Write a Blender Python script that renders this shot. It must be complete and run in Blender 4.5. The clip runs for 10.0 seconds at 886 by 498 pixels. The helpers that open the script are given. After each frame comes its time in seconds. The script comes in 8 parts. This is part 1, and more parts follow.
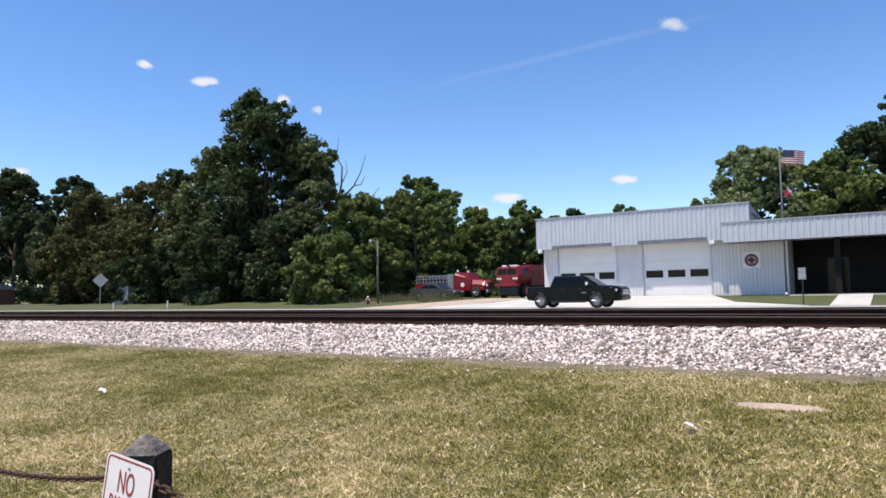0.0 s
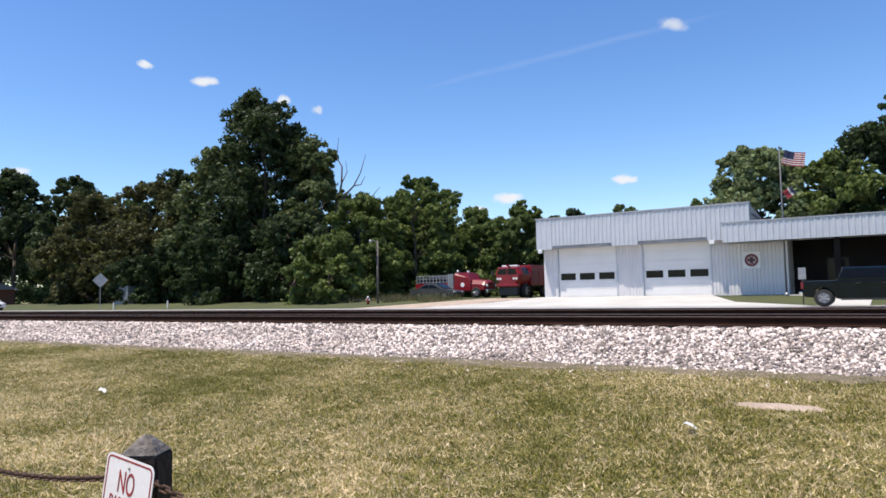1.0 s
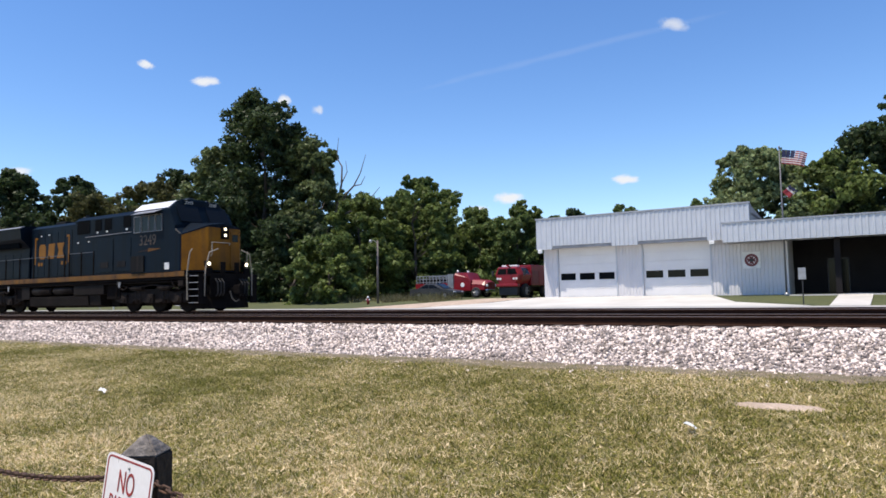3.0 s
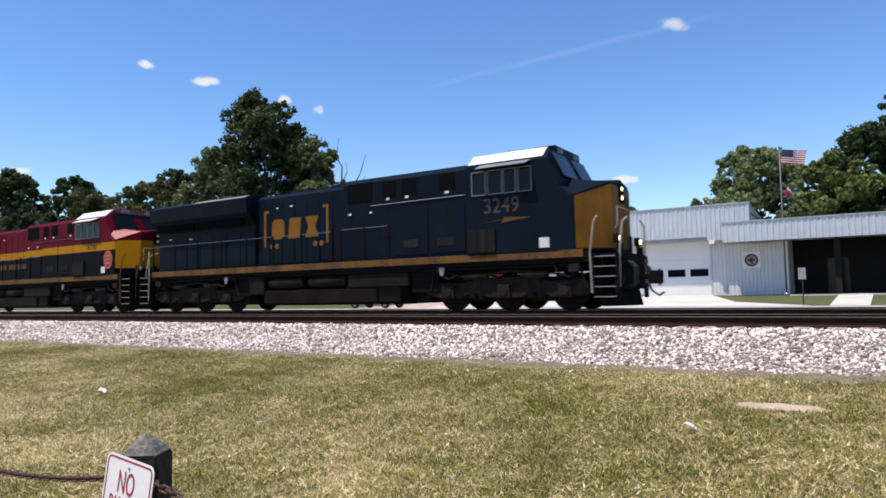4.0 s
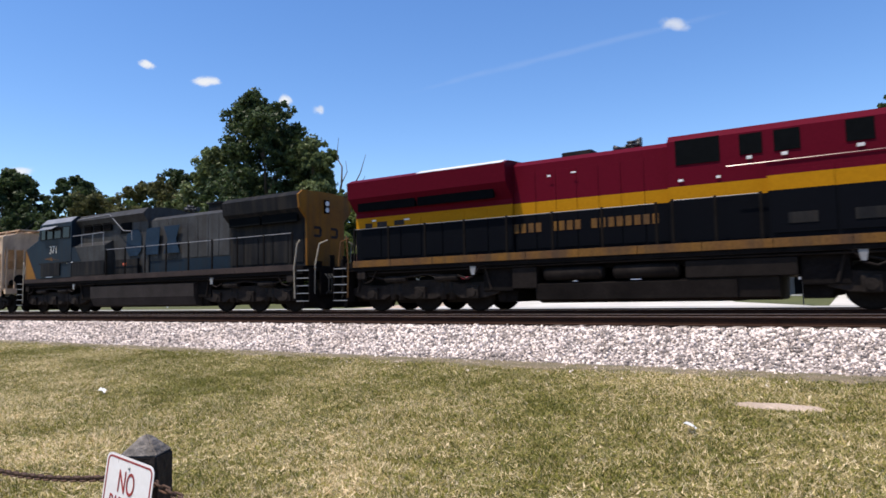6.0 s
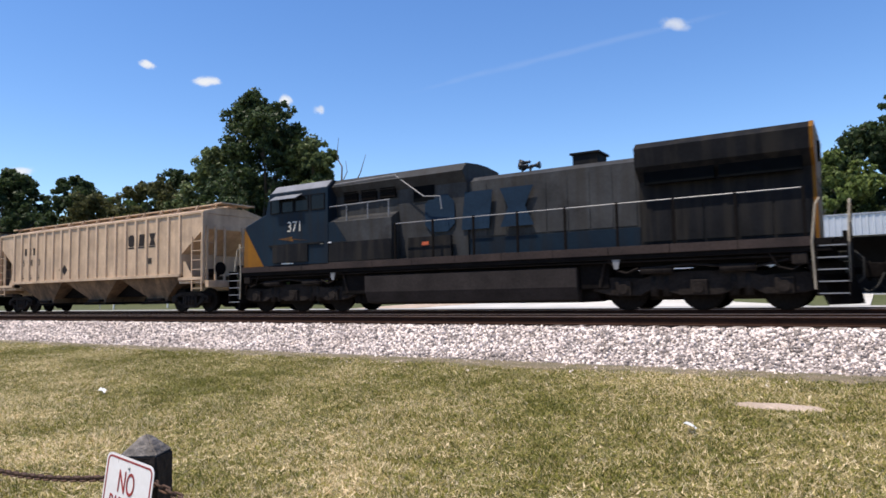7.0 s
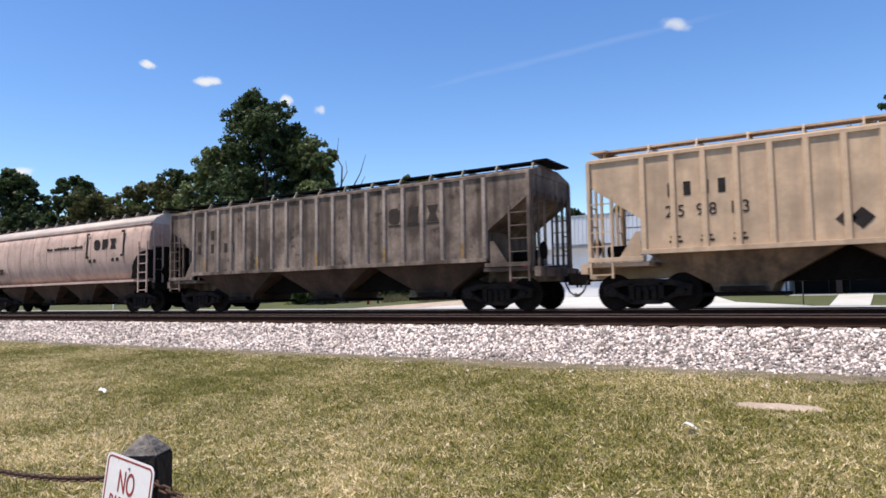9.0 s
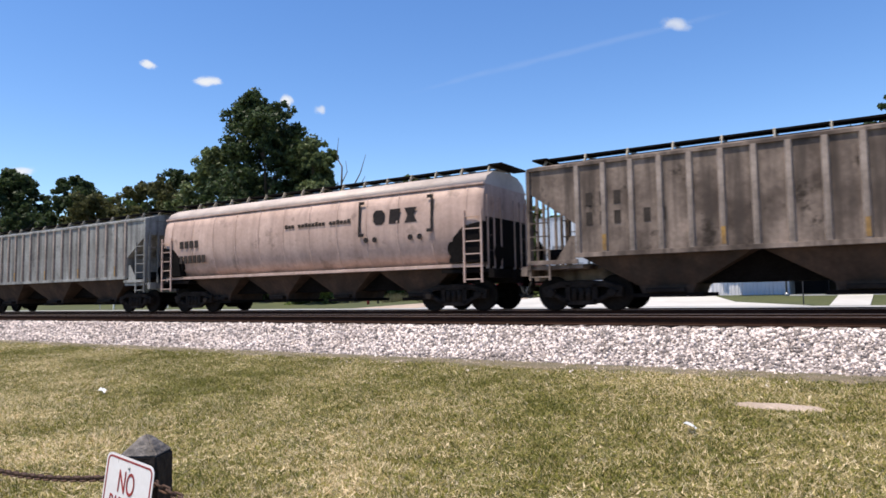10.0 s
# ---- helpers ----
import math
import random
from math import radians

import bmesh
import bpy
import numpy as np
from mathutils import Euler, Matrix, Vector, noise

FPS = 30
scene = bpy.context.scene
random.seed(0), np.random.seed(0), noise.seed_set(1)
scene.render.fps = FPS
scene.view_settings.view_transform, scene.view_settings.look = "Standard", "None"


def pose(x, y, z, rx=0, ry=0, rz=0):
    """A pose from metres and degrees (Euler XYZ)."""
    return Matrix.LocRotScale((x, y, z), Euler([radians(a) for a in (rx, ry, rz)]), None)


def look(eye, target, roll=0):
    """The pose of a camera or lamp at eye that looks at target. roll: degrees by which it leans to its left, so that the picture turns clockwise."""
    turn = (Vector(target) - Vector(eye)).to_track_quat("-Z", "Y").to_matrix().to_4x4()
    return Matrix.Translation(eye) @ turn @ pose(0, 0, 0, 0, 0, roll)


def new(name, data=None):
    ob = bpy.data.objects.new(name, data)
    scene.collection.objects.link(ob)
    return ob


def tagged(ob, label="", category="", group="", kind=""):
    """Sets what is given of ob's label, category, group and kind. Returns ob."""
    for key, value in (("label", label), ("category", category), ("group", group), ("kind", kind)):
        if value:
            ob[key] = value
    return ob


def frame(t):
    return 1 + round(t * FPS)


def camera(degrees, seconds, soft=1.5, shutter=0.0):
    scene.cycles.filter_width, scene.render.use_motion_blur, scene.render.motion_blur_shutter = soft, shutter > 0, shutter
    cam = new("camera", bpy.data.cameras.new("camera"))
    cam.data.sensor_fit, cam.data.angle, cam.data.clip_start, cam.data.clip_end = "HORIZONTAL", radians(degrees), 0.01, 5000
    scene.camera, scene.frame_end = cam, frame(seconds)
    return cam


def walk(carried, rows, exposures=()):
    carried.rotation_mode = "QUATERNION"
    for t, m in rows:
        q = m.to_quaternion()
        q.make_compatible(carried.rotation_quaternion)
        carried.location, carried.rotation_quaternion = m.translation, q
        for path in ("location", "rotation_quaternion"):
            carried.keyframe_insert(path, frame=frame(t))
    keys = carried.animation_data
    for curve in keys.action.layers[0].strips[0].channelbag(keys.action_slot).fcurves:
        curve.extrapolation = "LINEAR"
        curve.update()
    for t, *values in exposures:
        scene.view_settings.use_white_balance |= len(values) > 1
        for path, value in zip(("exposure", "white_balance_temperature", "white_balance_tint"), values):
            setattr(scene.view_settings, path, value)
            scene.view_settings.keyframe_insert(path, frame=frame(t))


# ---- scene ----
# ---- camera ----
cam = camera(67.2, 10.0, soft=1.6, shutter=0.1)
EYE = Vector((0.0, 0.0, 1.5))
AIM = EYE + Vector((-0.5349 * 0.99754, 0.8449 * 0.99754, 0.0701))
walk(cam, [(0.0, look(EYE, AIM, -1.014)), (10.0, look(EYE, AIM, -1.014))])

# ---- daylight ----
SUN_FROM = Vector((-0.18, -0.31, 0.93)).normalized()
world = bpy.data.worlds.new("sky")
scene.world = world
world.use_nodes = True
wn = world.node_tree
sky = wn.nodes.new("ShaderNodeTexSky")
sky.sky_type, sky.sun_disc = "NISHITA", False
sky.sun_elevation = math.asin(SUN_FROM.z)
sky.sun_rotation = math.atan2(SUN_FROM.x, SUN_FROM.y)
sky.air_density, sky.dust_density, sky.ozone_density, sky.altitude = 1.0, 0.0, 2.6, 0
tone = wn.nodes.new("ShaderNodeHueSaturation")
tone.inputs["Hue"].default_value, tone.inputs["Saturation"].default_value = 0.508, 1.21
wn.links.new(sky.outputs[0], tone.inputs["Color"])
wn.links.new(tone.outputs[0], wn.nodes["Background"].inputs[0])
wn.nodes["Background"].inputs[1].default_value = 0.148
sun_data = bpy.data.lights.new("sun", "SUN")
sun_data.energy, sun_data.angle, sun_data.color = 5.0, radians(0.53), (1.0, 0.90, 0.77)
sun = new("sun", sun_data)
sun.matrix_world = look(SUN_FROM * 50, (0, 0, 0))
scene.view_settings.exposure = 0.36

# ---- materials ----
def material(name, color, rough=0.6, metal=0.0, color2=None, scale=3.0, mix=0.5, grain=40.0, grain_amount=0.12, bump=0.1,
             bump_scale=None, island=0.0, spec=0.5, stretch=(1, 1, 1), obj_random=0.0, dark_streaks=0.0, streak_color=(0.03, 0.026, 0.022),
             blotch=0.0, blotch_color=(0.03, 0.025, 0.022)):
    """Base colour broken up at two scales by noise, with fine relief."""
    m = bpy.data.materials.new(name)
    m.use_nodes = True
    t = m.node_tree
    n, link = t.nodes, t.links.new
    p = n["Principled BSDF"]
    p.inputs["Roughness"].default_value = rough
    p.inputs["Metallic"].default_value = metal
    p.inputs["Specular IOR Level"].default_value = spec
    co = n.new("ShaderNodeTexCoord")
    mp = n.new("ShaderNodeMapping")
    mp.inputs["Scale"].default_value = stretch
    link(co.outputs["Object"], mp.inputs[0])
    big = n.new("ShaderNodeTexNoise")
    big.inputs["Scale"].default_value, big.inputs["Detail"].default_value = scale, 5
    link(mp.outputs[0], big.inputs["Vector"])
    ramp = n.new("ShaderNodeValToRGB")
    lo, hi = 0.5 - 0.25 * mix - 0.05, 0.5 + 0.25 * mix + 0.05
    ramp.color_ramp.elements[0].position, ramp.color_ramp.elements[1].position = lo, hi
    c2 = color2 or tuple(c * 0.72 for c in color)
    ramp.color_ramp.elements[0].color, ramp.color_ramp.elements[1].color = (*c2, 1), (*color, 1)
    link(big.outputs["Fac"], ramp.inputs[0])
    out = ramp.outputs[0]
    fine = n.new("ShaderNodeTexNoise")
    fine.inputs["Scale"].default_value, fine.inputs["Detail"].default_value = grain, 3
    link(co.outputs["Object"], fine.inputs["Vector"])

    def scaled(color_out, fac_out, amount):
        hsv = n.new("ShaderNodeHueSaturation")
        mr = n.new("ShaderNodeMapRange")
        mr.inputs["From Min"].default_value, mr.inputs["From Max"].default_value = 0.25, 0.75
        mr.inputs["To Min"].default_value, mr.inputs["To Max"].default_value = 1 - amount, 1 + amount
        link(fac_out, mr.inputs["Value"])
        link(mr.outputs[0], hsv.inputs["Value"])
        link(color_out, hsv.inputs["Color"])
        return hsv.outputs[0]
    if grain_amount:
        out = scaled(out, fine.outputs["Fac"], grain_amount)
    if island:
        g = n.new("ShaderNodeNewGeometry")
        out = scaled(out, g.outputs["Random Per Island"], island)
    if obj_random:
        oi = n.new("ShaderNodeObjectInfo")
        out = scaled(out, oi.outputs["Random"], obj_random)
    if dark_streaks:
        mp2 = n.new("ShaderNodeMapping")
        mp2.inputs["Scale"].default_value = (3.0, 3.0, 0.25)
        link(co.outputs["Object"], mp2.inputs[0])
        st = n.new("ShaderNodeTexNoise")
        st.inputs["Scale"].default_value, st.inputs["Detail"].default_value = 1.3, 6
        link(mp2.outputs[0], st.inputs["Vector"])
        r2 = n.new("ShaderNodeMapRange")
        r2.inputs["From Min"].default_value, r2.inputs["From Max"].default_value = 0.45, 0.66
        r2.inputs["To Max"].default_value = dark_streaks
        link(st.outputs["Fac"], r2.inputs["Value"])
        mx = n.new("ShaderNodeMix")
        mx.data_type = "RGBA"
        link(r2.outputs[0], mx.inputs["Factor"])
        link(out, mx.inputs["A"])
        mx.inputs["B"].default_value = (*streak_color, 1)
        out = mx.outputs["Result"]
    if blotch:
        bn = n.new("ShaderNodeTexNoise")
        bn.inputs["Scale"].default_value, bn.inputs["Detail"].default_value, bn.inputs["Roughness"].default_value = 1.35, 7, 0.68
        link(co.outputs["Object"], bn.inputs["Vector"])
        r3 = n.new("ShaderNodeMapRange")
        r3.inputs["From Min"].default_value, r3.inputs["From Max"].default_value = 0.57, 0.66
        r3.inputs["To Max"].default_value = blotch
        link(bn.outputs["Fac"], r3.inputs["Value"])
        mb = n.new("ShaderNodeMix")
        mb.data_type = "RGBA"
        link(r3.outputs[0], mb.inputs["Factor"])
        link(out, mb.inputs["A"])
        mb.inputs["B"].default_value = (*blotch_color, 1)
        out = mb.outputs["Result"]
    link(out, p.inputs["Base Color"])
    if bump:
        b = n.new("ShaderNodeBump")
        b.inputs["Strength"].default_value, b.inputs["Distance"].default_value = bump, 0.02
        if bump_scale:
            f2 = n.new("ShaderNodeTexNoise")
            f2.inputs["Scale"].default_value, f2.inputs["Detail"].default_value = bump_scale, 4
            link(co.outputs["Object"], f2.inputs["Vector"])
            link(f2.outputs["Fac"], b.inputs["Height"])
        else:
            link(fine.outputs["Fac"], b.inputs["Height"])
        link(b.outputs[0], p.inputs["Normal"])
    return m


def leaf_material(name, color, color2, spread=0.35, scale=0.25, mix=0.8):
    m = material(name, color, 0.55, color2=color2, scale=scale, mix=mix, grain=3.0, grain_amount=0.2, bump=0, island=spread, spec=0.25)
    t = m.node_tree
    p, o = t.nodes["Principled BSDF"], t.nodes["Material Output"]
    tr = t.nodes.new("ShaderNodeBsdfTranslucent")
    mix = t.nodes.new("ShaderNodeMixShader")
    mix.inputs[0].default_value = 0.4
    t.links.new(p.inputs["Base Color"].links[0].from_socket, tr.inputs["Color"])
    t.links.new(p.outputs[0], mix.inputs[1])
    t.links.new(tr.outputs[0], mix.inputs[2])
    t.links.new(mix.outputs[0], o.inputs["Surface"])
    return m


def grass_material(name, stops):
    """Blades from green to straw: each takes its own tone, and dry patches run through the sward at two scales."""
    m = leaf_material(name, (0.2, 0.2, 0.05), (0.3, 0.25, 0.1), 0.0)
    t = m.node_tree
    n, link = t.nodes, t.links.new
    co, geo = n.new("ShaderNodeTexCoord"), n.new("ShaderNodeNewGeometry")
    spread = n.new("ShaderNodeMapRange")
    spread.inputs["To Min"].default_value, spread.inputs["To Max"].default_value = -0.22, 1.12
    link(geo.outputs["Random Per Island"], spread.inputs["Value"])
    total = spread.outputs[0]
    for scale, weight in ((0.55, -1.3), (2.6, -0.8), (9.0, -0.6)):
        nz, mr, add = n.new("ShaderNodeTexNoise"), n.new("ShaderNodeMapRange"), n.new("ShaderNodeMath")
        nz.inputs["Scale"].default_value, nz.inputs["Detail"].default_value = scale, 5
        link(co.outputs["Object"], nz.inputs["Vector"])
        mr.clamp = False
        mr.inputs["To Min"].default_value, mr.inputs["To Max"].default_value = -weight * 0.5, weight * 0.5
        link(nz.outputs["Fac"], mr.inputs["Value"])
        link(total, add.inputs[0])
        link(mr.outputs[0], add.inputs[1])
        total = add.outputs[0]
    # the strip along the fence is drier
    sep, dry, add = n.new("ShaderNodeSeparateXYZ"), n.new("ShaderNodeMapRange"), n.new("ShaderNodeMath")
    link(co.outputs["Object"], sep.inputs[0])
    dry.inputs["From Min"].default_value, dry.inputs["From Max"].default_value = 3.0, 6.5
    dry.inputs["To Min"].default_value, dry.inputs["To Max"].default_value = 0.16, -0.05
    link(sep.outputs["Y"], dry.inputs["Value"])
    link(total, add.inputs[0])
    link(dry.outputs[0], add.inputs[1])
    total = add.outputs[0]
    ramp = n.new("ShaderNodeValToRGB")
    e = ramp.color_ramp.elements
    for i, (at, c) in enumerate(stops):
        k = e[i] if i < 2 else e.new(at)
        k.position, k.color = at, (*c, 1)
    link(total, ramp.inputs[0])
    for node in n:
        if node.type in ("BSDF_PRINCIPLED", "BSDF_TRANSLUCENT"):
            link(ramp.outputs[0], node.inputs["Base Color" if node.type == "BSDF_PRINCIPLED" else "Color"])
        if node.type == "MIX_SHADER":
            node.inputs[0].default_value = 0.3
    return m


def glow(name, color, strength):
    m = bpy.data.materials.new(name)
    m.use_nodes = True
    p = m.node_tree.nodes["Principled BSDF"]
    p.inputs["Base Color"].default_value = (*color, 1)
    p.inputs["Emission Color"].default_value = (*color, 1)
    p.inputs["Emission Strength"].default_value = strength
    return m


M = {}
M["turf"] = material("mown_turf", (0.13, 0.12, 0.032), 0.9, color2=(0.27, 0.205, 0.095), scale=0.55, mix=0.7, grain=14, grain_amount=0.4, bump=0.6, bump_scale=30)
M["blades"] = grass_material("grass_blades", [(0.0, (0.088, 0.09, 0.016)), (0.28, (0.198, 0.203, 0.034)), (0.52, (0.32, 0.29, 0.062)), (0.78, (0.57, 0.45, 0.215)), (1.0, (0.88, 0.72, 0.48))])
M["stone"] = material("pale_ballast_stone", (0.62, 0.53, 0.485), 0.85, color2=(0.42, 0.35, 0.315), scale=0.8, grain=30, grain_amount=0.2, bump=0.4, island=0.6)
M["bed"] = material("ballast_bed", (0.34, 0.29, 0.26), 0.9, color2=(0.16, 0.135, 0.12), scale=9, mix=0.6, grain=45, grain_amount=0.5, bump=1.0, bump_scale=18)
M["dirt"] = material("sandy_dirt", (0.47, 0.37, 0.295), 0.95, color2=(0.32, 0.25, 0.19), scale=1.5, grain=40, grain_amount=0.25, bump=0.5)
M["asphalt"] = material("sun_bleached_asphalt", (0.40, 0.385, 0.37), 0.85, scale=0.4, grain=60, grain_amount=0.12, bump=0.2)
M["concrete"] = material("pale_concrete", (0.52, 0.50, 0.47), 0.85, color2=(0.43, 0.415, 0.385), scale=0.5, grain=30, grain_amount=0.06, bump=0.1)
M["rail_rust"] = material("rusty_rail_steel", (0.034, 0.017, 0.012), 0.85, spec=0.06, scale=4, grain=50, grain_amount=0.3, bump=0.2)
M["rail_top"] = material("polished_rail_head", (0.34, 0.25, 0.215), 0.42, 0.85, scale=2, grain=20, grain_amount=0.1, bump=0.05)
M["tie"] = material("creosoted_timber", (0.028, 0.021, 0.018), 0.9, spec=0.1, scale=5, grain=25, grain_amount=0.35, bump=0.5, stretch=(1, 0.2, 1), obj_random=0.3)
M["bark"] = material("grey_brown_bark", (0.12, 0.095, 0.07), 0.9, scale=2, grain=12, grain_amount=0.35, bump=0.8, stretch=(1, 1, 0.2))
M["dead_wood"] = material("weathered_dead_wood", (0.15, 0.13, 0.115), 0.85, scale=2, grain=12, grain_amount=0.25, bump=0.4)
M["leaf_dark"] = leaf_material("dark_oak_leaves", (0.058, 0.084, 0.030), (0.036, 0.056, 0.021))
M["leaf_mid"] = leaf_material("green_leaves", (0.145, 0.19, 0.058), (0.085, 0.122, 0.038))
M["leaf_light"] = leaf_material("bright_green_leaves", (0.165, 0.205, 0.055), (0.095, 0.135, 0.038))
M["leaf_brown"] = leaf_material("yellowish_leaves", (0.115, 0.112, 0.04), (0.062, 0.068, 0.025))
M["leaf_vine"] = leaf_material("grey_green_vine_leaves", (0.15, 0.18, 0.075), (0.085, 0.115, 0.042))
M["leaf_grey"] = leaf_material("greyish_green_leaves", (0.24, 0.28, 0.13), (0.14, 0.19, 0.08))
M["white_steel"] = material("white_painted_steel", (0.60, 0.59, 0.605), 0.5, scale=0.7, color2=(0.53, 0.52, 0.535), grain=20, grain_amount=0.04, bump=0.05)
M["fascia"] = material("galvanised_ribbed_fascia", (0.50, 0.52, 0.56), 0.45, 0.25, scale=0.8, color2=(0.42, 0.44, 0.48), grain=20, grain_amount=0.06, bump=0.05)
M["fascia_trim"] = material("grey_metal_trim", (0.34, 0.36, 0.40), 0.5, 0.3, scale=1, grain=20, grain_amount=0.06, bump=0.05)
M["door_white"] = material("white_door_panel", (0.69, 0.68, 0.68), 0.45, scale=0.8, color2=(0.63, 0.62, 0.62), grain=15, grain_amount=0.03, bump=0.03)
# Near-black brown: the porch's deep shade is put into this colour.
M["porch_shade_brown"] = material("brown_siding_in_painted_shade", (0.017, 0.015, 0.016), 0.7, spec=0.1, scale=1, grain=12, grain_amount=0.2, bump=0.1)
M["roof_grey"] = material("grey_roof_sheet", (0.30, 0.31, 0.33), 0.6, 0.2, scale=1, grain=10, grain_amount=0.1, bump=0.05)
M["glass_dark"] = material("dark_tinted_glass", (0.006, 0.007, 0.008), 0.12, scale=1, grain_amount=0, bump=0, spec=0.15)
M["black"] = material("black_paint", (0.012, 0.012, 0.014), 0.5, scale=3, grain=20, grain_amount=0.2, bump=0.05)
M["steel"] = material("galvanised_steel", (0.35, 0.36, 0.37), 0.45, 0.6, scale=3, grain=30, grain_amount=0.1, bump=0.05)
M["sign_back"] = material("bare_aluminium_sign", (0.32, 0.33, 0.34), 0.5, 0.5, scale=3, grain=20, grain_amount=0.08, bump=0.02)
M["red"] = material("fire_engine_red_paint", (0.20, 0.006, 0.012), 0.35, scale=2, grain=20, grain_amount=0.08, bump=0.02)
M["maroon"] = material("maroon_painted_steel", (0.14, 0.02, 0.024), 0.45, scale=2, grain=20, grain_amount=0.1, bump=0.02)
M["chrome"] = material("chrome_metal", (0.75, 0.75, 0.75), 0.15, 1.0, grain_amount=0, bump=0)
M["rubber"] = material("black_rubber_tyre", (0.018, 0.018, 0.018), 0.85, grain=30, grain_amount=0.2, bump=0.1)
M["white"] = material("white_paint", (0.78, 0.78, 0.77), 0.5, scale=2, grain=20, grain_amount=0.05, bump=0.02)
M["lens"] = material("clear_lamp_lens", (0.7, 0.7, 0.7), 0.1, scale=2, grain_amount=0, bump=0)
M["lawn"] = material("green_lawn", (0.08, 0.088, 0.026), 0.9, color2=(0.045, 0.055, 0.018), scale=0.5, mix=0.8, grain=8, grain_amount=0.3, bump=0.5)

# ---- building tools ----
def box(bm, x0, x1, y0, y1, z0, z1, bevel=0.0):
    """An upright block, with its edges rounded off by bevel metres."""
    tmp = bmesh.new()
    bmesh.ops.create_cube(tmp, size=1)
    for v in tmp.verts:
        v.co = Vector((x0 + (v.co.x + 0.5) * (x1 - x0), y0 + (v.co.y + 0.5) * (y1 - y0), z0 + (v.co.z + 0.5) * (z1 - z0)))
    if bevel:
        bmesh.ops.bevel(tmp, geom=tmp.edges[:], offset=bevel, segments=2, affect="EDGES", profile=0.6)
    merge(bm, tmp)
    return bm


def merge(bm, tmp):
    tmp.verts.index_update()
    vs = [bm.verts.new(v.co) for v in tmp.verts]
    for f in tmp.faces:
        nf = bm.faces.new([vs[v.index] for v in f.verts])
        nf.smooth, nf.material_index = f.smooth, f.material_index
    tmp.free()


def rod(bm, p0, p1, r0, r1=None, n=8, caps=True):
    """A round bar from p0 to p1, tapered from r0 to r1."""
    p0, p1 = Vector(p0), Vector(p1)
    r1 = r0 if r1 is None else r1
    q = (p1 - p0).to_track_quat("Z", "Y")
    rings = []
    for p, r in ((p0, r0), (p1, r1)):
        rings.append([bm.verts.new(p + q @ Vector((r * math.cos(2 * math.pi * i / n), r * math.sin(2 * math.pi * i / n), 0))) for i in range(n)])
    for i in range(n):
        f = bm.faces.new((rings[0][i], rings[0][(i + 1) % n], rings[1][(i + 1) % n], rings[1][i]))
        f.smooth = n > 6
    if caps:
        bm.faces.new(rings[0][::-1])
        bm.faces.new(rings[1])
    return bm


def path_rod(bm, pts, r, n=6):
    for a, b in zip(pts, pts[1:]):
        rod(bm, a, b, r, r, n)
    return bm


def slab(bm, outline, y0, y1, bevel=0.0):
    """A side outline of (x, z) points drawn through from y0 to y1."""
    tmp = bmesh.new()
    a = [tmp.verts.new((x, y0, z)) for x, z in outline]
    b = [tmp.verts.new((x, y1, z)) for x, z in outline]
    k = len(outline)
    tmp.faces.new(a)
    tmp.faces.new(b[::-1])
    for i in range(k):
        tmp.faces.new((a[i], b[i], b[(i + 1) % k], a[(i + 1) % k]))
    bmesh.ops.recalc_face_normals(tmp, faces=tmp.faces[:])
    if bevel:
        bmesh.ops.bevel(tmp, geom=tmp.edges[:], offset=bevel, segments=2, affect="EDGES", profile=0.6)
    merge(bm, tmp)
    return bm


def loft(bm, sections, close=True, smooth=False):
    """Skin over a row of closed outlines with equal numbers of 3D points."""
    tmp = bmesh.new()
    rings = [[tmp.verts.new(p) for p in s] for s in sections]
    k = len(rings[0])
    for r0, r1 in zip(rings, rings[1:]):
        for i in range(k):
            f = tmp.faces.new((r0[i], r0[(i + 1) % k], r1[(i + 1) % k], r1[i]))
            f.smooth = smooth
    if close:
        tmp.faces.new(rings[0][::-1])
        tmp.faces.new(rings[-1])
    bmesh.ops.recalc_face_normals(tmp, faces=tmp.faces[:])
    merge(bm, tmp)
    return bm


def part(name, bm, mat, parent=None, label="", m=None):
    """One mesh object from a bmesh, under a thing or a part."""
    me = bpy.data.meshes.new(name)
    bm.to_mesh(me)
    bm.free()
    me.materials.append(M[mat] if isinstance(mat, str) else mat)
    ob = new(name, me)
    if parent:
        ob.parent = parent
    if m:
        ob.matrix_basis = m
    if label:
        ob["label"] = label
    return ob


def pieces(name, bm, mat, parent, label=""):
    """Each unconnected piece of a bmesh becomes a part of its own."""
    left = set(bm.verts)
    while left:
        island, todo = set(), [next(iter(left))]
        while todo:
            v = todo.pop()
            if v in island:
                continue
            island.add(v)
            todo += [e.other_vert(v) for e in v.link_edges]
        left -= island
        one = bmesh.new()
        order = sorted(island, key=lambda v: v.index)
        twin = {v: one.verts.new(v.co) for v in order}
        for f in {f for v in island for f in v.link_faces}:
            one.faces.new([twin[v] for v in f.verts]).smooth = f.smooth
        bmesh.ops.recalc_face_normals(one, faces=one.faces[:])
        part(name, one, mat, parent, label)
    bm.free()


def shared(name, me, parent, m, label=""):
    ob = new(name, me)
    ob.parent = parent
    ob.matrix_basis = m
    if label:
        ob["label"] = label
    return ob


def thing(name, m, label, category, group="", kind=""):
    ob = new(name)
    ob.matrix_basis = m
    ob.empty_display_size = 0.2
    return tagged(ob, label, category, group, kind)


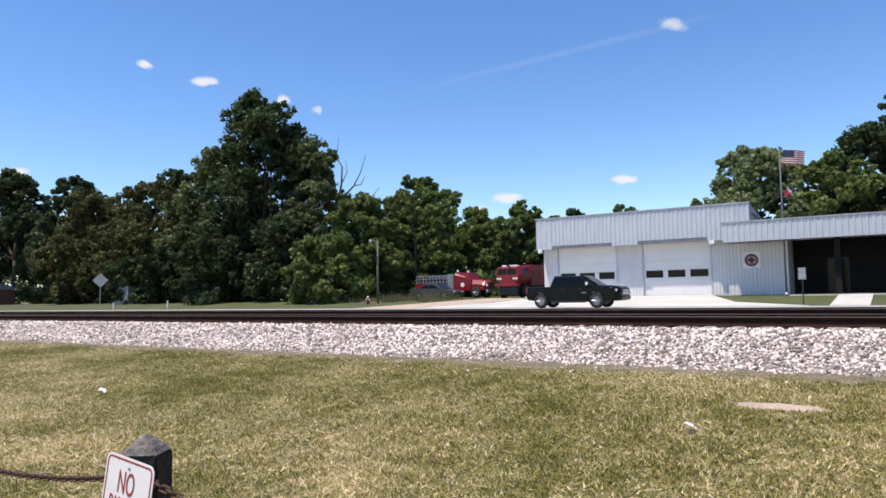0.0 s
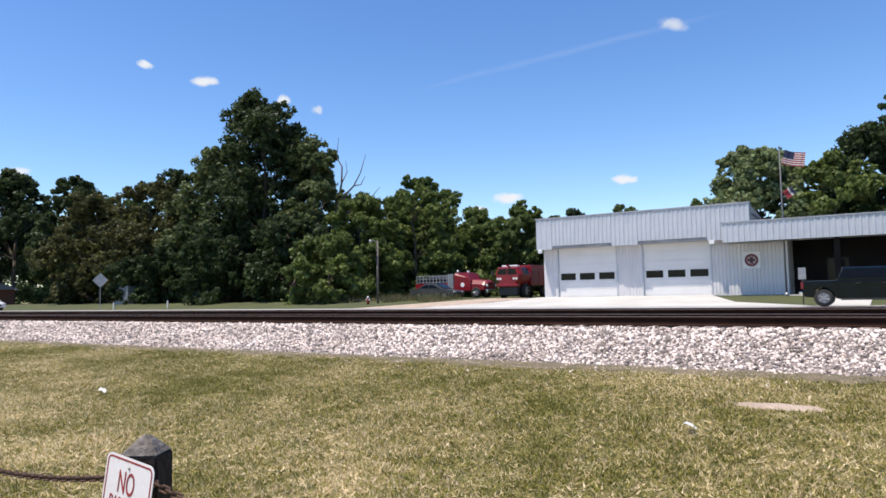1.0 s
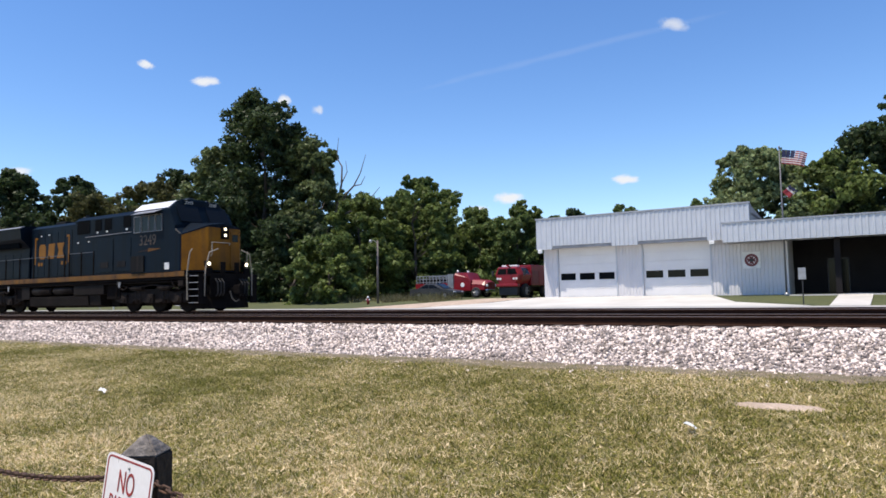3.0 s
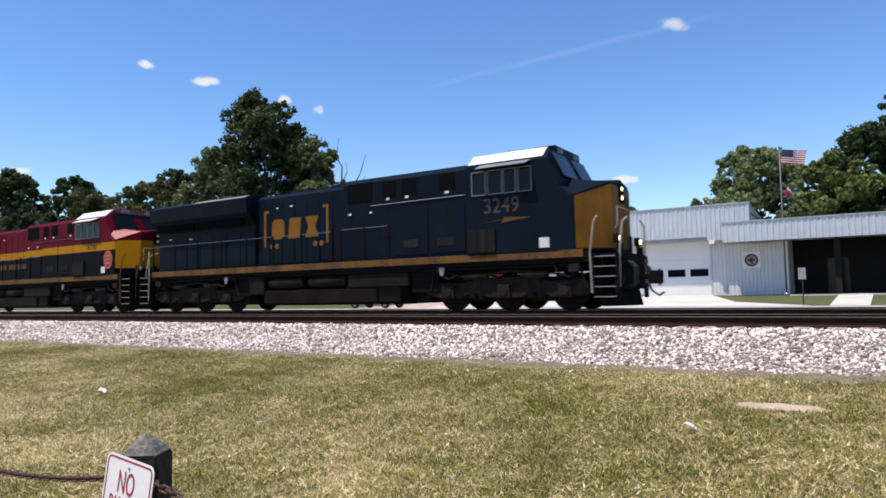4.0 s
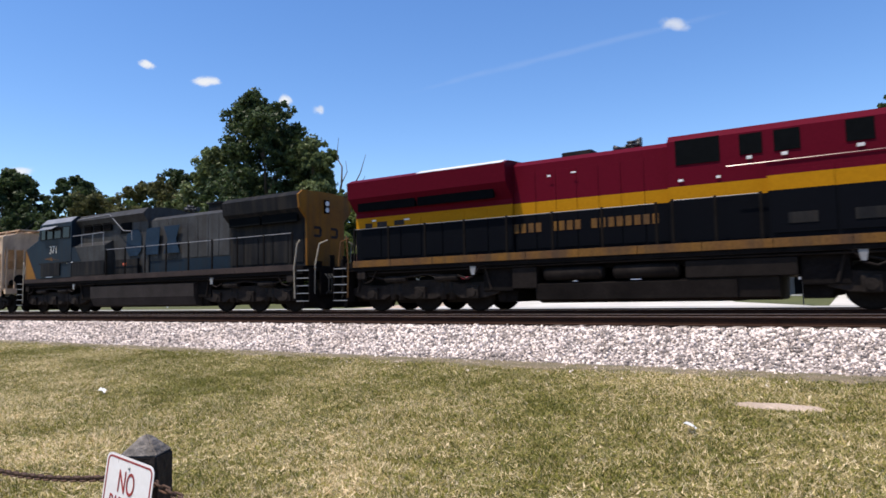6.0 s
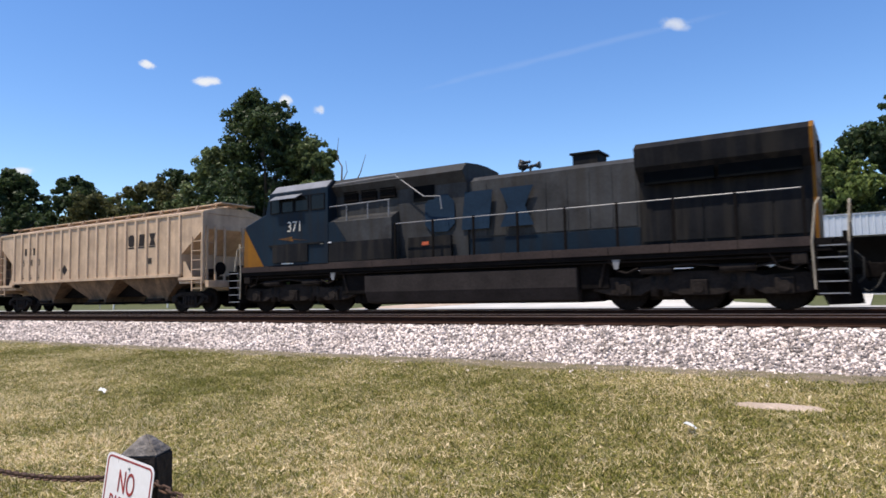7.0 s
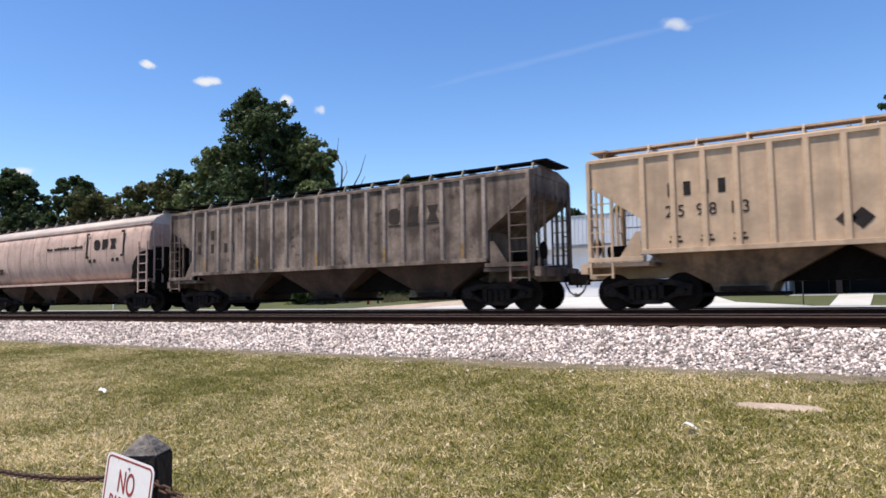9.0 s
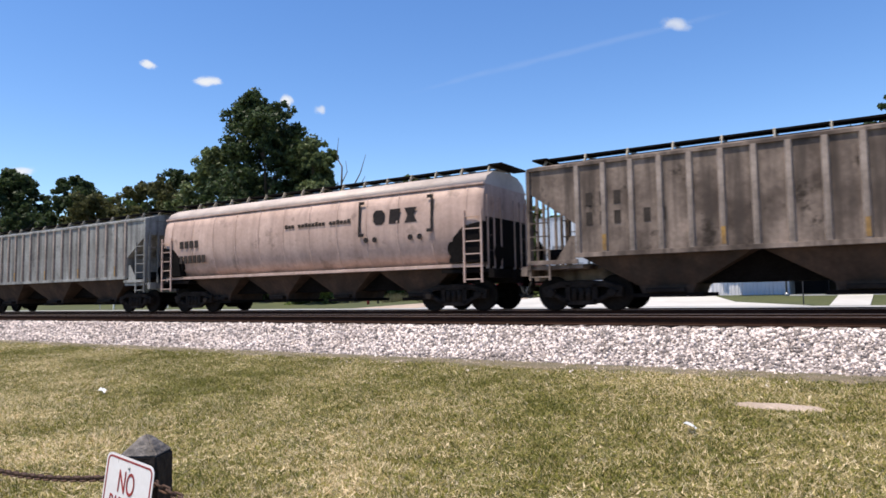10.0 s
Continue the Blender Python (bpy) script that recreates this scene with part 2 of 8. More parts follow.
def lettering(text, size, mat, parent, m, name="lettering", depth=0.004, width=1.0, label=""):
    """Raised flat letters in the built-in font, as a mesh."""
    cu = bpy.data.curves.new(name, "FONT")
    cu.body, cu.size, cu.extrude = text, size, depth
    cu.align_x, cu.align_y = "CENTER", "CENTER"
    tmp = new(name, cu)
    me = bpy.data.meshes.new_from_object(tmp.evaluated_get(bpy.context.evaluated_depsgraph_get()))
    bpy.data.objects.remove(tmp)
    bpy.data.curves.remove(cu)
    me.transform(Matrix.Diagonal((width, 1, 1, 1)))
    me.materials.clear()
    me.materials.append(M[mat])
    return shared(name, me, parent, m, label)


def mesh_arrays(name, verts, faces_n, mat, smooth=False):
    """A mesh from numpy arrays; every face has faces_n corners, in order."""
    me = bpy.data.meshes.new(name)
    nv = len(verts)
    nf = nv // faces_n
    me.vertices.add(nv)
    me.vertices.foreach_set("co", np.ascontiguousarray(verts, dtype=np.float32).ravel())
    me.loops.add(nv)
    me.loops.foreach_set("vertex_index", np.arange(nv, dtype=np.int32))
    me.polygons.add(nf)
    me.polygons.foreach_set("loop_start", np.arange(0, nv, faces_n, dtype=np.int32))
    me.update(calc_edges=True)
    me.validate()
    me.materials.append(M[mat])
    return me

# ---- ground ----
PROFILE = [(-3000, 0.0), (-5, 0.0), (2, 0.03), (5, 0.2), (8, 0.45), (9.2, 0.5), (22, 0.42), (29, 0.48), (31, 0.6), (39.5, 0.62), (47.5, 1.18), (60, 1.3),
           (120, 1.5), (3000, 1.5)]


def ground_z(y):
    return float(np.interp(y, [p[0] for p in PROFILE], [p[1] for p in PROFILE]))


def make_ground():
    xs = [-3000, -800, -300, -200] + [-150 + 3 * i for i in range(40)] + [-30 + 0.75 * i for i in range(60)] + [15 + 5 * i for i in range(10)] + [150, 400, 900, 3000]
    ys = [-3000, -600, -150, -60, -25, -10, -4] + [0.5 * i for i in range(0, 20)] + [10 + 2 * i for i in range(0, 30)] + [75, 90, 120, 250, 600, 1400, 3000]
    bm = bmesh.new()
    grid = [[bm.verts.new((x, y, ground_z(y) + (0.006 * noise.noise((x * 0.4, y * 0.4, 0)) if -40 < x < 30 and -5 < y < 60 else 0))) for x in xs] for y in ys]
    for r0, r1 in zip(grid, grid[1:]):
        for i in range(len(xs) - 1):
            f = bm.faces.new((r0[i], r0[i + 1], r1[i + 1], r1[i]))
            f.smooth = True
    tagged(part("ground", bm, "turf"), "mown grass, patchy green and straw-coloured", "grass", kind="structure")


make_ground()


def sheet(name, mat, x0, x1, rows, label, category, thick=0.3, kind="structure"):
    """A paved strip whose cross-section is a row of (y, z) points."""
    bm = bmesh.new()
    pts = list(rows) + [(rows[-1][0], rows[-1][1] - thick), (rows[0][0], rows[0][1] - thick)]
    loft(bm, [[(x, y, z) for y, z in pts] for x in (x0, x1)])
    return tagged(part(name, bm, mat), label, category, kind=kind)


sheet("ballast_bed", "bed", -420, 160, [(8.75, 0.46), (9.6, 0.56), (12.3, 0.795), (15.6, 0.80), (16.5, 0.80), (20.2, 0.82), (22.6, 0.42)],
      "bed of pale crushed stone under two tracks", "ballast")
sheet("road", "asphalt", -420, 160, [(31.0, 0.63), (35, 0.69), (39.2, 0.66)], "sun-bleached grey two-lane road beyond the tracks", "road")
sheet("lawn", "lawn", -420, 160, [(39.25, 0.632), (40, 0.67), (47.5, 1.195), (60, 1.315), (64, 1.32)], "green lawn beyond the road", "lawn", 0.1)


# ---- tracks ----
NEAR_Y, FAR_Y = 14.1, 18.4
RAIL_Z = {NEAR_Y: 1.02, FAR_Y: 1.05}


def rail_bar(x0, x1):
    prof = [(-0.07, 0), (0.07, 0), (0.07, 0.012), (0.012, 0.035), (0.012, 0.125), (0.037, 0.14), (0.037, 0.172), (-0.037, 0.172), (-0.037, 0.14),
            (-0.012, 0.125), (-0.012, 0.035), (-0.07, 0.012)]
    return loft(bmesh.new(), [[(x, y, z) for y, z in prof] for x in (x0, x1)])


def make_track(name, yc, x_parts, label):
    top = RAIL_Z[yc]
    tr = thing(name, pose(0, yc, top - 0.172), label, "railway track", kind="structure")
    for side in (-0.7545, 0.7545):
        r = part("rail", rail_bar(-420, 160), "rail_rust", tr, "rust-brown steel rail", pose(0, side, 0))
        bm = bmesh.new()
        box(bm, -420, 160, -0.0378, 0.0378, 0.166, 0.1745)
        part("rail_head", bm, "rail_top", r, "polished running surface")
    bm = box(bmesh.new(), -0.115, 0.115, -1.3, 1.3, -0.19, -0.012, 0.012)
    me = part("tie", bm, "tie", tr).data
    bpy.data.objects.remove(bpy.data.objects["tie"] if "tie" in bpy.data.objects else None)
    rng = random.Random(int(yc * 10))
    x = -420
    rest = bmesh.new()
    while x < 100:
        if x_parts[0] < x < x_parts[1]:
            shared("tie", me, tr, pose(x + rng.uniform(-0.03, 0.03), rng.uniform(-0.04, 0.04), rng.uniform(-0.015, 0), 0, 0, rng.uniform(-1, 1)))
        else:
            box(rest, x - 0.115, x + 0.115, -1.3, 1.3, -0.19, -0.012)
        x += 0.53
    tagged(part("far_ties", rest, "tie", tr), kind="stuff")
    return tr


make_track("near_track", NEAR_Y, (-60, 12), "rusty railway track on dark timber ties in pale ballast")
make_track("main_track", FAR_Y, (-30, 10), "railway track carrying the train, rust-brown rails")


# ---- trees ----
def crown_mesh(name, clumps, per, size, mat, rng):
    """Many small folded leaf sprays scattered over the outside of uneven clumps."""
    c = np.repeat(np.array([k[:3] for k in clumps]), per, axis=0)
    r = np.repeat(np.array([k[3] for k in clumps]), per)[:, None]
    nn = len(c)
    d = rng.normal(size=(nn, 3))
    d /= np.linalg.norm(d, axis=1)[:, None]
    rad = r * (0.35 + 0.75 * rng.random((nn, 1)) ** 0.6)
    p = c + d * rad * np.array([1.0, 1.0, 0.8])
    nrm = d + rng.normal(size=(nn, 3)) * 0.7
    nrm /= np.linalg.norm(nrm, axis=1)[:, None]
    t = np.cross(nrm, rng.normal(size=(nn, 3)))
    t /= np.linalg.norm(t, axis=1)[:, None]
    b = np.cross(nrm, t)
    s = size * (0.55 + 0.9 * rng.random((nn, 1)))
    tri = np.stack([p - t * s - b * s * 0.3, p + t * s * 0.9 - b * s * 0.45 + nrm * s * 0.25, p + t * s * 0.15 + b * s * 0.95], axis=1)
    return mesh_arrays(name, tri.reshape(-1, 3), 3, mat)


def tree(x, y, h, r, leaf, label, top=0.5, clumps=40, per=90, size=0.30, seed=1, low=0.03, category="tree", trunk_r=None):
    """A tapered trunk with limbs and a crown of uneven sprays; top: how pointed it is, low: where the foliage begins."""
    rng = np.random.default_rng(seed)
    z0 = ground_z(y)
    tr = thing("tree", pose(x, y, z0 - 0.05), label, category)
    tb = trunk_r or 0.012 * h + 0.08
    bm = bmesh.new()
    pts = [Vector((0.09 * k * rng.normal(), 0.09 * k * rng.normal(), h * 0.8 * k / 5)) for k in range(6)]
    for k in range(5):
        rod(bm, pts[k], pts[k + 1], tb * (1 - 0.17 * k), tb * (1 - 0.17 * (k + 1)), 9)
    main, cl = [], []
    for i in range(clumps):
        f = low + (0.93 - low) * (i + rng.random()) / clumps
        g = max(0.0, (f - 0.28) / 0.72)
        w = (0.72 + 0.28 * f / 0.28 if f < 0.28 else (1 - g ** (2.6 - 1.7 * top)) ** 0.75)
        w = max(w, 0.10)
        a = rng.random() * 2 * math.pi
        rr = r * w * (0.25 + 0.75 * rng.random() ** 0.5)
        main.append((rr * math.cos(a), rr * math.sin(a), h * f, r * (0.16 + 0.12 * rng.random()) * (0.6 + 0.4 * w)))
    for i in range(0, clumps, 3):
        q = main[i]
        zc = max(0.15 * h, q[2] - 0.55 * math.hypot(q[0], q[1]))
        k = min(4, int(zc / (h * 0.8) * 5))
        rod(bm, pts[k], (q[0] * 0.9, q[1] * 0.9, q[2]), tb * 0.3, tb * 0.07, 5)
    for cx, cy, cz, cr in main:
        for _ in range(15):
            d = rng.normal(size=3)
            d *= (0.55 + 0.75 * rng.random()) / np.linalg.norm(d)
            cl.append((cx + d[0] * cr, cy + d[1] * cr, min(cz + d[2] * cr * 0.85, h - 0.2 * cr), cr * (0.16 + 0.46 * rng.random() ** 1.5)))
    part("trunk", bm, "bark", tr)
    shared("crown", crown_mesh("crown", cl, per, size, leaf, rng), tr, pose(0, 0, 0))
    return tr


DARK, MID, LIGHT, BROWN, GREY, VINE = "leaf_dark", "leaf_mid", "leaf_light", "leaf_brown", "leaf_grey", "leaf_vine"
L_OAK = "tall dark green oak in full leaf"
L_WOOD = "dense green tree of the roadside wood"
TREES = [
    (-134, 62, 26, 9, DARK, L_OAK, 0.5, 46), (-119, 64, 23.5, 7.5, DARK, L_OAK, 0.5, 44), (-150, 66, 27, 10, DARK, L_OAK, 0.5, 40),
    (-112, 70, 20, 7, MID, L_WOOD, 0.5, 36), (-104, 60, 13, 6, DARK, L_WOOD, 0.4, 30),
    (-92, 54, 15.5, 7.5, BROWN, "broad tree with yellowish brown-green foliage", 0.3, 50),
    (-81, 55, 17, 7, BROWN, "broad tree with yellowish brown-green foliage", 0.4, 50),
    (-88, 64, 21.5, 6.5, DARK, L_WOOD, 0.6, 40), (-78, 64, 22.5, 6.6, MID, L_WOOD, 0.5, 40),
    (-69.5, 57, 21, 7.6, VINE, L_WOOD, 0.5, 46),
    (-61, 56, 26.2, 8.6, DARK, "very tall dark green tree draped with vines", 0.8, 100),
    (-54, 57.5, 19.5, 5.2, VINE, "tall tree hung with grey-green vines", 0.5, 56),
    (-60, 50, 9, 6, DARK, L_WOOD, 0.3, 36), (-50, 50, 9, 5, DARK, L_WOOD, 0.3, 36),
    (-46, 56, 11.6, 4.6, LIGHT, L_WOOD, 0.4, 40), (-41.5, 60, 13, 4.6, LIGHT, L_WOOD, 0.4, 36), (-69, 49, 7, 4, DARK, L_WOOD, 0.3, 26), (-76, 49.5, 6, 4, DARK, L_WOOD, 0.3, 26),
    (-42, 46.5, 6.3, 3.9, LIGHT, "low spreading bright green bush-like tree", 0.2, 34),
    (-47.5, 64, 12.8, 4.6, MID, L_WOOD, 0.4, 36), (-56.5, 82, 19.2, 5.2, MID, L_WOOD, 0.6, 44), (-49.5, 79, 15.8, 5, LIGHT, L_WOOD, 0.6, 40),
    (-44, 78, 12.2, 5, LIGHT, L_WOOD, 0.5, 36), (-38.5, 80, 12.8, 5, LIGHT, L_WOOD, 0.5, 36), (-33, 82, 11, 4.6, MID, L_WOOD, 0.6, 34),
    (-44, 66, 9.5, 4, LIGHT, L_WOOD, 0.3, 34), (-38, 68, 9, 4, LIGHT, L_WOOD, 0.3, 34), (-33, 68, 9.5, 4, MID, L_WOOD, 0.3, 34), (-28, 70, 9.5, 4, DARK, L_WOOD, 0.3, 34),
    (-49, 72, 10, 4.5, MID, L_WOOD, 0.3, 30), (-26, 84, 11.6, 4, MID, L_WOOD, 0.5, 26), (-18, 88, 12.2, 3.6, MID, L_WOOD, 0.5, 26),
    (-8.0, 66, 13.9, 4.8, GREY, "upright pale grey-green tree with fine foliage", 0.1, 74), (-2.0, 67, 12.6, 4.6, LIGHT, "bright yellow-green tree behind the fire station", 0.4, 40),
    (3.4, 72, 17.6, 6.4, DARK, L_OAK, 0.3, 80), (9, 70, 16.5, 6.0, DARK, L_OAK, 0.4, 36), (-2, 78, 14.5, 4, MID, L_WOOD, 0.5, 30),
    (-165, 90, 22, 12, MID, L_WOOD, 0.4, 40), (-125, 95, 20, 12, MID, L_WOOD, 0.4, 40), (-100, 92, 19, 12, DARK, L_WOOD, 0.4, 40), (-75, 90, 18, 10, DARK, L_WOOD, 0.4, 40),
]
for i, (x, y, h, r, leaf, lab, top, ncl) in enumerate(TREES):
    tree(x, y, h, r, leaf, lab, top, ncl, seed=100 + i, size=0.10 + 0.00125 * math.hypot(x, y), per=60, low=0.2 if lab == L_OAK else 0.03)


def far_woods():
    """A closed belt of woodland far behind, seen only between the nearer trees."""
    rng = np.random.default_rng(77)
    cl = []
    for i in range(900):
        x = -430 + 560 * rng.random()
        y = 128 + 14 * rng.random()
        hh = (9 + 3.0 * noise.noise((x * 0.05, 3.0, 0))) * (2.2 if x < -190 else 1 if x < -30 else 0.9)
        cl.append((x, y, 1.4 + hh * rng.random(), 2.2 + 1.2 * rng.random()))
    ob = new("far_woods", crown_mesh("far_woods", cl, 90, 0.5, "leaf_dark", rng))
    tagged(ob, "belt of dark green woodland in the distance", "woods", kind="stuff")
    cl = []
    for i in range(260):
        x = -175 + 130 * rng.random()
        cl.append((x, 66 + 8 * rng.random(), 1.2 + 3.2 * rng.random(), 1.0 + 0.7 * rng.random()))
    for i in range(120):
        x = -48 + 26 * rng.random()
        cl.append((x, 62 + 5 * rng.random(), 1.2 + 2.4 * rng.random(), 0.9 + 0.6 * rng.random()))
    ob = new("undergrowth", crown_mesh("undergrowth", cl, 110, 0.24, "leaf_mid", rng))
    tagged(ob, "tangled green undergrowth between the trees", "undergrowth", kind="stuff")


far_woods()

# ---- fire station ----
def ribbed_panel(w, h, ribs, depth=0.035):
    """A sheet-metal panel of width w with standing ribs; its face looks to -y."""
    bm = bmesh.new()
    prof = []
    step = w / ribs
    for i in range(ribs):
        a = i * step
        prof += [(a, 0), (a + step * 0.55, 0), (a + step * 0.65, -depth), (a + step * 0.9, -depth)]
    prof.append((w, 0))
    pts = prof + [(w, 0.05), (0, 0.05)]
    loft(bm, [[(x, y, z) for x, y in pts] for z in (0, h)])
    return bm


def panel_row(parent, name, mat, x0, x1, y, z0, z1, w, ribs, depth=0.035):
    count = max(1, round((x1 - x0) / w))
    ww = (x1 - x0) / count
    me = None
    for i in range(count):
        if me is None:
            ob = part(name, ribbed_panel(ww - 0.004, z1 - z0, ribs, depth), mat, parent)
            me = ob.data
            ob.matrix_basis = pose(x0, y, z0)
        else:
            shared(name, me, parent, pose(x0 + i * ww, y, z0))


def make_station():
    st = thing("fire_station", pose(0, 0, 0), "low white metal fire station with ribbed grey fascia and two bay doors", "building", kind="structure")
    base, eave = 1.2, 4.95
    xl, xr, yw = -21.1, 16.0, 48.0
    d1, d2 = (-19.91, -15.41), (-13.43, -8.89)
    top = 4.98
    bm = bmesh.new()
    box(bm, xl, xl + 0.2, yw + 0.06, 64, base - 0.4, 6.6)
    box(bm, xl + 0.2, -6.4, 63.8, 64, base - 0.4, 6.6)
    box(bm, -6.6, -6.4, yw + 0.06, 63.8, base - 0.4, 6.6)
    box(bm, xl + 0.2, d1[0], yw + 0.05, yw + 0.2, base - 0.4, 6.6)
    box(bm, d1[1], d2[0], yw + 0.05, yw + 0.2, base - 0.4, 6.6)
    box(bm, d2[1], -6.6, yw + 0.05, yw + 0.2, base - 0.4, 6.6)
    for d in (d1, d2):
        box(bm, d[0], d[1], yw + 0.05, yw + 0.2, top, 6.6)
    part("wall", bm, "white_steel", st)
    bm = bmesh.new()
    box(bm, -6.39, -4.17, yw + 0.05, yw + 0.2, base - 0.4, 5.6)
    box(bm, -4.37, -4.17, yw + 0.2, 51.5, base - 0.4, 5.6)
    box(bm, -6.39, xr, 63.8, 64, base - 0.4, 5.6)
    box(bm, xr - 0.2, xr, yw, 63.8, base - 0.4, 5.6)
    part("wall", bm, "white_steel", st)
    bm = bmesh.new()
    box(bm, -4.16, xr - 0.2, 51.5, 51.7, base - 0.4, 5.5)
    part("porch_wall", bm, "porch_shade_brown", st, "brown wall with the porch's shade painted into it")
    for x0, w in ((-2.1, 1.15), (1.2, 1.9), (5.2, 1.15)):
        wd = part("glazed_door", box(bmesh.new(), x0, x0 + w, 51.42, 51.5, base, base + 2.3, 0.01), "glass_dark", st, "dark glazed door")
        bm = bmesh.new()
        for a, b in ((x0 - 0.06, x0), (x0 + w, x0 + w + 0.06), (x0 + w / 2 - 0.03, x0 + w / 2 + 0.03)):
            box(bm, a, b, 51.38, 51.43, base, base + 2.36)
        box(bm, x0 - 0.06, x0 + w + 0.06, 51.38, 51.43, base + 2.3, base + 2.38)
        part("door_frame", bm, "black", wd)
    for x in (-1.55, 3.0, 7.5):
        part("porch_column", box(bmesh.new(), x, x + 0.32, 46.6, 46.9, base - 0.2, 4.62, 0.01), "porch_shade_brown", st, "square porch post in the same painted-in shade")
    part("porch_floor", box(bmesh.new(), -4.1, xr, 46.4, 51.4, base - 0.5, base), "concrete", st)
    panel_row(st, "wall_panel", "white_steel", d2[1] + 0.08, -4.17, yw, base, 4.62, 0.95, 4, 0.022)
    panel_row(st, "wall_panel", "white_steel", d1[1] + 0.08, d2[0] - 0.08, yw, base, top, 0.95, 4, 0.022)
    panel_row(st, "wall_panel", "white_steel", xl, d1[0] - 0.08, yw, base, top, 0.95, 4, 0.022)
    # fascia boxes and their sheets
    bm = bmesh.new()
    box(bm, -21.25, -6.19, 47.06, 47.9, 4.92, 7.2)
    part("fascia_box", bm, "roof_grey", st)
    panel_row(st, "fascia_panel", "fascia", -21.25, -19.95, 47.0, 4.86, 7.16, 1.0, 3)
    panel_row(st, "fascia_panel", "fascia", -19.95, -15.37, 47.0, 5.12, 7.16, 1.0, 3)
    panel_row(st, "fascia_panel", "fascia", -15.37, -13.47, 47.0, 4.86, 7.16, 1.0, 3)
    panel_row(st, "fascia_panel", "fascia", -13.47, -8.85, 47.0, 5.12, 7.16, 1.0, 3)
    panel_row(st, "fascia_panel", "fascia", -8.85, -6.19, 47.0, 4.86, 7.16, 1.0, 3)
    bm = bmesh.new()
    box(bm, -21.3, -6.14, 46.93, 47.2, 7.16, 7.27, 0.01)
    part("fascia_cap", bm, "fascia_trim", st)
    bm = bmesh.new()
    box(bm, -7.69, xr + 0.3, 45.86, 47.9, 4.64, 5.8)
    part("fascia_box", bm, "roof_grey", st)
    panel_row(st, "fascia_panel", "fascia", -7.69, xr + 0.3, 45.8, 4.6, 5.82, 1.0, 3)
    bm = bmesh.new()
    box(bm, -7.74, xr + 0.35, 45.73, 46.0, 5.82, 5.91, 0.01)
    part("fascia_cap", bm, "fascia_trim", st)
    bm = bmesh.new()
    slab(bm, [(-21.2, 6.5), (-6.2, 6.5), (-6.2, 6.62), (-21.2, 6.62)], 47.9, 64)
    part("roof", bm, "roof_grey", st)
    bm = loft(bmesh.new(), [[(x, 47.1, 5.4), (x, 47.1, 7.18), (x, 64, 5.9), (x, 64, 5.4)] for x in (-6.4, -6.2)])
    part("parapet", bm, "roof_grey", st, "plain grey metal parapet end")
    bm = box(bmesh.new(), -6.18, xr, 47.9, 64, 5.4, 5.55)
    part("roof", bm, "roof_grey", st)
    # bay doors
    for (a, b) in (d1, d2):
        door = part("bay_door", box(bmesh.new(), a, b, yw + 0.1, yw + 0.14, base, top), "door_white", st, "closed white sectional bay door")
        hgt = (top - base) / 6
        for k in range(6):
            z0 = base + k * hgt
            if k == 2:
                bm = bmesh.new()
                w = (b - a) / 3
                for j in range(4):
                    xc = a + j * w
                    box(bm, max(a, xc - 0.16), min(b, xc + 0.16), yw + 0.06, yw + 0.1, z0 + 0.006, z0 + hgt - 0.006)
                box(bm, a, b, yw + 0.062, yw + 0.1, z0 + 0.006, z0 + 0.06)
                box(bm, a, b, yw + 0.062, yw + 0.1, z0 + hgt - 0.06, z0 + hgt - 0.006)
                part("door_section", bm, "door_white", door)
                for j in range(3):
                    part("pane", box(bmesh.new(), a + j * w + 0.16, a + (j + 1) * w - 0.16, yw + 0.085, yw + 0.095, z0 + 0.06, z0 + hgt - 0.06), "glass_dark", door, "dark window pane")
            else:
                part("door_section", box(bmesh.new(), a + 0.01, b - 0.01, yw + 0.06, yw + 0.1, z0 + 0.006, z0 + hgt - 0.006, 0.008), "door_white", door)
        bm = bmesh.new()
        for x0, x1 in ((a - 0.1, a), (b, b + 0.1)):
            box(bm, x0, x1, yw - 0.05, yw + 0.08, base - 0.02, top + 0.1, 0.008)
        box(bm, a, b, yw - 0.05, yw + 0.08, top, top + 0.1, 0.008)
        part("door_trim", bm, "fascia", st, "grey metal door surround")
    for x in (-20.95, -8.55):
        lamp = part("wall_lamp", box(bmesh.new(), x - 0.16, x + 0.16, 46.92, 47.06, 4.6, 4.86, 0.03), "white", st, "small white wall floodlight")
        part("lens", box(bmesh.new(), x - 0.12, x + 0.12, 46.89, 46.925, 4.64, 4.8), "lens", lamp)
    return st


make_station()


def make_emblem():
    e = thing("wall_sign", pose(-6.32, 47.95, 3.49), "white square plaque with a round red emblem", "sign")
    part("plate", box(bmesh.new(), -0.55, 0.55, -0.03, 0.0, -0.55, 0.55, 0.006), "white", e)
    def disc(r, y0, y1, n):
        return slab(bmesh.new(), [(r * math.cos(2 * math.pi * i / n), r * math.sin(2 * math.pi * i / n)) for i in range(n)], y0, y1)
    part("ring", disc(0.42, -0.04, -0.03, 28), "maroon", e, "dark red ring")
    part("field", disc(0.27, -0.046, -0.04, 24), "white", e)
    for k in range(4):
        part("emblem_arm", slab(bmesh.new(), [(-0.07, 0.05), (0.07, 0.05), (0.16, 0.24), (-0.16, 0.24)], -0.052, -0.046), "maroon", e, "", pose(0, 0, 0, 0, 90 * k, 0))
    part("boss", disc(0.13, -0.058, -0.052, 16), "black", e)


make_emblem()

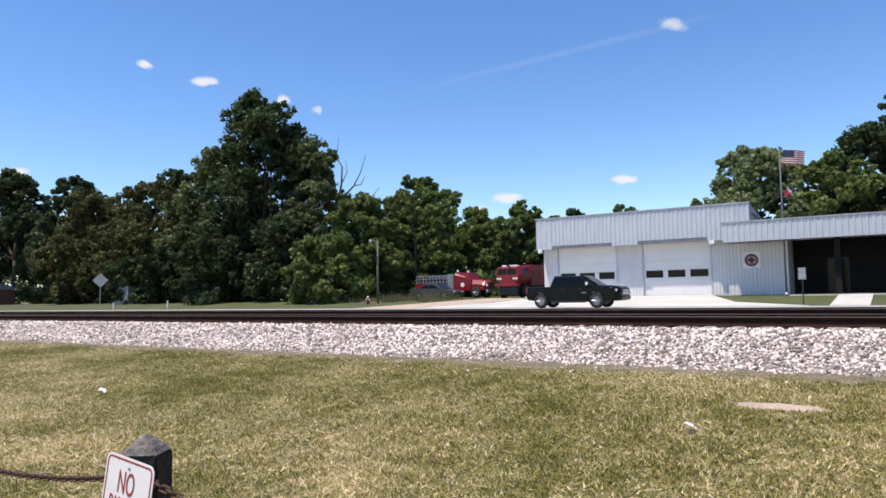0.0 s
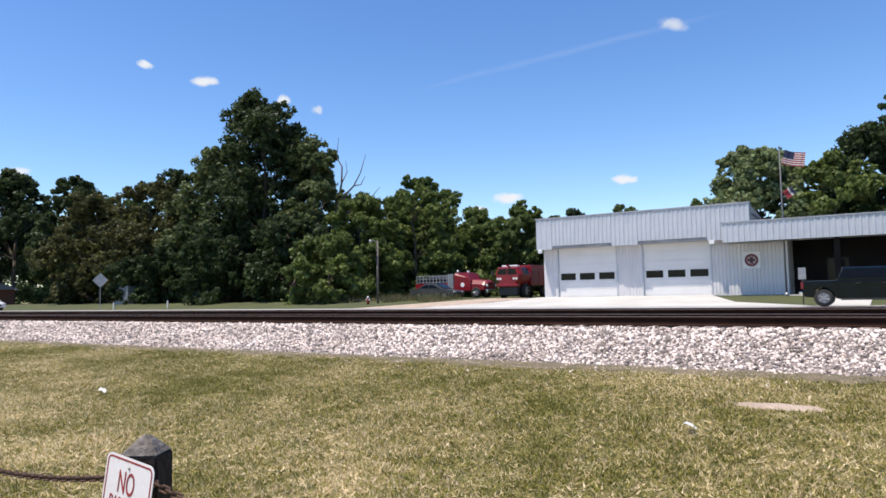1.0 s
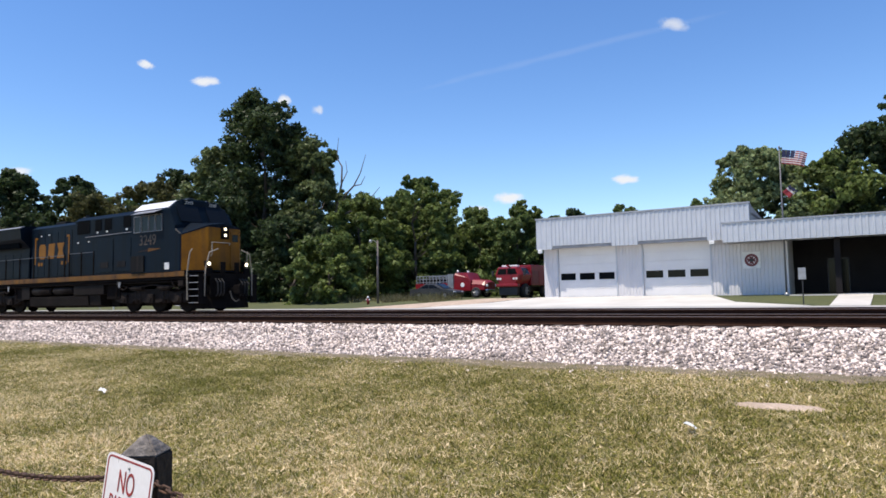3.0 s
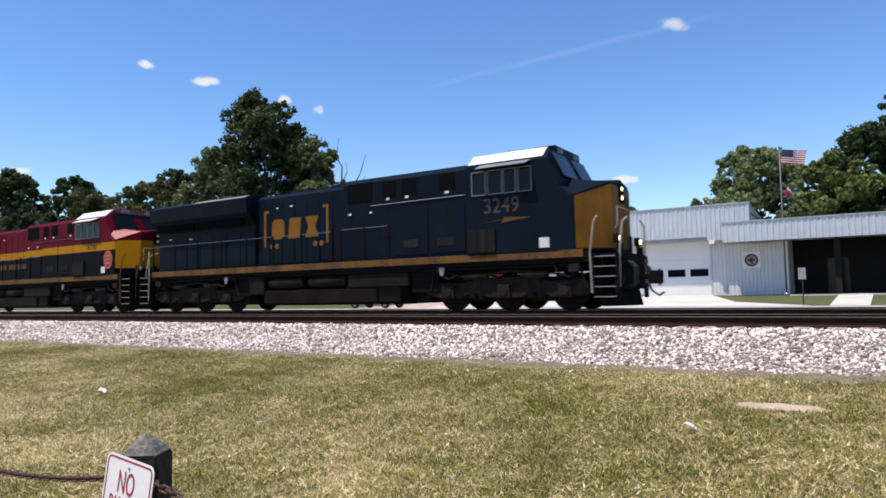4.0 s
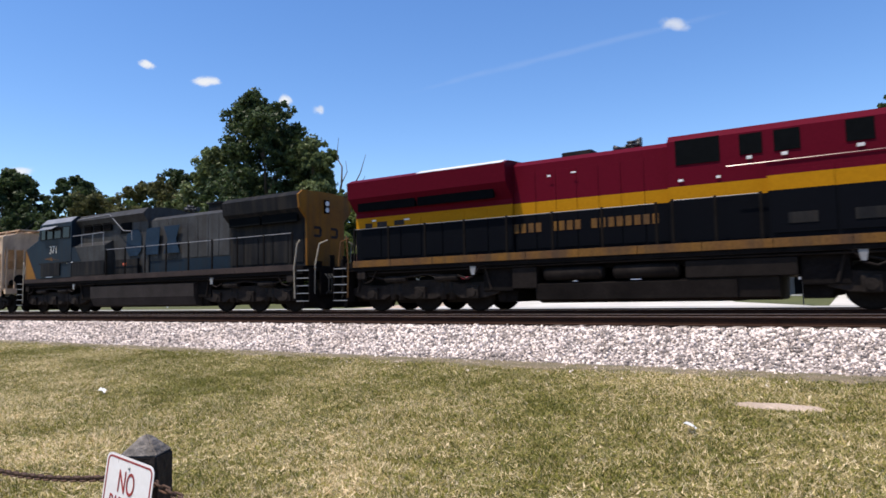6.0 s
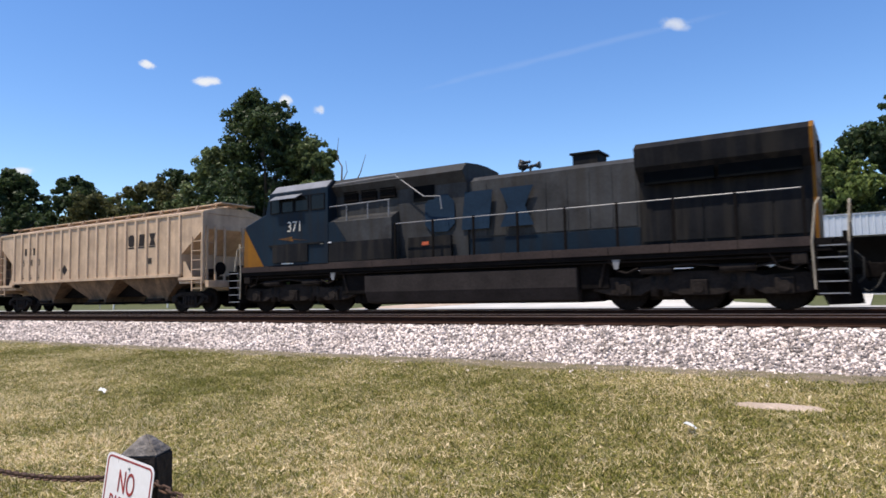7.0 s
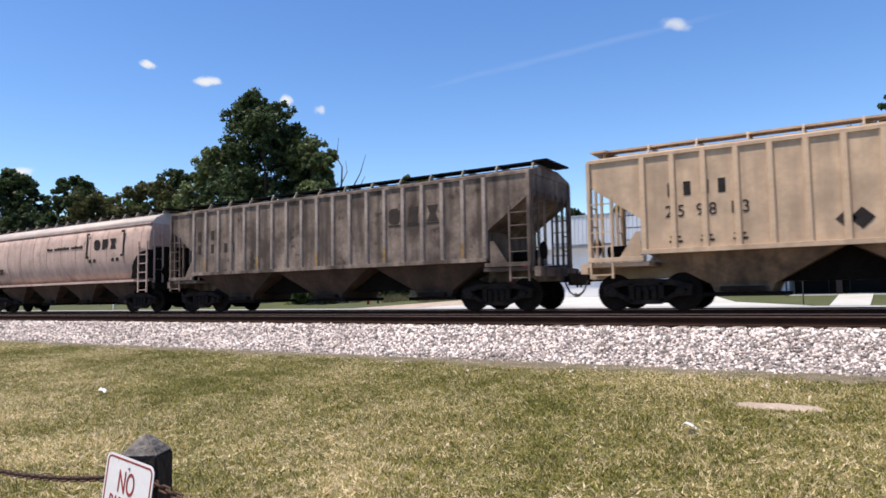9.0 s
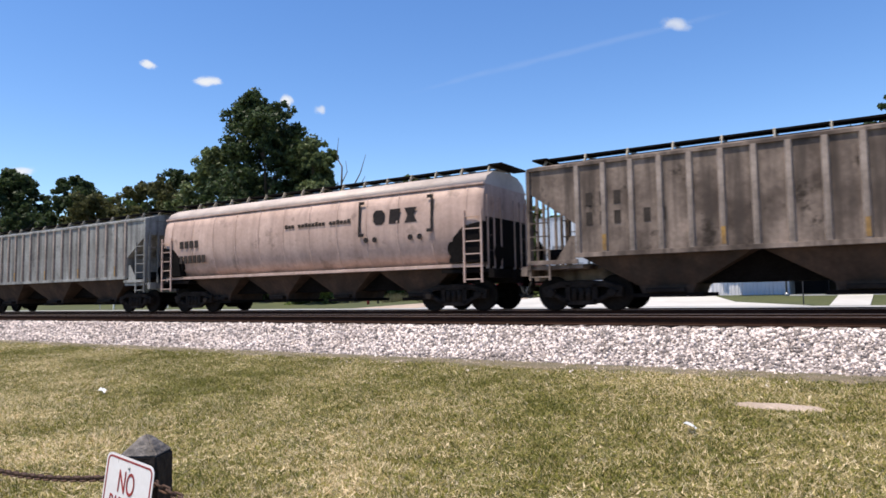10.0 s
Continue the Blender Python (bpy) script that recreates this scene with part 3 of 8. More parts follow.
# apron, lawn walk
def flat_patch(name, outline, mat, label, category, lift=0.02):
    """A thin paved piece that follows the ground; outline of (x, y) corners, cut into strips along y."""
    bm = bmesh.new()
    bot = [bm.verts.new((x, y, ground_z(y) + lift)) for x, y in outline]
    f = bm.faces.new(bot)
    ext = bmesh.ops.extrude_face_region(bm, geom=[f])
    for v in ext["geom"]:
        if isinstance(v, bmesh.types.BMVert):
            v.co.z -= 0.25
    bmesh.ops.recalc_face_normals(bm, faces=bm.faces[:])
    return tagged(part(name, bm, mat), label, category, kind="structure")


flat_patch("apron", [(-27, 39.15), (-2.5, 39.15), (-6.5, 42.0), (-8.6, 47.0), (-8.6, 48.0), (-21.1, 48.0), (-21.6, 47.5), (-23.5, 43)], "concrete", "pale concrete forecourt before the bay doors", "driveway", 0.06)
flat_patch("walkway", [(-1.64, 39.15), (0.1, 39.15), (0.35, 47.5), (-1.4, 47.5)], "concrete", "pale concrete footpath across the lawn", "path", 0.06)
flat_patch("gravel_drive", [(-33, 39.15), (-27.2, 39.15), (-24.0, 42.8), (-22.0, 47.4), (-26, 47.4)], "dirt", "sandy gravel drive beside the fire station", "driveway", 0.055)

# ---- train: paints ----
M["blue"] = material("dark_blue_locomotive_paint", (0.0042, 0.0098, 0.0185), 0.45, spec=0.05, scale=0.7, color2=(0.0028, 0.0066, 0.0125), grain=15, grain_amount=0.12, bump=0.02, dark_streaks=0.5, streak_color=(0.0045, 0.005, 0.0055))
M["yellow"] = material("deep_yellow_paint", (0.215, 0.092, 0.008), 0.5, spec=0.1, scale=1.2, color2=(0.14, 0.058, 0.008), grain=18, grain_amount=0.15, bump=0.03, dark_streaks=0.35)
M["grime_sill"] = material("grimy_brown_sill_paint", (0.05, 0.036, 0.032), 0.7, spec=0.08, scale=1.2, color2=(0.026, 0.02, 0.019), mix=0.7, grain=14, grain_amount=0.25, bump=0.05, blotch=0.4)
M["dull_rail"] = material("dull_grey_handrail_paint", (0.06, 0.066, 0.074), 0.5, scale=3, grain=15, grain_amount=0.15, bump=0.02)
M["sill"] = material("worn_yellow_sill_paint", (0.15, 0.072, 0.014), 0.6, spec=0.1, scale=1.2, color2=(0.085, 0.042, 0.02), mix=0.7, grain=14, grain_amount=0.25, bump=0.05, dark_streaks=0.5)
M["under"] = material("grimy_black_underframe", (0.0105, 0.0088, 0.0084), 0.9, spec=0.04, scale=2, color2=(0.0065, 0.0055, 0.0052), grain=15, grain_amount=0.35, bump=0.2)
M["tank"] = material("dusty_dark_grey_tank", (0.016, 0.0125, 0.011), 0.65, spec=0.06, scale=1.4, color2=(0.008, 0.0062, 0.0055), grain=14, grain_amount=0.25, bump=0.1)
M["truck_frame"] = material("dusty_cast_steel", (0.024, 0.019, 0.0165), 0.85, spec=0.08, scale=3, color2=(0.012, 0.0095, 0.0085), grain=15, grain_amount=0.3, bump=0.2)
M["grab"] = material("dull_pale_rail_paint", (0.34, 0.29, 0.22), 0.6, scale=3, grain=15, grain_amount=0.15, bump=0.02)
M["wheel"] = material("brown_steel_wheel", (0.012, 0.010, 0.009), 0.8, 0.0, spec=0.05, scale=3, grain=12, grain_amount=0.3, bump=0.1)
# Stands for sun glare on locomotive roofs; also the awning white.
M["glare_and_awning"] = material("pale_roof_glare_and_awning", (0.74, 0.74, 0.76), 0.3, scale=2, grain=12, grain_amount=0.08, bump=0.02)
M["trim_and_glare"] = material("light_grey_trim_and_glare", (0.2, 0.2, 0.21), 0.45, scale=2, grain=12, grain_amount=0.1, bump=0.02)
M["grille"] = material("black_mesh_grille", (0.004, 0.005, 0.006), 0.9, spec=0.03, scale=6, grain=60, grain_amount=0.4, bump=0.4)
M["loco_grey"] = material("weathered_grey_paint", (0.056, 0.057, 0.060), 0.6, spec=0.08, scale=0.9, color2=(0.027, 0.027, 0.028), mix=0.7, grain=12, grain_amount=0.15, bump=0.03, dark_streaks=0.6, blotch=0.45, blotch_color=(0.02, 0.017, 0.016))
M["loco_soot"] = material("sooty_grey_paint", (0.0125, 0.0128, 0.0148), 0.7, spec=0.06, scale=0.9, color2=(0.0068, 0.007, 0.008), grain=12, grain_amount=0.2, bump=0.03, dark_streaks=0.6)
M["mark_blue"] = material("faded_blue_lettering", (0.014, 0.029, 0.052), 0.55, spec=0.06, scale=1.5, color2=(0.010, 0.020, 0.036), grain=12, grain_amount=0.15, bump=0)
M["cab_blue"] = material("medium_blue_cab_paint", (0.0085, 0.0185, 0.031), 0.5, spec=0.08, scale=0.9, color2=(0.0065, 0.013, 0.023), grain=12, grain_amount=0.12, bump=0.02, dark_streaks=0.5, streak_color=(0.014, 0.012, 0.011))
M["number"] = material("pale_number_paint", (0.55, 0.52, 0.47), 0.5, scale=3, grain=18, grain_amount=0.15, bump=0)
M["faded_number"] = material("faded_orange_number_paint", (0.055, 0.028, 0.014), 0.5, scale=3, grain=18, grain_amount=0.2, bump=0)
M["placard"] = material("white_placard", (0.7, 0.7, 0.7), 0.5, grain_amount=0.05, bump=0)
M["headlight"] = glow("lit_headlight", (1.0, 0.84, 0.55), 2.6)
M["tan_car"] = material("tan_hopper_paint", (0.53, 0.375, 0.245), 0.6, scale=1.6, color2=(0.37, 0.26, 0.17), grain=10, grain_amount=0.08, bump=0.55, bump_scale=2.2, dark_streaks=0.3, streak_color=(0.2, 0.13, 0.085))
M["grey_car"] = material("dirty_grey_brown_hopper_paint", (0.27, 0.21, 0.172), 0.75, spec=0.1, scale=1.1, color2=(0.075, 0.056, 0.046), mix=0.45, grain=9, grain_amount=0.2, bump=0.5, bump_scale=2.2, dark_streaks=0.8, streak_color=(0.06, 0.047, 0.04), blotch=0.9, blotch_color=(0.03, 0.023, 0.018))
M["grey_car2"] = material("dull_grey_hopper_paint", (0.30, 0.30, 0.285), 0.7, scale=0.9, color2=(0.17, 0.165, 0.155), mix=0.7, grain=9, grain_amount=0.2, bump=0.4, bump_scale=2.2, dark_streaks=0.6, blotch=0.6)
M["cream_car"] = material("pinkish_cream_hopper_paint", (0.52, 0.375, 0.315), 0.6, spec=0.2, scale=0.9, color2=(0.40, 0.28, 0.23), grain=9, grain_amount=0.10, bump=0.35, bump_scale=1.6, dark_streaks=0.35, streak_color=(0.22, 0.15, 0.12), blotch=0.45, blotch_color=(0.10, 0.07, 0.055))
M["car_mark"] = material("black_stencil_paint", (0.03, 0.025, 0.024), 0.7, spec=0.08, grain=16, grain_amount=0.2, bump=0)
M["faded_mark"] = material("faded_dark_stencil_paint", (0.05, 0.04, 0.034), 0.7, spec=0.08, grain=16, grain_amount=0.25, bump=0)


def banded(name, bands, rough=0.5):
    """Livery paint in level bands: rows of (upper edge in metres over the rail, colour)."""
    m = material(name, bands[0][1], rough, spec=0.035, scale=0.8, grain=14, grain_amount=0.10, bump=0.02)
    t = m.node_tree
    p = t.nodes["Principled BSDF"]
    co = t.nodes.new("ShaderNodeTexCoord")
    sep = t.nodes.new("ShaderNodeSeparateXYZ")
    t.links.new(co.outputs["Object"], sep.inputs[0])
    mr = t.nodes.new("ShaderNodeMapRange")
    mr.inputs["From Max"].default_value = 5.0
    t.links.new(sep.outputs["Z"], mr.inputs["Value"])
    ramp = t.nodes.new("ShaderNodeValToRGB")
    ramp.color_ramp.interpolation = "CONSTANT"
    e = ramp.color_ramp.elements
    lo = 0.0
    for i, (up, c) in enumerate(bands):
        k = e[i] if i < 2 else e.new(lo / 5.0)
        k.position, k.color = lo / 5.0, (*c, 1)
        lo = up
    t.links.new(mr.outputs[0], ramp.inputs[0])
    hsv = next(n for n in t.nodes if n.type == "HUE_SAT")
    t.links.new(ramp.outputs[0], hsv.inputs["Color"])
    return m


RED, GOLD, INK = (0.082, 0.003, 0.011), (0.33, 0.15, 0.005), (0.0028, 0.0032, 0.005)
M["belle"] = banded("red_gold_black_livery", [(2.72, INK), (3.08, GOLD), (5.0, RED)])
M["belle_red"] = material("dark_red_paint", RED, 0.3, scale=0.9, grain=14, grain_amount=0.1, bump=0.02)
M["belle_nose"] = banded("gold_nose_livery", [(1.9, INK), (3.12, GOLD), (5.0, RED)])
M["orange_badge"] = material("orange_red_badge_paint", (0.55, 0.09, 0.02), 0.5, scale=3, grain=16, grain_amount=0.1, bump=0)


# ---- train: running gear ----
def wheelset_mesh(r, name):
    bm = bmesh.new()
    rod(bm, (0, -1.0, 0), (0, 1.0, 0), 0.09, 0.09, 10)
    for s in (-1, 1):
        y = 0.7545 * s
        k = 26
        prof = [(r * 0.22, -0.09), (r * 0.30, -0.03), (r * 0.82, -0.025), (r * 0.86, -0.065), (r, -0.065), (r + 0.001, 0.045), (r + 0.028, 0.055), (r + 0.026, 0.08), (r * 0.86, 0.075), (r * 0.3, 0.03), (r * 0.22, 0.09)]
        rings = []
        for i in range(k):
            a = 2 * math.pi * i / k
            rings.append([bm.verts.new((q * math.cos(a), y - s * w * 1.0, q * math.sin(a))) for q, w in [(p, -v) for p, v in prof]])
        for i in range(k):
            for j in range(len(prof) - 1):
                f = bm.faces.new((rings[i][j], rings[i][j + 1], rings[(i + 1) % k][j + 1], rings[(i + 1) % k][j]))
                f.smooth = True
        for a in (0.3, 0.3 + 2.1, 0.3 + 4.2):
            box(bm, 0.5 * r * math.cos(a) - 0.03, 0.5 * r * math.cos(a) + 0.03, y - 0.04, y + 0.04, 0.5 * r * math.sin(a) - 0.03, 0.5 * r * math.sin(a) + 0.03)
    bmesh.ops.recalc_face_normals(bm, faces=bm.faces[:])
    me = bpy.data.meshes.new(name)
    bm.to_mesh(me)
    bm.free()
    me.materials.append(M["wheel"])
    return me


WHEEL_L, WHEEL_C = wheelset_mesh(0.53, "wheelset"), wheelset_mesh(0.457, "wheelset")
ROLLING = []


def loco_truck(parent, xc):
    bm = bmesh.new()
    for s in (-1, 1):
        y0, y1 = (1.0, 1.2) if s > 0 else (-1.2, -1.0)
        slab(bm, [(-2.75, 0.72), (-2.35, 0.86), (-1.4, 0.80), (-0.9, 0.95), (0.9, 0.95), (1.4, 0.80), (2.35, 0.86), (2.75, 0.72), (2.7, 0.5), (2.25, 0.38),
                  (1.45, 0.36), (1.1, 0.55), (0.45, 0.36), (-0.45, 0.36), (-1.1, 0.55), (-1.45, 0.36), (-2.25, 0.38), (-2.7, 0.5)], y0, y1, 0.02)
        for a in (-1.87, 0, 1.87):
            box(bm, a - 0.2, a + 0.2, s * 1.2 - 0.1, s * 1.2 + 0.1, 0.36, 0.74, 0.03)
            rod(bm, (a, s * 1.2, 0.54), (a, s * 1.36, 0.54), 0.15, 0.13, 12)
        for a in (-0.95, 0.95):
            for b in (-0.16, 0.16):
                rod(bm, (a + b, s * 1.12, 0.34), (a + b, s * 1.12, 0.85), 0.11, 0.11, 10)
            rod(bm, (a - 0.35, s * 1.28, 1.0), (a + 0.45, s * 1.28, 1.0), 0.1, 0.1, 10)
        for a in (-2.5, 2.5):
            rod(bm, (a, s * 1.26, 0.6), (a * 0.93, s * 1.3, 1.3), 0.035, 0.035, 6)
        path_rod(bm, [(-2.0, s * 1.32, 1.15), (-1.2, s * 1.34, 0.98), (0.2, s * 1.33, 1.12), (1.6, s * 1.34, 1.02)], 0.03)
    box(bm, -0.5, 0.5, -1.0, 1.0, 0.45, 0.95)
    box(bm, -2.6, -2.4, -1.0, 1.0, 0.5, 0.8)
    box(bm, 2.4, 2.6, -1.0, 1.0, 0.5, 0.8)
    for a in (-1, 1):
        box(bm, min(a * 0.55, a * 1.4), max(a * 0.55, a * 1.4), -0.6, 0.6, 0.24, 0.95, 0.05)
        box(bm, min(a * 2.42, a * 3.05), max(a * 2.42, a * 3.05), -0.62, 0.62, 0.3, 1.1, 0.05)
    tr = part("truck", bm, "truck_frame", parent, "three-axle black truck", pose(xc, 0, 0))
    for a in (-1.87, 0, 1.87):
        ROLLING.append((shared("wheelset", WHEEL_L, tr, pose(a, 0, 0.53)), 0.53))
    return tr


def car_truck(parent, xc):
    bm = bmesh.new()
    for s in (-1, 1):
        y0, y1 = (0.93, 1.1) if s > 0 else (-1.1, -0.93)
        slab(bm, [(-1.15, 0.62), (-0.6, 0.78), (0.6, 0.78), (1.15, 0.62), (1.12, 0.48), (0.62, 0.62), (-0.62, 0.62), (-1.12, 0.48)], y0, y1, 0.015)
        slab(bm, [(-1.12, 0.5), (-1.12, 0.36), (-0.75, 0.34), (-0.35, 0.14), (0.35, 0.14), (0.75, 0.34), (1.12, 0.36), (1.12, 0.5), (0.72, 0.45), (0.33, 0.26), (-0.33, 0.26), (-0.72, 0.45)], y0, y1, 0.015)
        for a in (-0.38, 0.38):
            box(bm, a - 0.07, a + 0.07, y0, y1, 0.2, 0.7, 0.015)
        for a in (-0.86, 0.86):
            rod(bm, (a, s * 1.02, 0.46), (a, s * 1.2, 0.46), 0.13, 0.11, 10)
        for a in (-0.2, 0, 0.2):
            rod(bm, (a, s * 1.06, 0.26), (a, s * 1.06, 0.6), 0.08, 0.08, 8)
    box(bm, -0.2, 0.2, -1.05, 1.05, 0.5, 0.8, 0.03)
    tr = part("truck", bm, "truck_frame", parent, "two-axle black truck", pose(xc, 0, 0))
    for a in (-0.87, 0.87):
        ROLLING.append((shared("wheelset", WHEEL_C, tr, pose(a, 0, 0.457)), 0.457))
    return tr


def coupler(parent, x, s):
    """Knuckle coupler at the end x, pointing along s."""
    bm = bmesh.new()
    box(bm, min(x - s * 0.55, x), max(x - s * 0.55, x), -0.08, 0.08, 0.78, 0.95, 0.02)
    slab(bm, [(x - s * 0.06, 0.68), (x + s * 0.28, 0.68), (x + s * 0.28, 1.04), (x - s * 0.06, 1.04)], -0.17, 0.02, 0.03)
    slab(bm, [(x + s * 0.0, 0.70), (x + s * 0.14, 0.70), (x + s * 0.14, 1.02), (x, 1.02)], 0.02, 0.2, 0.03)
    rod(bm, (x + s * 0.2, -0.1, 0.62), (x + s * 0.2, -0.1, 1.08), 0.035, 0.035, 8)
    part("coupler", bm, "under", parent)
    bm = bmesh.new()
    path_rod(bm, [(x - s * 0.1, -0.3, 0.8), (x + s * 0.05, -0.33, 0.5), (x + s * 0.22, -0.28, 0.36), (x + s * 0.34, -0.2, 0.45)], 0.028)
    part("air_hose", bm, "rubber", parent)


def end_gear(loco, s, xe, rail_mat):
    """Steps, platform, pilot, hoses and handrails at the end xe of a locomotive (s: its direction)."""
    def X(a):
        return s * a
    def bx(bm, a, b, *r):
        return box(bm, min(X(a), X(b)), max(X(a), X(b)), *r)
    bm = bmesh.new()
    bx(bm, xe - 1.6, xe - 0.95, -1.48, 1.48, 1.40, 1.52)
    bx(bm, xe - 0.95, xe - 0.35, -1.1, 1.1, 1.40, 1.52)
    bx(bm, xe - 0.42, xe - 0.34, -0.95, 0.95, 0.55, 1.52, 0.01)
    part("end_platform", bm, "under", loco)
    bm = bmesh.new()
    sect = []
    for y in (-1.35, -0.8, 0, 0.8, 1.35):
        nose = xe - 0.14 - 0.62 * (abs(y) / 1.35) ** 1.5
        sect.append([(X(nose - 0.28), y, 0.78), (X(nose - 0.18), y, 0.78), (X(nose - 0.06), y, 0.42), (X(nose), y, 0.1), (X(nose - 0.08), y, 0.1), (X(nose - 0.26), y, 0.55)])
    loft(bm, sect)
    part("snow_plough", bm, "under", loco, "black steel pilot plough")
    for y in (-1, 1):
        st = bmesh.new()
        for a in (xe - 1.02, xe - 0.42):
            bx(st, a, a + 0.03, min(y * 1.1, y * 1.47), max(y * 1.1, y * 1.47), 0.3, 1.5)
        lad = part("step_well", st, "under", loco)
        sm = bmesh.new()
        for k in range(5):
            z = 0.34 + 0.265 * k
            bx(sm, xe - 0.99, xe - 0.42, min(y * 1.2, y * 1.48), max(y * 1.2, y * 1.48), z, z + 0.028)
        part("step", sm, "trim_and_glare", lad, "worn metal steps")
        hr = bmesh.new()
        path_rod(hr, [(X(xe - 1.05), y * 1.5, 0.45), (X(xe - 1.08), y * 1.5, 1.5), (X(xe - 0.98), y * 1.45, 2.35), (X(xe - 0.9), y * 1.4, 2.5)], 0.024)
        path_rod(hr, [(X(xe - 0.4), y * 1.2, 0.6), (X(xe - 0.38), y * 1.18, 1.6), (X(xe - 0.34), y * 1.02, 2.35), (X(xe - 0.34), y * 0.6, 2.5)], 0.024)
        pieces("grab_iron", hr, rail_mat, loco, "pale curved handrail")
    for y in (-0.75, -0.6, -0.45, 0.45, 0.6, 0.75):
        hoses = bmesh.new()
        path_rod(hoses, [(X(xe - 0.3), y, 1.3), (X(xe - 0.12), y * 1.02, 1.12), (X(xe - 0.14), y, 0.7), (X(xe - 0.26), y, 0.6)], 0.026)
        part("brake_hose", hoses, "rubber", loco)
    posts = bmesh.new()
    for y in (-0.95, 0.95):
        bx(posts, xe - 0.5, xe - 0.4, y - 0.15, y + 0.15, 1.52, 1.75, 0.02)
    for y in (-0.35, 0.35):
        bx(posts, xe - 0.36, xe - 0.32, y - 0.12, y + 0.12, 1.52, 1.98, 0.01)
    pieces("walkway_end_post", posts, "under", loco)
    coupler(loco, X(xe + 0.14), s)


def side_handrail(loco, x0, x1, z, n, mat="trim_and_glare", sides=(-1, 1), y=1.47, z0=1.62):
    for s in sides:
        bm = bmesh.new()
        rod(bm, (x0, s * y, z), (x1, s * y, z), 0.016, 0.016, 6)
        rail = part("handrail", bm, mat, loco)
        me = None
        for i in range(n):
            x = x0 + (x1 - x0) * i / (n - 1)
            if me is None:
                ob = part("stanchion", box(bmesh.new(), -0.035, 0.035, -0.02, 0.02, 0, z - z0 + 0.04, 0.006), "under", rail)
                me = ob.data
                ob.matrix_basis = pose(x, s * y, z0)
            else:
                shared("stanchion", me, rail, pose(x, s * y, z0))


def pane_row(loco, panes, y, z0, z1, frame_mat="trim_and_glare", name="cab_window"):
    for s in (-1, 1):
        for a, b in panes:
            w = part(name, box(bmesh.new(), a, b, min(s * y, s * (y + 0.012)), max(s * y, s * (y + 0.012)), z0, z1), "glass_dark", loco)
            bm = bmesh.new()
            ya, yb = sorted((s * (y + 0.004), s * (y + 0.03)))
            for c, d in ((a - 0.024, a), (b, b + 0.024)):
                box(bm, c, d, ya, yb, z0 - 0.024, z1 + 0.024)
            box(bm, a, b, ya, yb, z0 - 0.024, z0)
            box(bm, a, b, ya, yb, z1, z1 + 0.024)
            part("window_frame", bm, frame_mat, w)


def panels(loco, name, rows, y, mat, label="", thick=0.014):
    """Flat panels on both sides: rows of (x0, x1, z0, z1)."""
    for s in (-1, 1):
        for x0, x1, z0, z1 in rows:
            part(name, box(bmesh.new(), x0, x1, min(s * y, s * (y + thick)), max(s * y, s * (y + thick)), z0, z1, 0.004), mat, loco, label)


def brand_shapes(parent, xc, z, h, mat, y, m_turn, pitch=None, under=False, bold=1.0):
    """Three plain blocks in place of an emblem: an eight-sided plate, a slanted plate and a waisted plate."""
    p = pitch or h * 1.02
    w = h * 0.42 * bold
    c = w * 0.45
    shapes = [[(-w, -h * 0.5 + c), (-w + c, -h * 0.5), (w - c, -h * 0.5), (w, -h * 0.5 + c), (w, h * 0.5 - c), (w - c, h * 0.5), (-w + c, h * 0.5), (-w, h * 0.5 - c)],
              [(-w, -h * 0.5), (w * 0.75, -h * 0.5), (w, h * 0.5), (-w * 0.75, h * 0.5)],
              [(-w, -h * 0.5), (w, -h * 0.5), (w * 0.5, 0), (w, h * 0.5), (-w, h * 0.5), (-w * 0.5, 0)]]
    for s in (-1, 1):
        for i, o in enumerate(shapes):
            bm = slab(bmesh.new(), [(x * s * -1 * m_turn, q) for x, q in o], -0.004, 0.004)
            part("emblem_block", bm, mat, parent, "", pose(xc + (i - 1) * p * (-s) * m_turn, s * y, z))
            if under:
                part("emblem_bar", box(bmesh.new(), -w * 1.1, w * 1.1, -0.004, 0.004, -h * 0.66, -h * 0.56), mat, parent, "", pose(xc + (i - 1) * p * (-s) * m_turn, s * y, z))


def side_text(parent, text, xc, y, z, size, mat, width=1.0):
    for s in (-1, 1):
        lettering(text, size, mat, parent, pose(xc, s * y, z, 90, 0, 0 if s < 0 else 180), width=width)


M["tank_brown"] = material("dusty_brown_grey_tank", (0.034, 0.028, 0.0265), 0.7, spec=0.08, scale=1.4, color2=(0.02, 0.0165, 0.0155), grain=14, grain_amount=0.2, bump=0.1)
# Bay paint is grimy, and darkened further for the shade under the body.
M["tan_bay"] = material("grimy_shaded_tan_bay", (0.19, 0.125, 0.078), 0.75, spec=0.1, scale=1.3, color2=(0.09, 0.06, 0.04), grain=10, grain_amount=0.2, bump=0.05, dark_streaks=0.5)
M["grey_bay"] = material("grimy_shaded_brown_bay", (0.07, 0.045, 0.033), 0.8, spec=0.1, scale=1.3, color2=(0.032, 0.022, 0.017), grain=10, grain_amount=0.2, bump=0.05, dark_streaks=0.5)
M["cream_bay"] = material("grimy_shaded_cream_bay", (0.075, 0.048, 0.037), 0.75, spec=0.1, scale=1.3, color2=(0.035, 0.024, 0.019), grain=10, grain_amount=0.2, bump=0.05, dark_streaks=0.5)
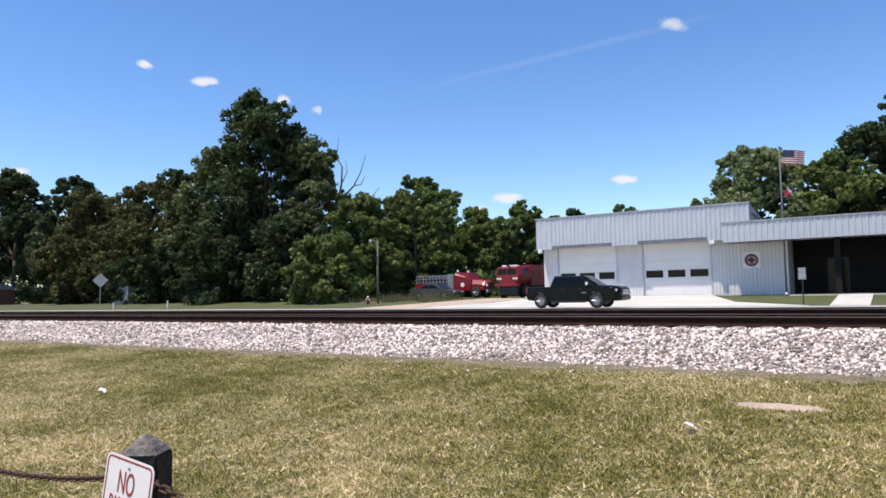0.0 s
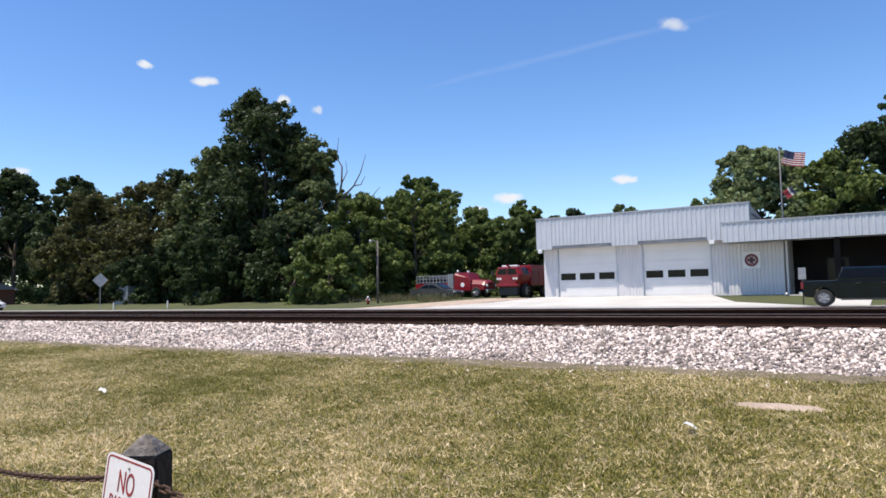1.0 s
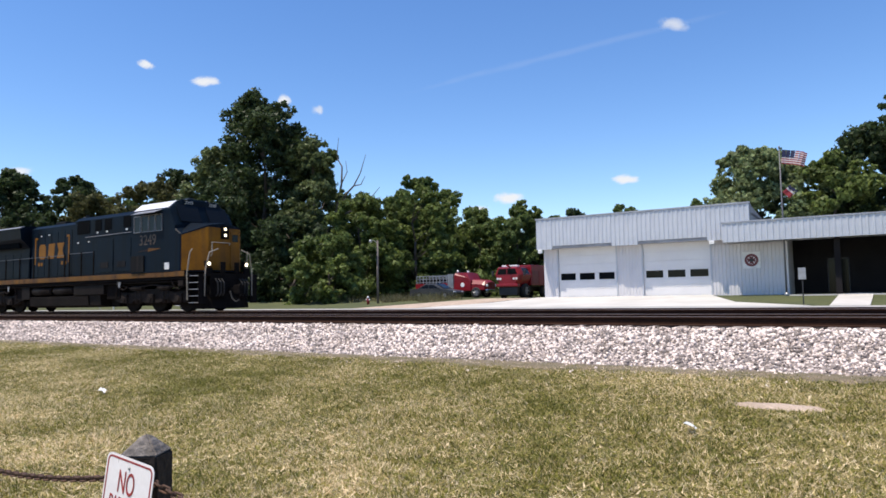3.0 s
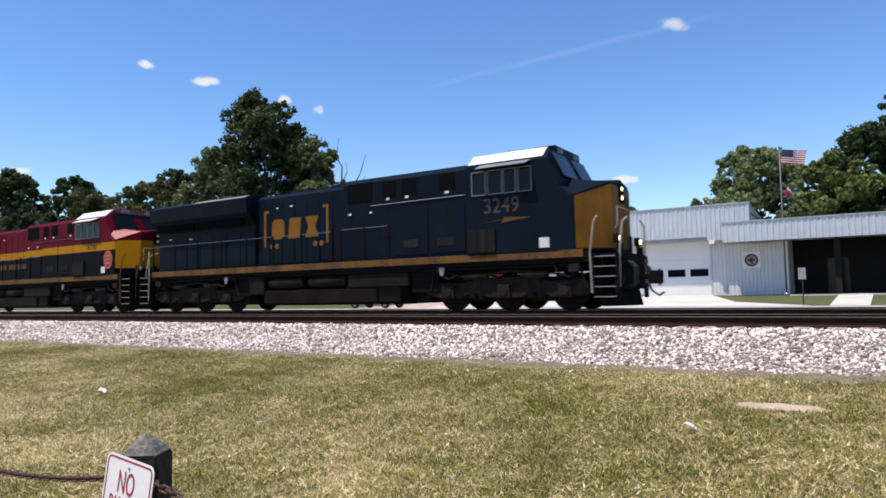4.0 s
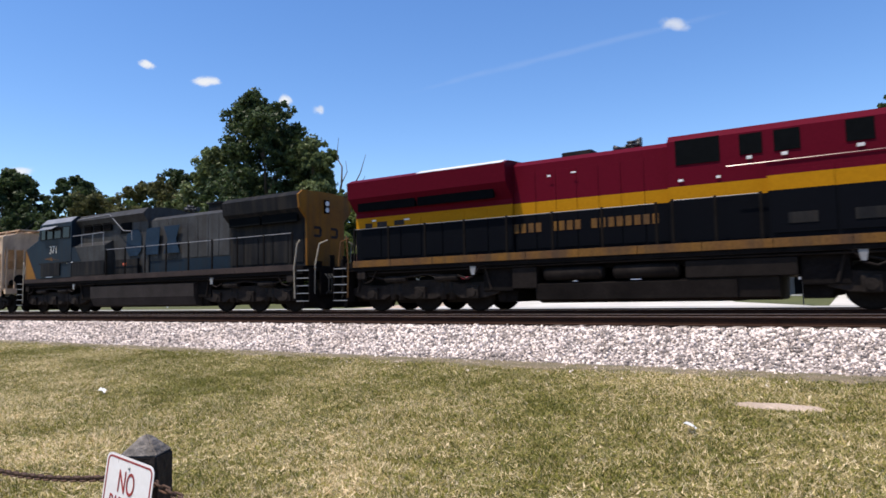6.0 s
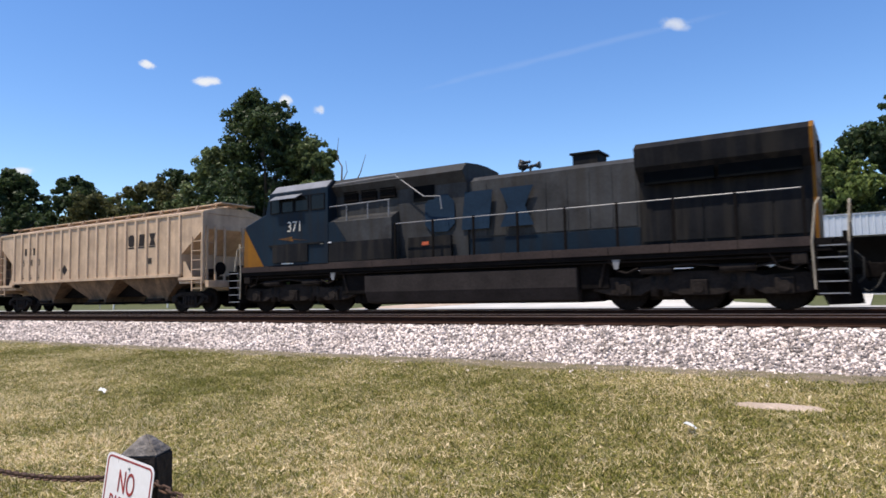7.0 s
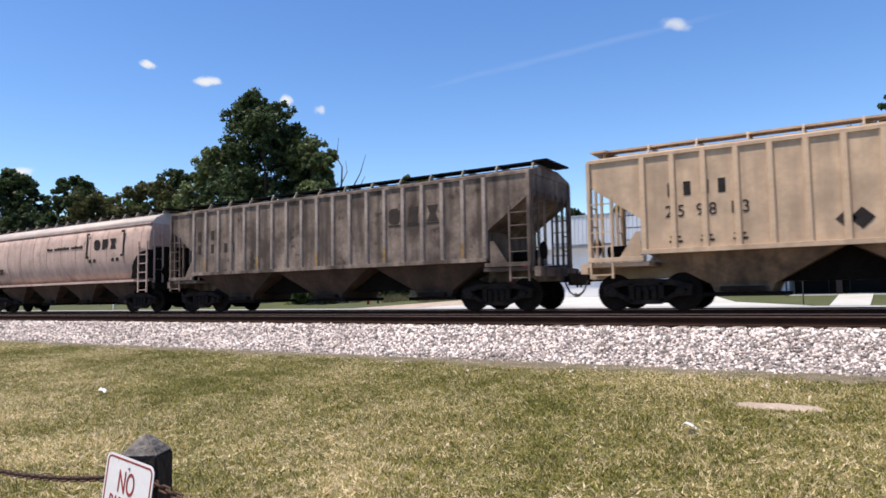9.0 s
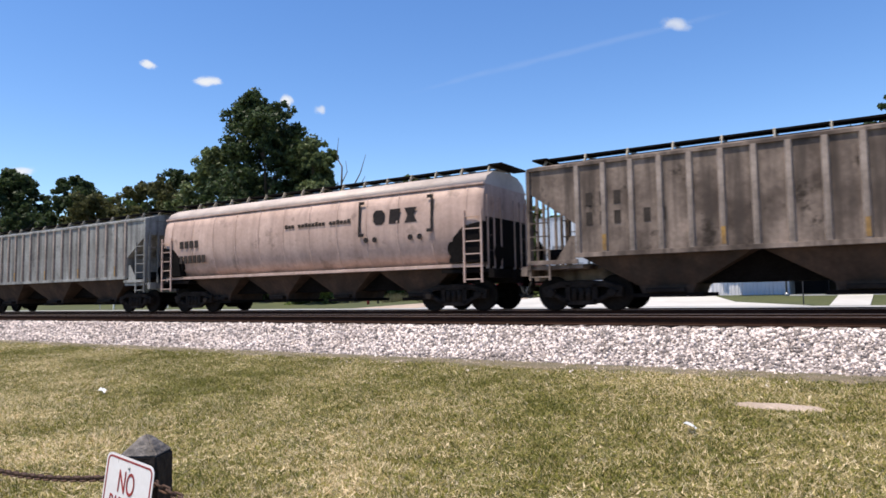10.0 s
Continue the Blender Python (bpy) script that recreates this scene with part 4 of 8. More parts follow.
# Ribs get a lighter copy of the side paint, sunlight put into the colour.
M["grey_rib"] = material("sunlit_dirty_rib", (0.40, 0.33, 0.285), 0.75, spec=0.1, scale=1.2, color2=(0.19, 0.15, 0.125), mix=0.8, grain=9, grain_amount=0.25, bump=0.05, dark_streaks=0.5)
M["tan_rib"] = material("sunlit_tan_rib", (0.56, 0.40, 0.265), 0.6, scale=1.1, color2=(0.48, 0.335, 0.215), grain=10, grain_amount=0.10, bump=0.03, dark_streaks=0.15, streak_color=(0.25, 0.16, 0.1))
# Paler copy of the wagon's cream: sunlight on the roof, put into colour.
M["cream_roof"] = material("sunlit_cream_roof", (0.56, 0.47, 0.41), 0.6, scale=1.2, color2=(0.42, 0.34, 0.29), grain=10, grain_amount=0.08, bump=0.03)

# ---- train: locomotives ----
def mirror_loft(bm, half):
    """Skin from one side to the other over outlines given for y >= 0 as (y, [(x, z), ...])."""
    full = [(-y, o) for y, o in half[::-1] if y > 0] + half
    return loft(bm, [[(x, y, z) for x, z in o] for y, o in full])


def hood(bm, x0, x1, section):
    """A long body with a symmetrical cross-section given for y >= 0 from bottom to top."""
    pts = section + [(-y, z) for y, z in section[::-1]]
    return loft(bm, [[(x, y, z) for y, z in pts] for x in (x0, x1)])


def common_underframe(lo, tank_x0, tank_x1, style, sill="sill"):
    bm = bmesh.new()
    box(bm, -9.75, 9.75, -1.1, 1.1, 1.12, 1.42)
    box(bm, -9.7, 9.5, -1.46, 1.46, 1.30, 1.58)
    part("underframe", bm, "under", lo)
    for a, b in ((-4.6, tank_x0 - 0.04), (tank_x1 + 0.04, 4.6)):
        part("equipment_box", box(bmesh.new(), a, b, -1.25, 1.25, 0.55, 1.29, 0.03), "under", lo)
    for s in (-1, 1):
        bm = bmesh.new()
        path_rod(bm, [(-9.0, s * 1.36, 1.22), (-4.4, s * 1.38, 1.24), (0, s * 1.4, 1.26), (4.4, s * 1.38, 1.24), (9.0, s * 1.36, 1.22)], 0.03)
        part("air_pipe", bm, "tank", lo)
    for s in (-1, 1):
        ya, yb = sorted((s * 1.46, s * 1.50))
        n = 12
        for i in range(n):
            a = -9.35 + i * 18.7 / n
            part("sill_plate", box(bmesh.new(), a + 0.006, a + 18.7 / n - 0.006, ya, yb, 1.42, 1.63, 0.006), sill, lo)
    for e in (-1, 1):
        bm = bmesh.new()
        box(bm, min(e * 3.62, e * 4.25), max(e * 3.62, e * 4.25), -1.0, 1.0, 0.24, 0.56, 0.03)
        rod(bm, (e * 4.1, -1.05, 0.42), (e * 4.1, 1.05, 0.42), 0.14, 0.14, 10)
        pieces("brake_cylinder", bm, "under", lo)
        for s in (-1, 1):
            bm = bmesh.new()
            path_rod(bm, [(e * 4.6, s * 1.42, 1.36), (e * 4.85, s * 1.40, 1.02), (e * 5.1, s * 1.38, 0.94), (e * 5.4, s * 1.38, 1.06)], 0.03, 6)
            part("cable_loop", bm, "tank", lo)
            bm = bmesh.new()
            path_rod(bm, [(e * 8.4, s * 1.42, 1.36), (e * 8.62, s * 1.40, 0.98), (e * 8.9, s * 1.38, 0.9), (e * 9.2, s * 1.36, 1.1)], 0.026, 6)
            part("cable_loop", bm, "tank", lo)
            box_at = e * 9.05
            part("sand_filler", box(bmesh.new(), box_at - 0.16, box_at + 0.16, min(s * 1.3, s * 1.44), max(s * 1.3, s * 1.44), 1.02, 1.28, 0.03), "truck_frame", lo)
            part("sill_bracket", slab(bmesh.new(), [(e * 4.75, 1.3), (e * 4.95, 1.3), (e * 4.9, 1.05), (e * 4.8, 1.05)], s * 1.42 - 0.02, s * 1.42 + 0.02), "trim_and_glare", lo, "pale worn bracket")
    if style == "reservoirs":
        bm = bmesh.new()
        hood(bm, tank_x0 + 0.7, tank_x1 - 1.3, [(0.9, 0.2), (1.3, 0.3), (1.36, 0.72), (1.1, 0.78)])
        box(bm, tank_x0, tank_x0 + 0.75, -1.38, 1.38, 0.62, 1.2, 0.02)
        box(bm, tank_x1 - 2.45, tank_x1, -1.38, 1.38, 0.78, 1.2, 0.02)
        hood(bm, tank_x1 - 2.6, tank_x1 - 0.4, [(0.9, 0.22), (1.25, 0.3), (1.3, 0.77), (1.1, 0.77)])
        part("fuel_tank", bm, "tank", lo, "dusty black fuel tank")
        for s in (-1, 1):
            for a in (tank_x0 + 1.0, tank_x0 + 2.95):
                bm = bmesh.new()
                rod(bm, (a, s * 1.2, 1.0), (a + 1.55, s * 1.2, 1.0), 0.2, 0.2, 16)
                rod(bm, (a - 0.07, s * 1.2, 1.0), (a, s * 1.2, 1.0), 0.13, 0.2, 16)
                rod(bm, (a + 1.55, s * 1.2, 1.0), (a + 1.62, s * 1.2, 1.0), 0.2, 0.13, 16)
                part("air_reservoir", bm, "tank", lo, "round dark air reservoir")
    else:
        bm = bmesh.new()
        hood(bm, tank_x0, tank_x1, [(0.85, 0.2), (1.25, 0.28), (1.4, 0.62), (1.42, 1.12), (1.2, 1.18)])
        part("fuel_tank", bm, "tank_brown", lo, "big dusty grey-brown fuel tank")
    loco_truck(lo, 6.84)
    loco_truck(lo, -6.84)


def gevo(name, m, label, livery):
    """Wide-cab diesel: livery 'blue' or 'belle'."""
    lo = thing(name, m, label, "locomotive", "locomotives of the train")
    blue = livery == "blue"
    body, red, nose_mat = ("blue", "blue", "yellow") if blue else ("belle", "belle_red", "belle_nose")
    common_underframe(lo, -3.6, 3.58, "reservoirs")
    # cab and nose
    bm = bmesh.new()
    mirror_loft(bm, [(0.4, [(5.8, 1.6), (8.72, 1.6), (8.78, 3.6), (8.28, 4.72), (5.8, 4.72)]), (1.05, [(5.8, 1.6), (8.72, 1.6), (8.78, 3.58), (8.30, 4.58), (5.8, 4.58)]),
                     (1.42, [(5.8, 1.6), (8.72, 1.6), (8.76, 3.53), (8.36, 4.27), (5.8, 4.27)]), (1.5, [(5.8, 1.6), (8.7, 1.6), (8.74, 3.5), (8.40, 4.2), (5.8, 4.2)])])
    cab = part("cab", bm, body, lo)
    bm = bmesh.new()
    mirror_loft(bm, [(0.0, [(8.5, 1.6), (9.94, 1.6), (9.94, 3.62), (8.5, 3.74)]), (0.78, [(8.5, 1.6), (9.92, 1.6), (9.92, 3.48), (8.5, 3.70)]),
                     (1.46, [(8.5, 1.6), (9.14, 1.6), (9.12, 3.13), (8.5, 3.56)]), (1.498, [(8.5, 1.6), (9.06, 1.6), (9.05, 3.13), (8.5, 3.52)])])
    part("nose", bm, body, lo)
    bm = bmesh.new()
    for s in (-1, 1):
        loft(bm, [[(9.15, s * 1.475, z), (9.935, s * 0.80, z + (0.33 if z > 3 else 0)), (9.945, s * 0.78, z + (0.33 if z > 3 else 0)), (9.16, s * 1.49, z)] for z in (1.66, 3.08)])
    box(bm, 9.93, 9.95, -0.78, 0.78, 1.66, 3.4)
    pieces("nose_front", bm, nose_mat, lo, "yellow nose front" if blue else "gold nose front with a red top")
    if not blue:
        bm = bmesh.new()
        for s in (-1, 1):
            loft(bm, [[(8.52, s * 1.47, 3.57), (9.12, s * 1.47, 3.16), (9.92, s * 0.78, 3.51), (8.6, s * 0.9, 3.71)], [(8.52, s * 1.47, 3.585), (9.12, s * 1.47, 3.175), (9.92, s * 0.78, 3.525), (8.6, s * 0.9, 3.725)]])
        pieces("nose_top", bm, M["pale_red"], lo, "pale red nose top")
    # pale strips that paint the sun's glare on the cab roof
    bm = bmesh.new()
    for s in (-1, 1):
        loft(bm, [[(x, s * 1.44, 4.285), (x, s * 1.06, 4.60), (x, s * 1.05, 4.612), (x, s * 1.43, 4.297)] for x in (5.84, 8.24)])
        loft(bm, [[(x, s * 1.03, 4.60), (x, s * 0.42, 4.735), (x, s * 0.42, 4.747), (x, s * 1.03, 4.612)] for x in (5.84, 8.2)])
    pieces("roof_panel", bm, "glare_and_awning", cab, "pale strip of sun glare painted on the cab roof")
    pane_row(lo, [(6.02, 6.45), (6.55, 6.98), (7.06, 7.42), (7.52, 7.9)], 1.498, 3.36, 4.02)
    bm = bmesh.new()
    for s in (-1, 1):
        loft(bm, [[(x, s * 1.5, 4.2), (x, s * 1.86, 4.06), (x, s * 1.86, 4.075), (x, s * 1.5, 4.225)] for x in (6.3, 7.9)])
    pieces("sunshade", bm, "glare_and_awning" if not blue else "trim_and_glare", cab, "pale metal window awning")
    for a, b in ((-1.25, -0.2), (0.2, 1.25)):
        ws = bmesh.new()
        loft(ws, [[(8.79, y, 3.68), (8.40, y, 4.42), (8.42, y, 4.43), (8.81, y, 3.69)] for y in (a, b)])
        part("windscreen", ws, "glass_dark", lo)
    nb = part("number_board", box(bmesh.new(), 8.1, 8.42, -0.95, 0.95, 4.42, 4.66, 0.03), red, lo)
    for s in (-1, 1):
        lettering("3249" if blue else "4770", 0.2, "number", nb, pose(8.425, s * 0.6, 4.53, 90, 0, 90), "number")
    # equipment cab behind, engine hood, radiator
    part("hood", hood(bmesh.new(), 0.75, 5.8, [(1.12, 1.6), (1.15, 4.24), (0.95, 4.42), (0.3, 4.47)]), body, lo, "upper equipment hood")
    part("electrical_locker", hood(bmesh.new(), 3.05, 5.79, [(1.44, 1.62), (1.46, 3.38), (1.12, 3.42)]), body, lo)
    part("hood", hood(bmesh.new(), -3.72, 0.75, [(0.9, 1.6), (0.92, 4.18), (0.7, 4.33), (0.25, 4.37)]), body, lo, "engine hood")
    part("hood", hood(bmesh.new(), -9.6, -3.72, [(0.98, 1.6), (1.0, 3.25), (1.42, 3.70), (1.49, 4.22), (1.2, 4.35), (0.4, 4.41)]), body, lo, "flared radiator hood")
    panels(lo, "radiator_screen", [(-9.3, -7.0, 3.28, 3.6), (-6.9, -4.2, 3.28, 3.6)], 1.16, "grille", "dark radiator intake screen", 0.12)
    # pale strip paints sun glare along the radiator roof edge
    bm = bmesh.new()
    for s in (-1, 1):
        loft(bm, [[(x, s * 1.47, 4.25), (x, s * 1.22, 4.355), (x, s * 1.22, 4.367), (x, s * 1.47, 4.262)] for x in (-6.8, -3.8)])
    pieces("radiator_cover", bm, "glare_and_awning" if not blue else "trim_and_glare", lo, "pale strip of sun glare painted on the radiator roof edge")
    panels(lo, "hood_door", [(-3.6 + 0.62 * i, -3.6 + 0.62 * i + 0.58, 1.75, 3.95) for i in range(7)], 0.915, body)
    panels(lo, "hood_door", [(-9.3 + 0.8 * i, -9.3 + 0.8 * i + 0.74, 1.75, 3.0) for i in range(7)], 0.995, body)
    panels(lo, "grille", [(0.95, 2.0, 3.62, 4.25), (2.45, 2.95, 3.7, 4.2), (3.2, 3.75, 3.7, 4.2), (4.65, 5.2, 3.72, 4.22)], 1.15, "grille", "black mesh air intake")
    panels(lo, "locker_door", [(3.12, 4.4, 1.75, 3.2), (4.48, 5.72, 1.75, 3.2)], 1.46, body)
    panels(lo, "vent", [(3.45, 4.05, 1.95, 2.2), (4.75, 5.35, 1.95, 2.2)], 1.475, "loco_soot", "small louvred vent")
    panels(lo, "notice", [(8.1, 8.4, 1.72, 2.0)], 1.5, "placard", "white notice plate", 0.008)
    panels(lo, "notice", [(-8.9, -8.75, 2.95, 3.0), (-7.6, -7.4, 2.9, 2.95), (-2.6, -2.5, 3.75, 3.8), (-1.9, -1.75, 3.78, 3.82)], 1.012, "placard", "small white notice", 0.008)
    panels(lo, "notice", [(1.0, 1.12, 3.2, 3.26), (1.9, 2.0, 3.2, 3.26), (2.6, 2.72, 3.58, 3.66), (3.35, 3.48, 3.58, 3.66), (4.85, 5.0, 3.58, 3.66)], 1.166, "placard", "small white notice", 0.008)
    panels(lo, "side_box", [(5.85, 6.75, 1.68, 2.35)], 1.5, "loco_soot" if blue else "tank", "dusty grey toolbox cover", 0.06)
    side_handrail(lo, -9.3, 0.5, 2.66, 8, "dull_rail")
    side_handrail(lo, 0.9, 2.9, 2.7, 3, "dull_rail")
    for s in (-1, 1):
        bm = bmesh.new()
        rod(bm, (2.2, s * 1.48, 3.40), (5.75, s * 1.48, 3.42), 0.015, 0.015, 6)
        part("handrail", bm, "trim_and_glare" if blue else "belle_red", lo)
    # roof gear
    bm = bmesh.new()
    box(bm, -2.4, -1.5, -0.4, 0.4, 4.3, 4.52, 0.03)
    part("exhaust_stack", bm, "loco_soot", lo, "sooty exhaust stack")
    bm = bmesh.new()
    rod(bm, (-0.6, 0, 4.3), (-0.6, 0, 4.5), 0.04, 0.04, 6)
    horn = part("air_horn", bm, "black", lo, "black multi-trumpet air horn")
    for dx, dy, dz in ((0.4, -0.16, 0), (0.32, 0.16, 0), (0.36, 0, 0.12), (-0.36, 0.07, 0)):
        bm = bmesh.new()
        rod(bm, (-0.6, dy, 4.52 + dz), (-0.6 + dx * 0.6, dy, 4.52 + dz), 0.045, 0.045, 8)
        rod(bm, (-0.6 + dx * 0.6, dy, 4.52 + dz), (-0.6 + dx * 1.1, dy, 4.52 + dz), 0.045, 0.12, 8)
        part("trumpet", bm, "black", horn)
    bm = bmesh.new()
    rod(bm, (6.5, 0, 4.7), (6.5, 0, 4.95), 0.012, 0.012, 5)
    rod(bm, (6.9, 0.3, 4.7), (6.9, 0.3, 4.9), 0.012, 0.012, 5)
    box(bm, 7.4, 7.8, -0.12, 0.12, 4.8, 4.86, 0.01)
    rod(bm, (7.6, 0, 4.7), (7.6, 0, 4.82), 0.02, 0.02, 5)
    pieces("antenna", bm, "black", lo)
    # lamps
    hl = bmesh.new()
    lamp_mat = "headlight" if blue else "lens"
    hous = part("headlight_housing", box(bmesh.new(), 9.94, 9.99, -0.2, 0.2, 2.95, 3.5, 0.02), "under", lo)
    for z in (3.1, 3.36):
        rod(hl, (9.985, 0, z), (9.993, 0, z), 0.065, 0.065, 16)
    part("headlight", hl, lamp_mat, hous)
    for y in (-0.95, 0.95):
        h2 = part("ditch_light", box(bmesh.new(), 10.02, 10.18, y - 0.13, y + 0.13, 1.78, 2.02, 0.03), "under", lo)
        part("lens", rod(bmesh.new(), (10.175, y, 1.9), (10.185, y, 1.9), 0.08, 0.08, 14), lamp_mat, h2)
    bm = bmesh.new()
    path_rod(bm, [(9.99, -0.72, 2.2), (10.06, -0.72, 2.3), (10.06, -0.72, 2.78), (10.06, 0.2, 2.78), (9.99, 0.2, 2.7)], 0.02)
    part("nose_rail", bm, "grab", lo)
    part("nose_door", box(bmesh.new(), 9.95, 9.975, 0.28, 0.74, 1.7, 3.3, 0.02), nose_mat, lo)
    part("nose_window", box(bmesh.new(), 9.976, 9.985, 0.36, 0.66, 2.85, 3.15, 0.01), "glass_dark", lo)
    end_gear(lo, 1, 10.62, "sill" if not blue else "grab")
    end_gear(lo, -1, 10.62, "sill" if not blue else "grab")
    part("rear_wall", box(bmesh.new(), -9.64, -9.6, -0.95, 0.95, 1.62, 3.2, 0.01), "yellow" if blue else "belle_red", lo)
    if blue:
        brand_shapes(lo, -1.75, 3.0, 0.74, "yellow", 0.935, 1, 0.84, False, 1.05)
        for s in (-1, 1):
            for xa, d in ((-3.32, 1), (-0.12, -1)):
                bm = slab(bmesh.new(), [(0, -0.68), (0.1 * d, -0.68), (0.1 * d, 0.58), (0.26 * d, 0.58), (0.26 * d, 0.68), (0, 0.68)], -0.004, 0.004)
                part("emblem_bracket", bm, "yellow", lo, "", pose(xa, s * 0.935, 3.05))
            for a in (-2.9, -2.65, -0.75, -0.45):
                part("emblem_dot", slab(bmesh.new(), [(0.1 * math.cos(k * math.pi / 6), 0.1 * math.sin(k * math.pi / 6)) for k in range(12)], -0.004, 0.004), "yellow", lo, "", pose(a, s * 0.935, 2.38))
        side_text(lo, "3249", 6.95, 1.504, 2.98, 0.62, "faded_number", 0.95)
        for s in (-1, 1):
            part("stripe", slab(bmesh.new(), [(6.1, 2.5), (7.0, 2.58), (6.95, 2.5), (7.85, 2.6), (7.0, 2.66), (7.05, 2.60)], s * 1.504 - 0.004, s * 1.504 + 0.004), "sill", lo, "jagged worn yellow stripe")
    else:
        side_text(lo, "4770", 7.35, 1.504, 2.9, 0.34, "car_mark", 1.1)
        for s in (-1, 1):
            bm = bmesh.new()
            k = 0
            for word in (6, 4, 8):
                for _ in range(word):
                    box(bm, -3.9 + k * 0.235, -3.9 + k * 0.235 + 0.16, -0.004, 0.004, -0.13, 0.13)
                    k += 1
                k += 1
            tagged(part("lettering_bars", bm, "sill", lo, "row of worn gold letter-sized bars", pose(-0.3, s * 0.935, 2.35)), kind="stuff")
            oct8 = [(0.34 * math.cos(math.pi / 8 + k * math.pi / 4), 0.42 * math.sin(math.pi / 8 + k * math.pi / 4)) for k in range(8)]
            bd = part("badge", slab(bmesh.new(), oct8, -0.004, 0.004), "orange_badge", lo, "orange-red eight-sided badge", pose(8.62, s * 1.505, 2.3))
            part("badge_field", slab(bmesh.new(), [(x * 0.82, z * 0.82) for x, z in oct8], -0.003, 0.003), "maroon", bd, "", pose(0, s * 0.005, 0))
            for z in (-0.14, 0.02, 0.17):
                part("badge_bar", box(bmesh.new(), -0.19, 0.19, -0.003, 0.003, z - 0.04, z + 0.04), "orange_badge", bd, "", pose(0, s * 0.01, 0))
        panels(lo, "radiator_notice", [(-9.2, -8.9, 2.72, 2.9), (-8.7, -8.3, 2.74, 2.92), (-8.0, -7.6, 2.76, 2.92)], 1.012, "car_mark", "", 0.006)
    return lo


def old_loco(name, m, label):
    """Boxier wide-cab diesel in weathered grey and blue."""
    lo = thing(name, m, label, "locomotive", "locomotives of the train")
    common_underframe(lo, -3.75, 3.5, "plain", "grime_sill")
    bm = bmesh.new()
    mirror_loft(bm, [(0.5, [(5.0, 1.6), (7.95, 1.6), (8.0, 3.62), (7.72, 4.52), (5.0, 4.52)]), (1.2, [(5.0, 1.6), (7.95, 1.6), (8.0, 3.6), (7.72, 4.48), (5.0, 4.48)]),
                     (1.5, [(5.0, 1.6), (7.92, 1.6), (7.97, 3.56), (7.78, 4.2), (5.0, 4.2)])])
    cab = part("cab", bm, "cab_blue", lo)
    bm = bmesh.new()
    mirror_loft(bm, [(0.0, [(7.9, 1.6), (9.75, 1.6), (9.6, 3.2), (7.9, 3.7)]), (0.75, [(7.9, 1.6), (9.72, 1.6), (9.56, 3.15), (7.9, 3.66)]),
                     (1.46, [(7.9, 1.6), (9.2, 1.6), (9.14, 3.1), (7.9, 3.54)]), (1.497, [(7.9, 1.6), (9.12, 1.6), (9.06, 3.08), (7.9, 3.5)])])
    part("nose", bm, "cab_blue", lo)
    bm = bmesh.new()
    for s in (-1, 1):
        slab(bm, [(9.14, 1.62), (9.08, 3.04), (8.1, 1.62)], s * 1.5 - 0.004, s * 1.5 + 0.004)
    box(bm, 9.6, 9.77, -0.74, 0.74, 1.62, 3.05)
    pieces("nose_flash", bm, "yellow", lo, "yellow triangle on the nose side")
    # thin pale strip painted as sun glare on the cab roof edge
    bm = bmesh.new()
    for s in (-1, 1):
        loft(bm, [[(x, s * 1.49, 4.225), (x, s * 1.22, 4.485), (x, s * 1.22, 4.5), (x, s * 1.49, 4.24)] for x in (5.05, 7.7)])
    pieces("roof_panel", bm, "trim_and_glare", cab, "pale blue-grey sun glare painted on the cab roof edge")
    pane_row(lo, [(5.15, 5.75), (5.9, 6.5), (6.62, 7.15), (7.28, 7.7)], 1.498, 3.5, 4.0, "under")
    bm = bmesh.new()
    for s in (-1, 1):
        loft(bm, [[(x, s * 1.5, 4.08), (x, s * 1.8, 3.92), (x, s * 1.8, 3.935), (x, s * 1.5, 4.105)] for x in (6.2, 7.5)])
    pieces("sunshade", bm, "trim_and_glare", cab, "pale metal window awning")
    for a, b in ((-1.2, -0.2), (0.2, 1.2)):
        ws = bmesh.new()
        loft(ws, [[(8.02, y, 3.7), (7.84, y, 4.25), (7.86, y, 4.26), (8.04, y, 3.71)] for y in (a, b)])
        part("windscreen", ws, "glass_dark", lo)
    # equipment section with lockers and inverter vents
    part("equipment_cab", hood(bmesh.new(), -0.2, 5.0, [(1.0, 1.6), (1.05, 3.9), (1.3, 4.22), (1.05, 4.48), (0.3, 4.55)]), "loco_grey", lo, "weathered grey equipment housing")
    part("electrical_locker", hood(bmesh.new(), 2.35, 4.99, [(1.44, 1.62), (1.47, 2.98), (1.1, 3.2)]), "loco_grey", lo)
    panels(lo, "locker_band", [(2.35, 4.98, 1.66, 2.3)], 1.47, "loco_soot", "dark grey lower band", 0.012)
    for s in (-1, 1):
        part("locker_flash", slab(bmesh.new(), [(4.99, 2.32), (4.2, 2.32), (4.72, 3.0), (4.99, 3.0)], s * 1.478 - 0.006, s * 1.478 + 0.006), "cab_blue", lo, "blue slanted panel")
        bm = bmesh.new()
        rod(bm, (2.4, s * 1.46, 3.55), (4.95, s * 1.46, 3.52), 0.02, 0.02, 6)
        for x in (2.45, 3.3, 4.2):
            rod(bm, (x, s * 1.46, 3.0), (x, s * 1.46, 3.55), 0.02, 0.02, 6)
        path_rod(bm, [(2.35, s * 1.25, 4.35), (1.2, s * 1.3, 3.55), (0.6, s * 1.3, 3.5), (0.55, s * 1.3, 3.1)], 0.02)
        rod(bm, (2.3, s * 1.25, 4.36), (4.9, s * 1.28, 4.3), 0.02, 0.02, 6)
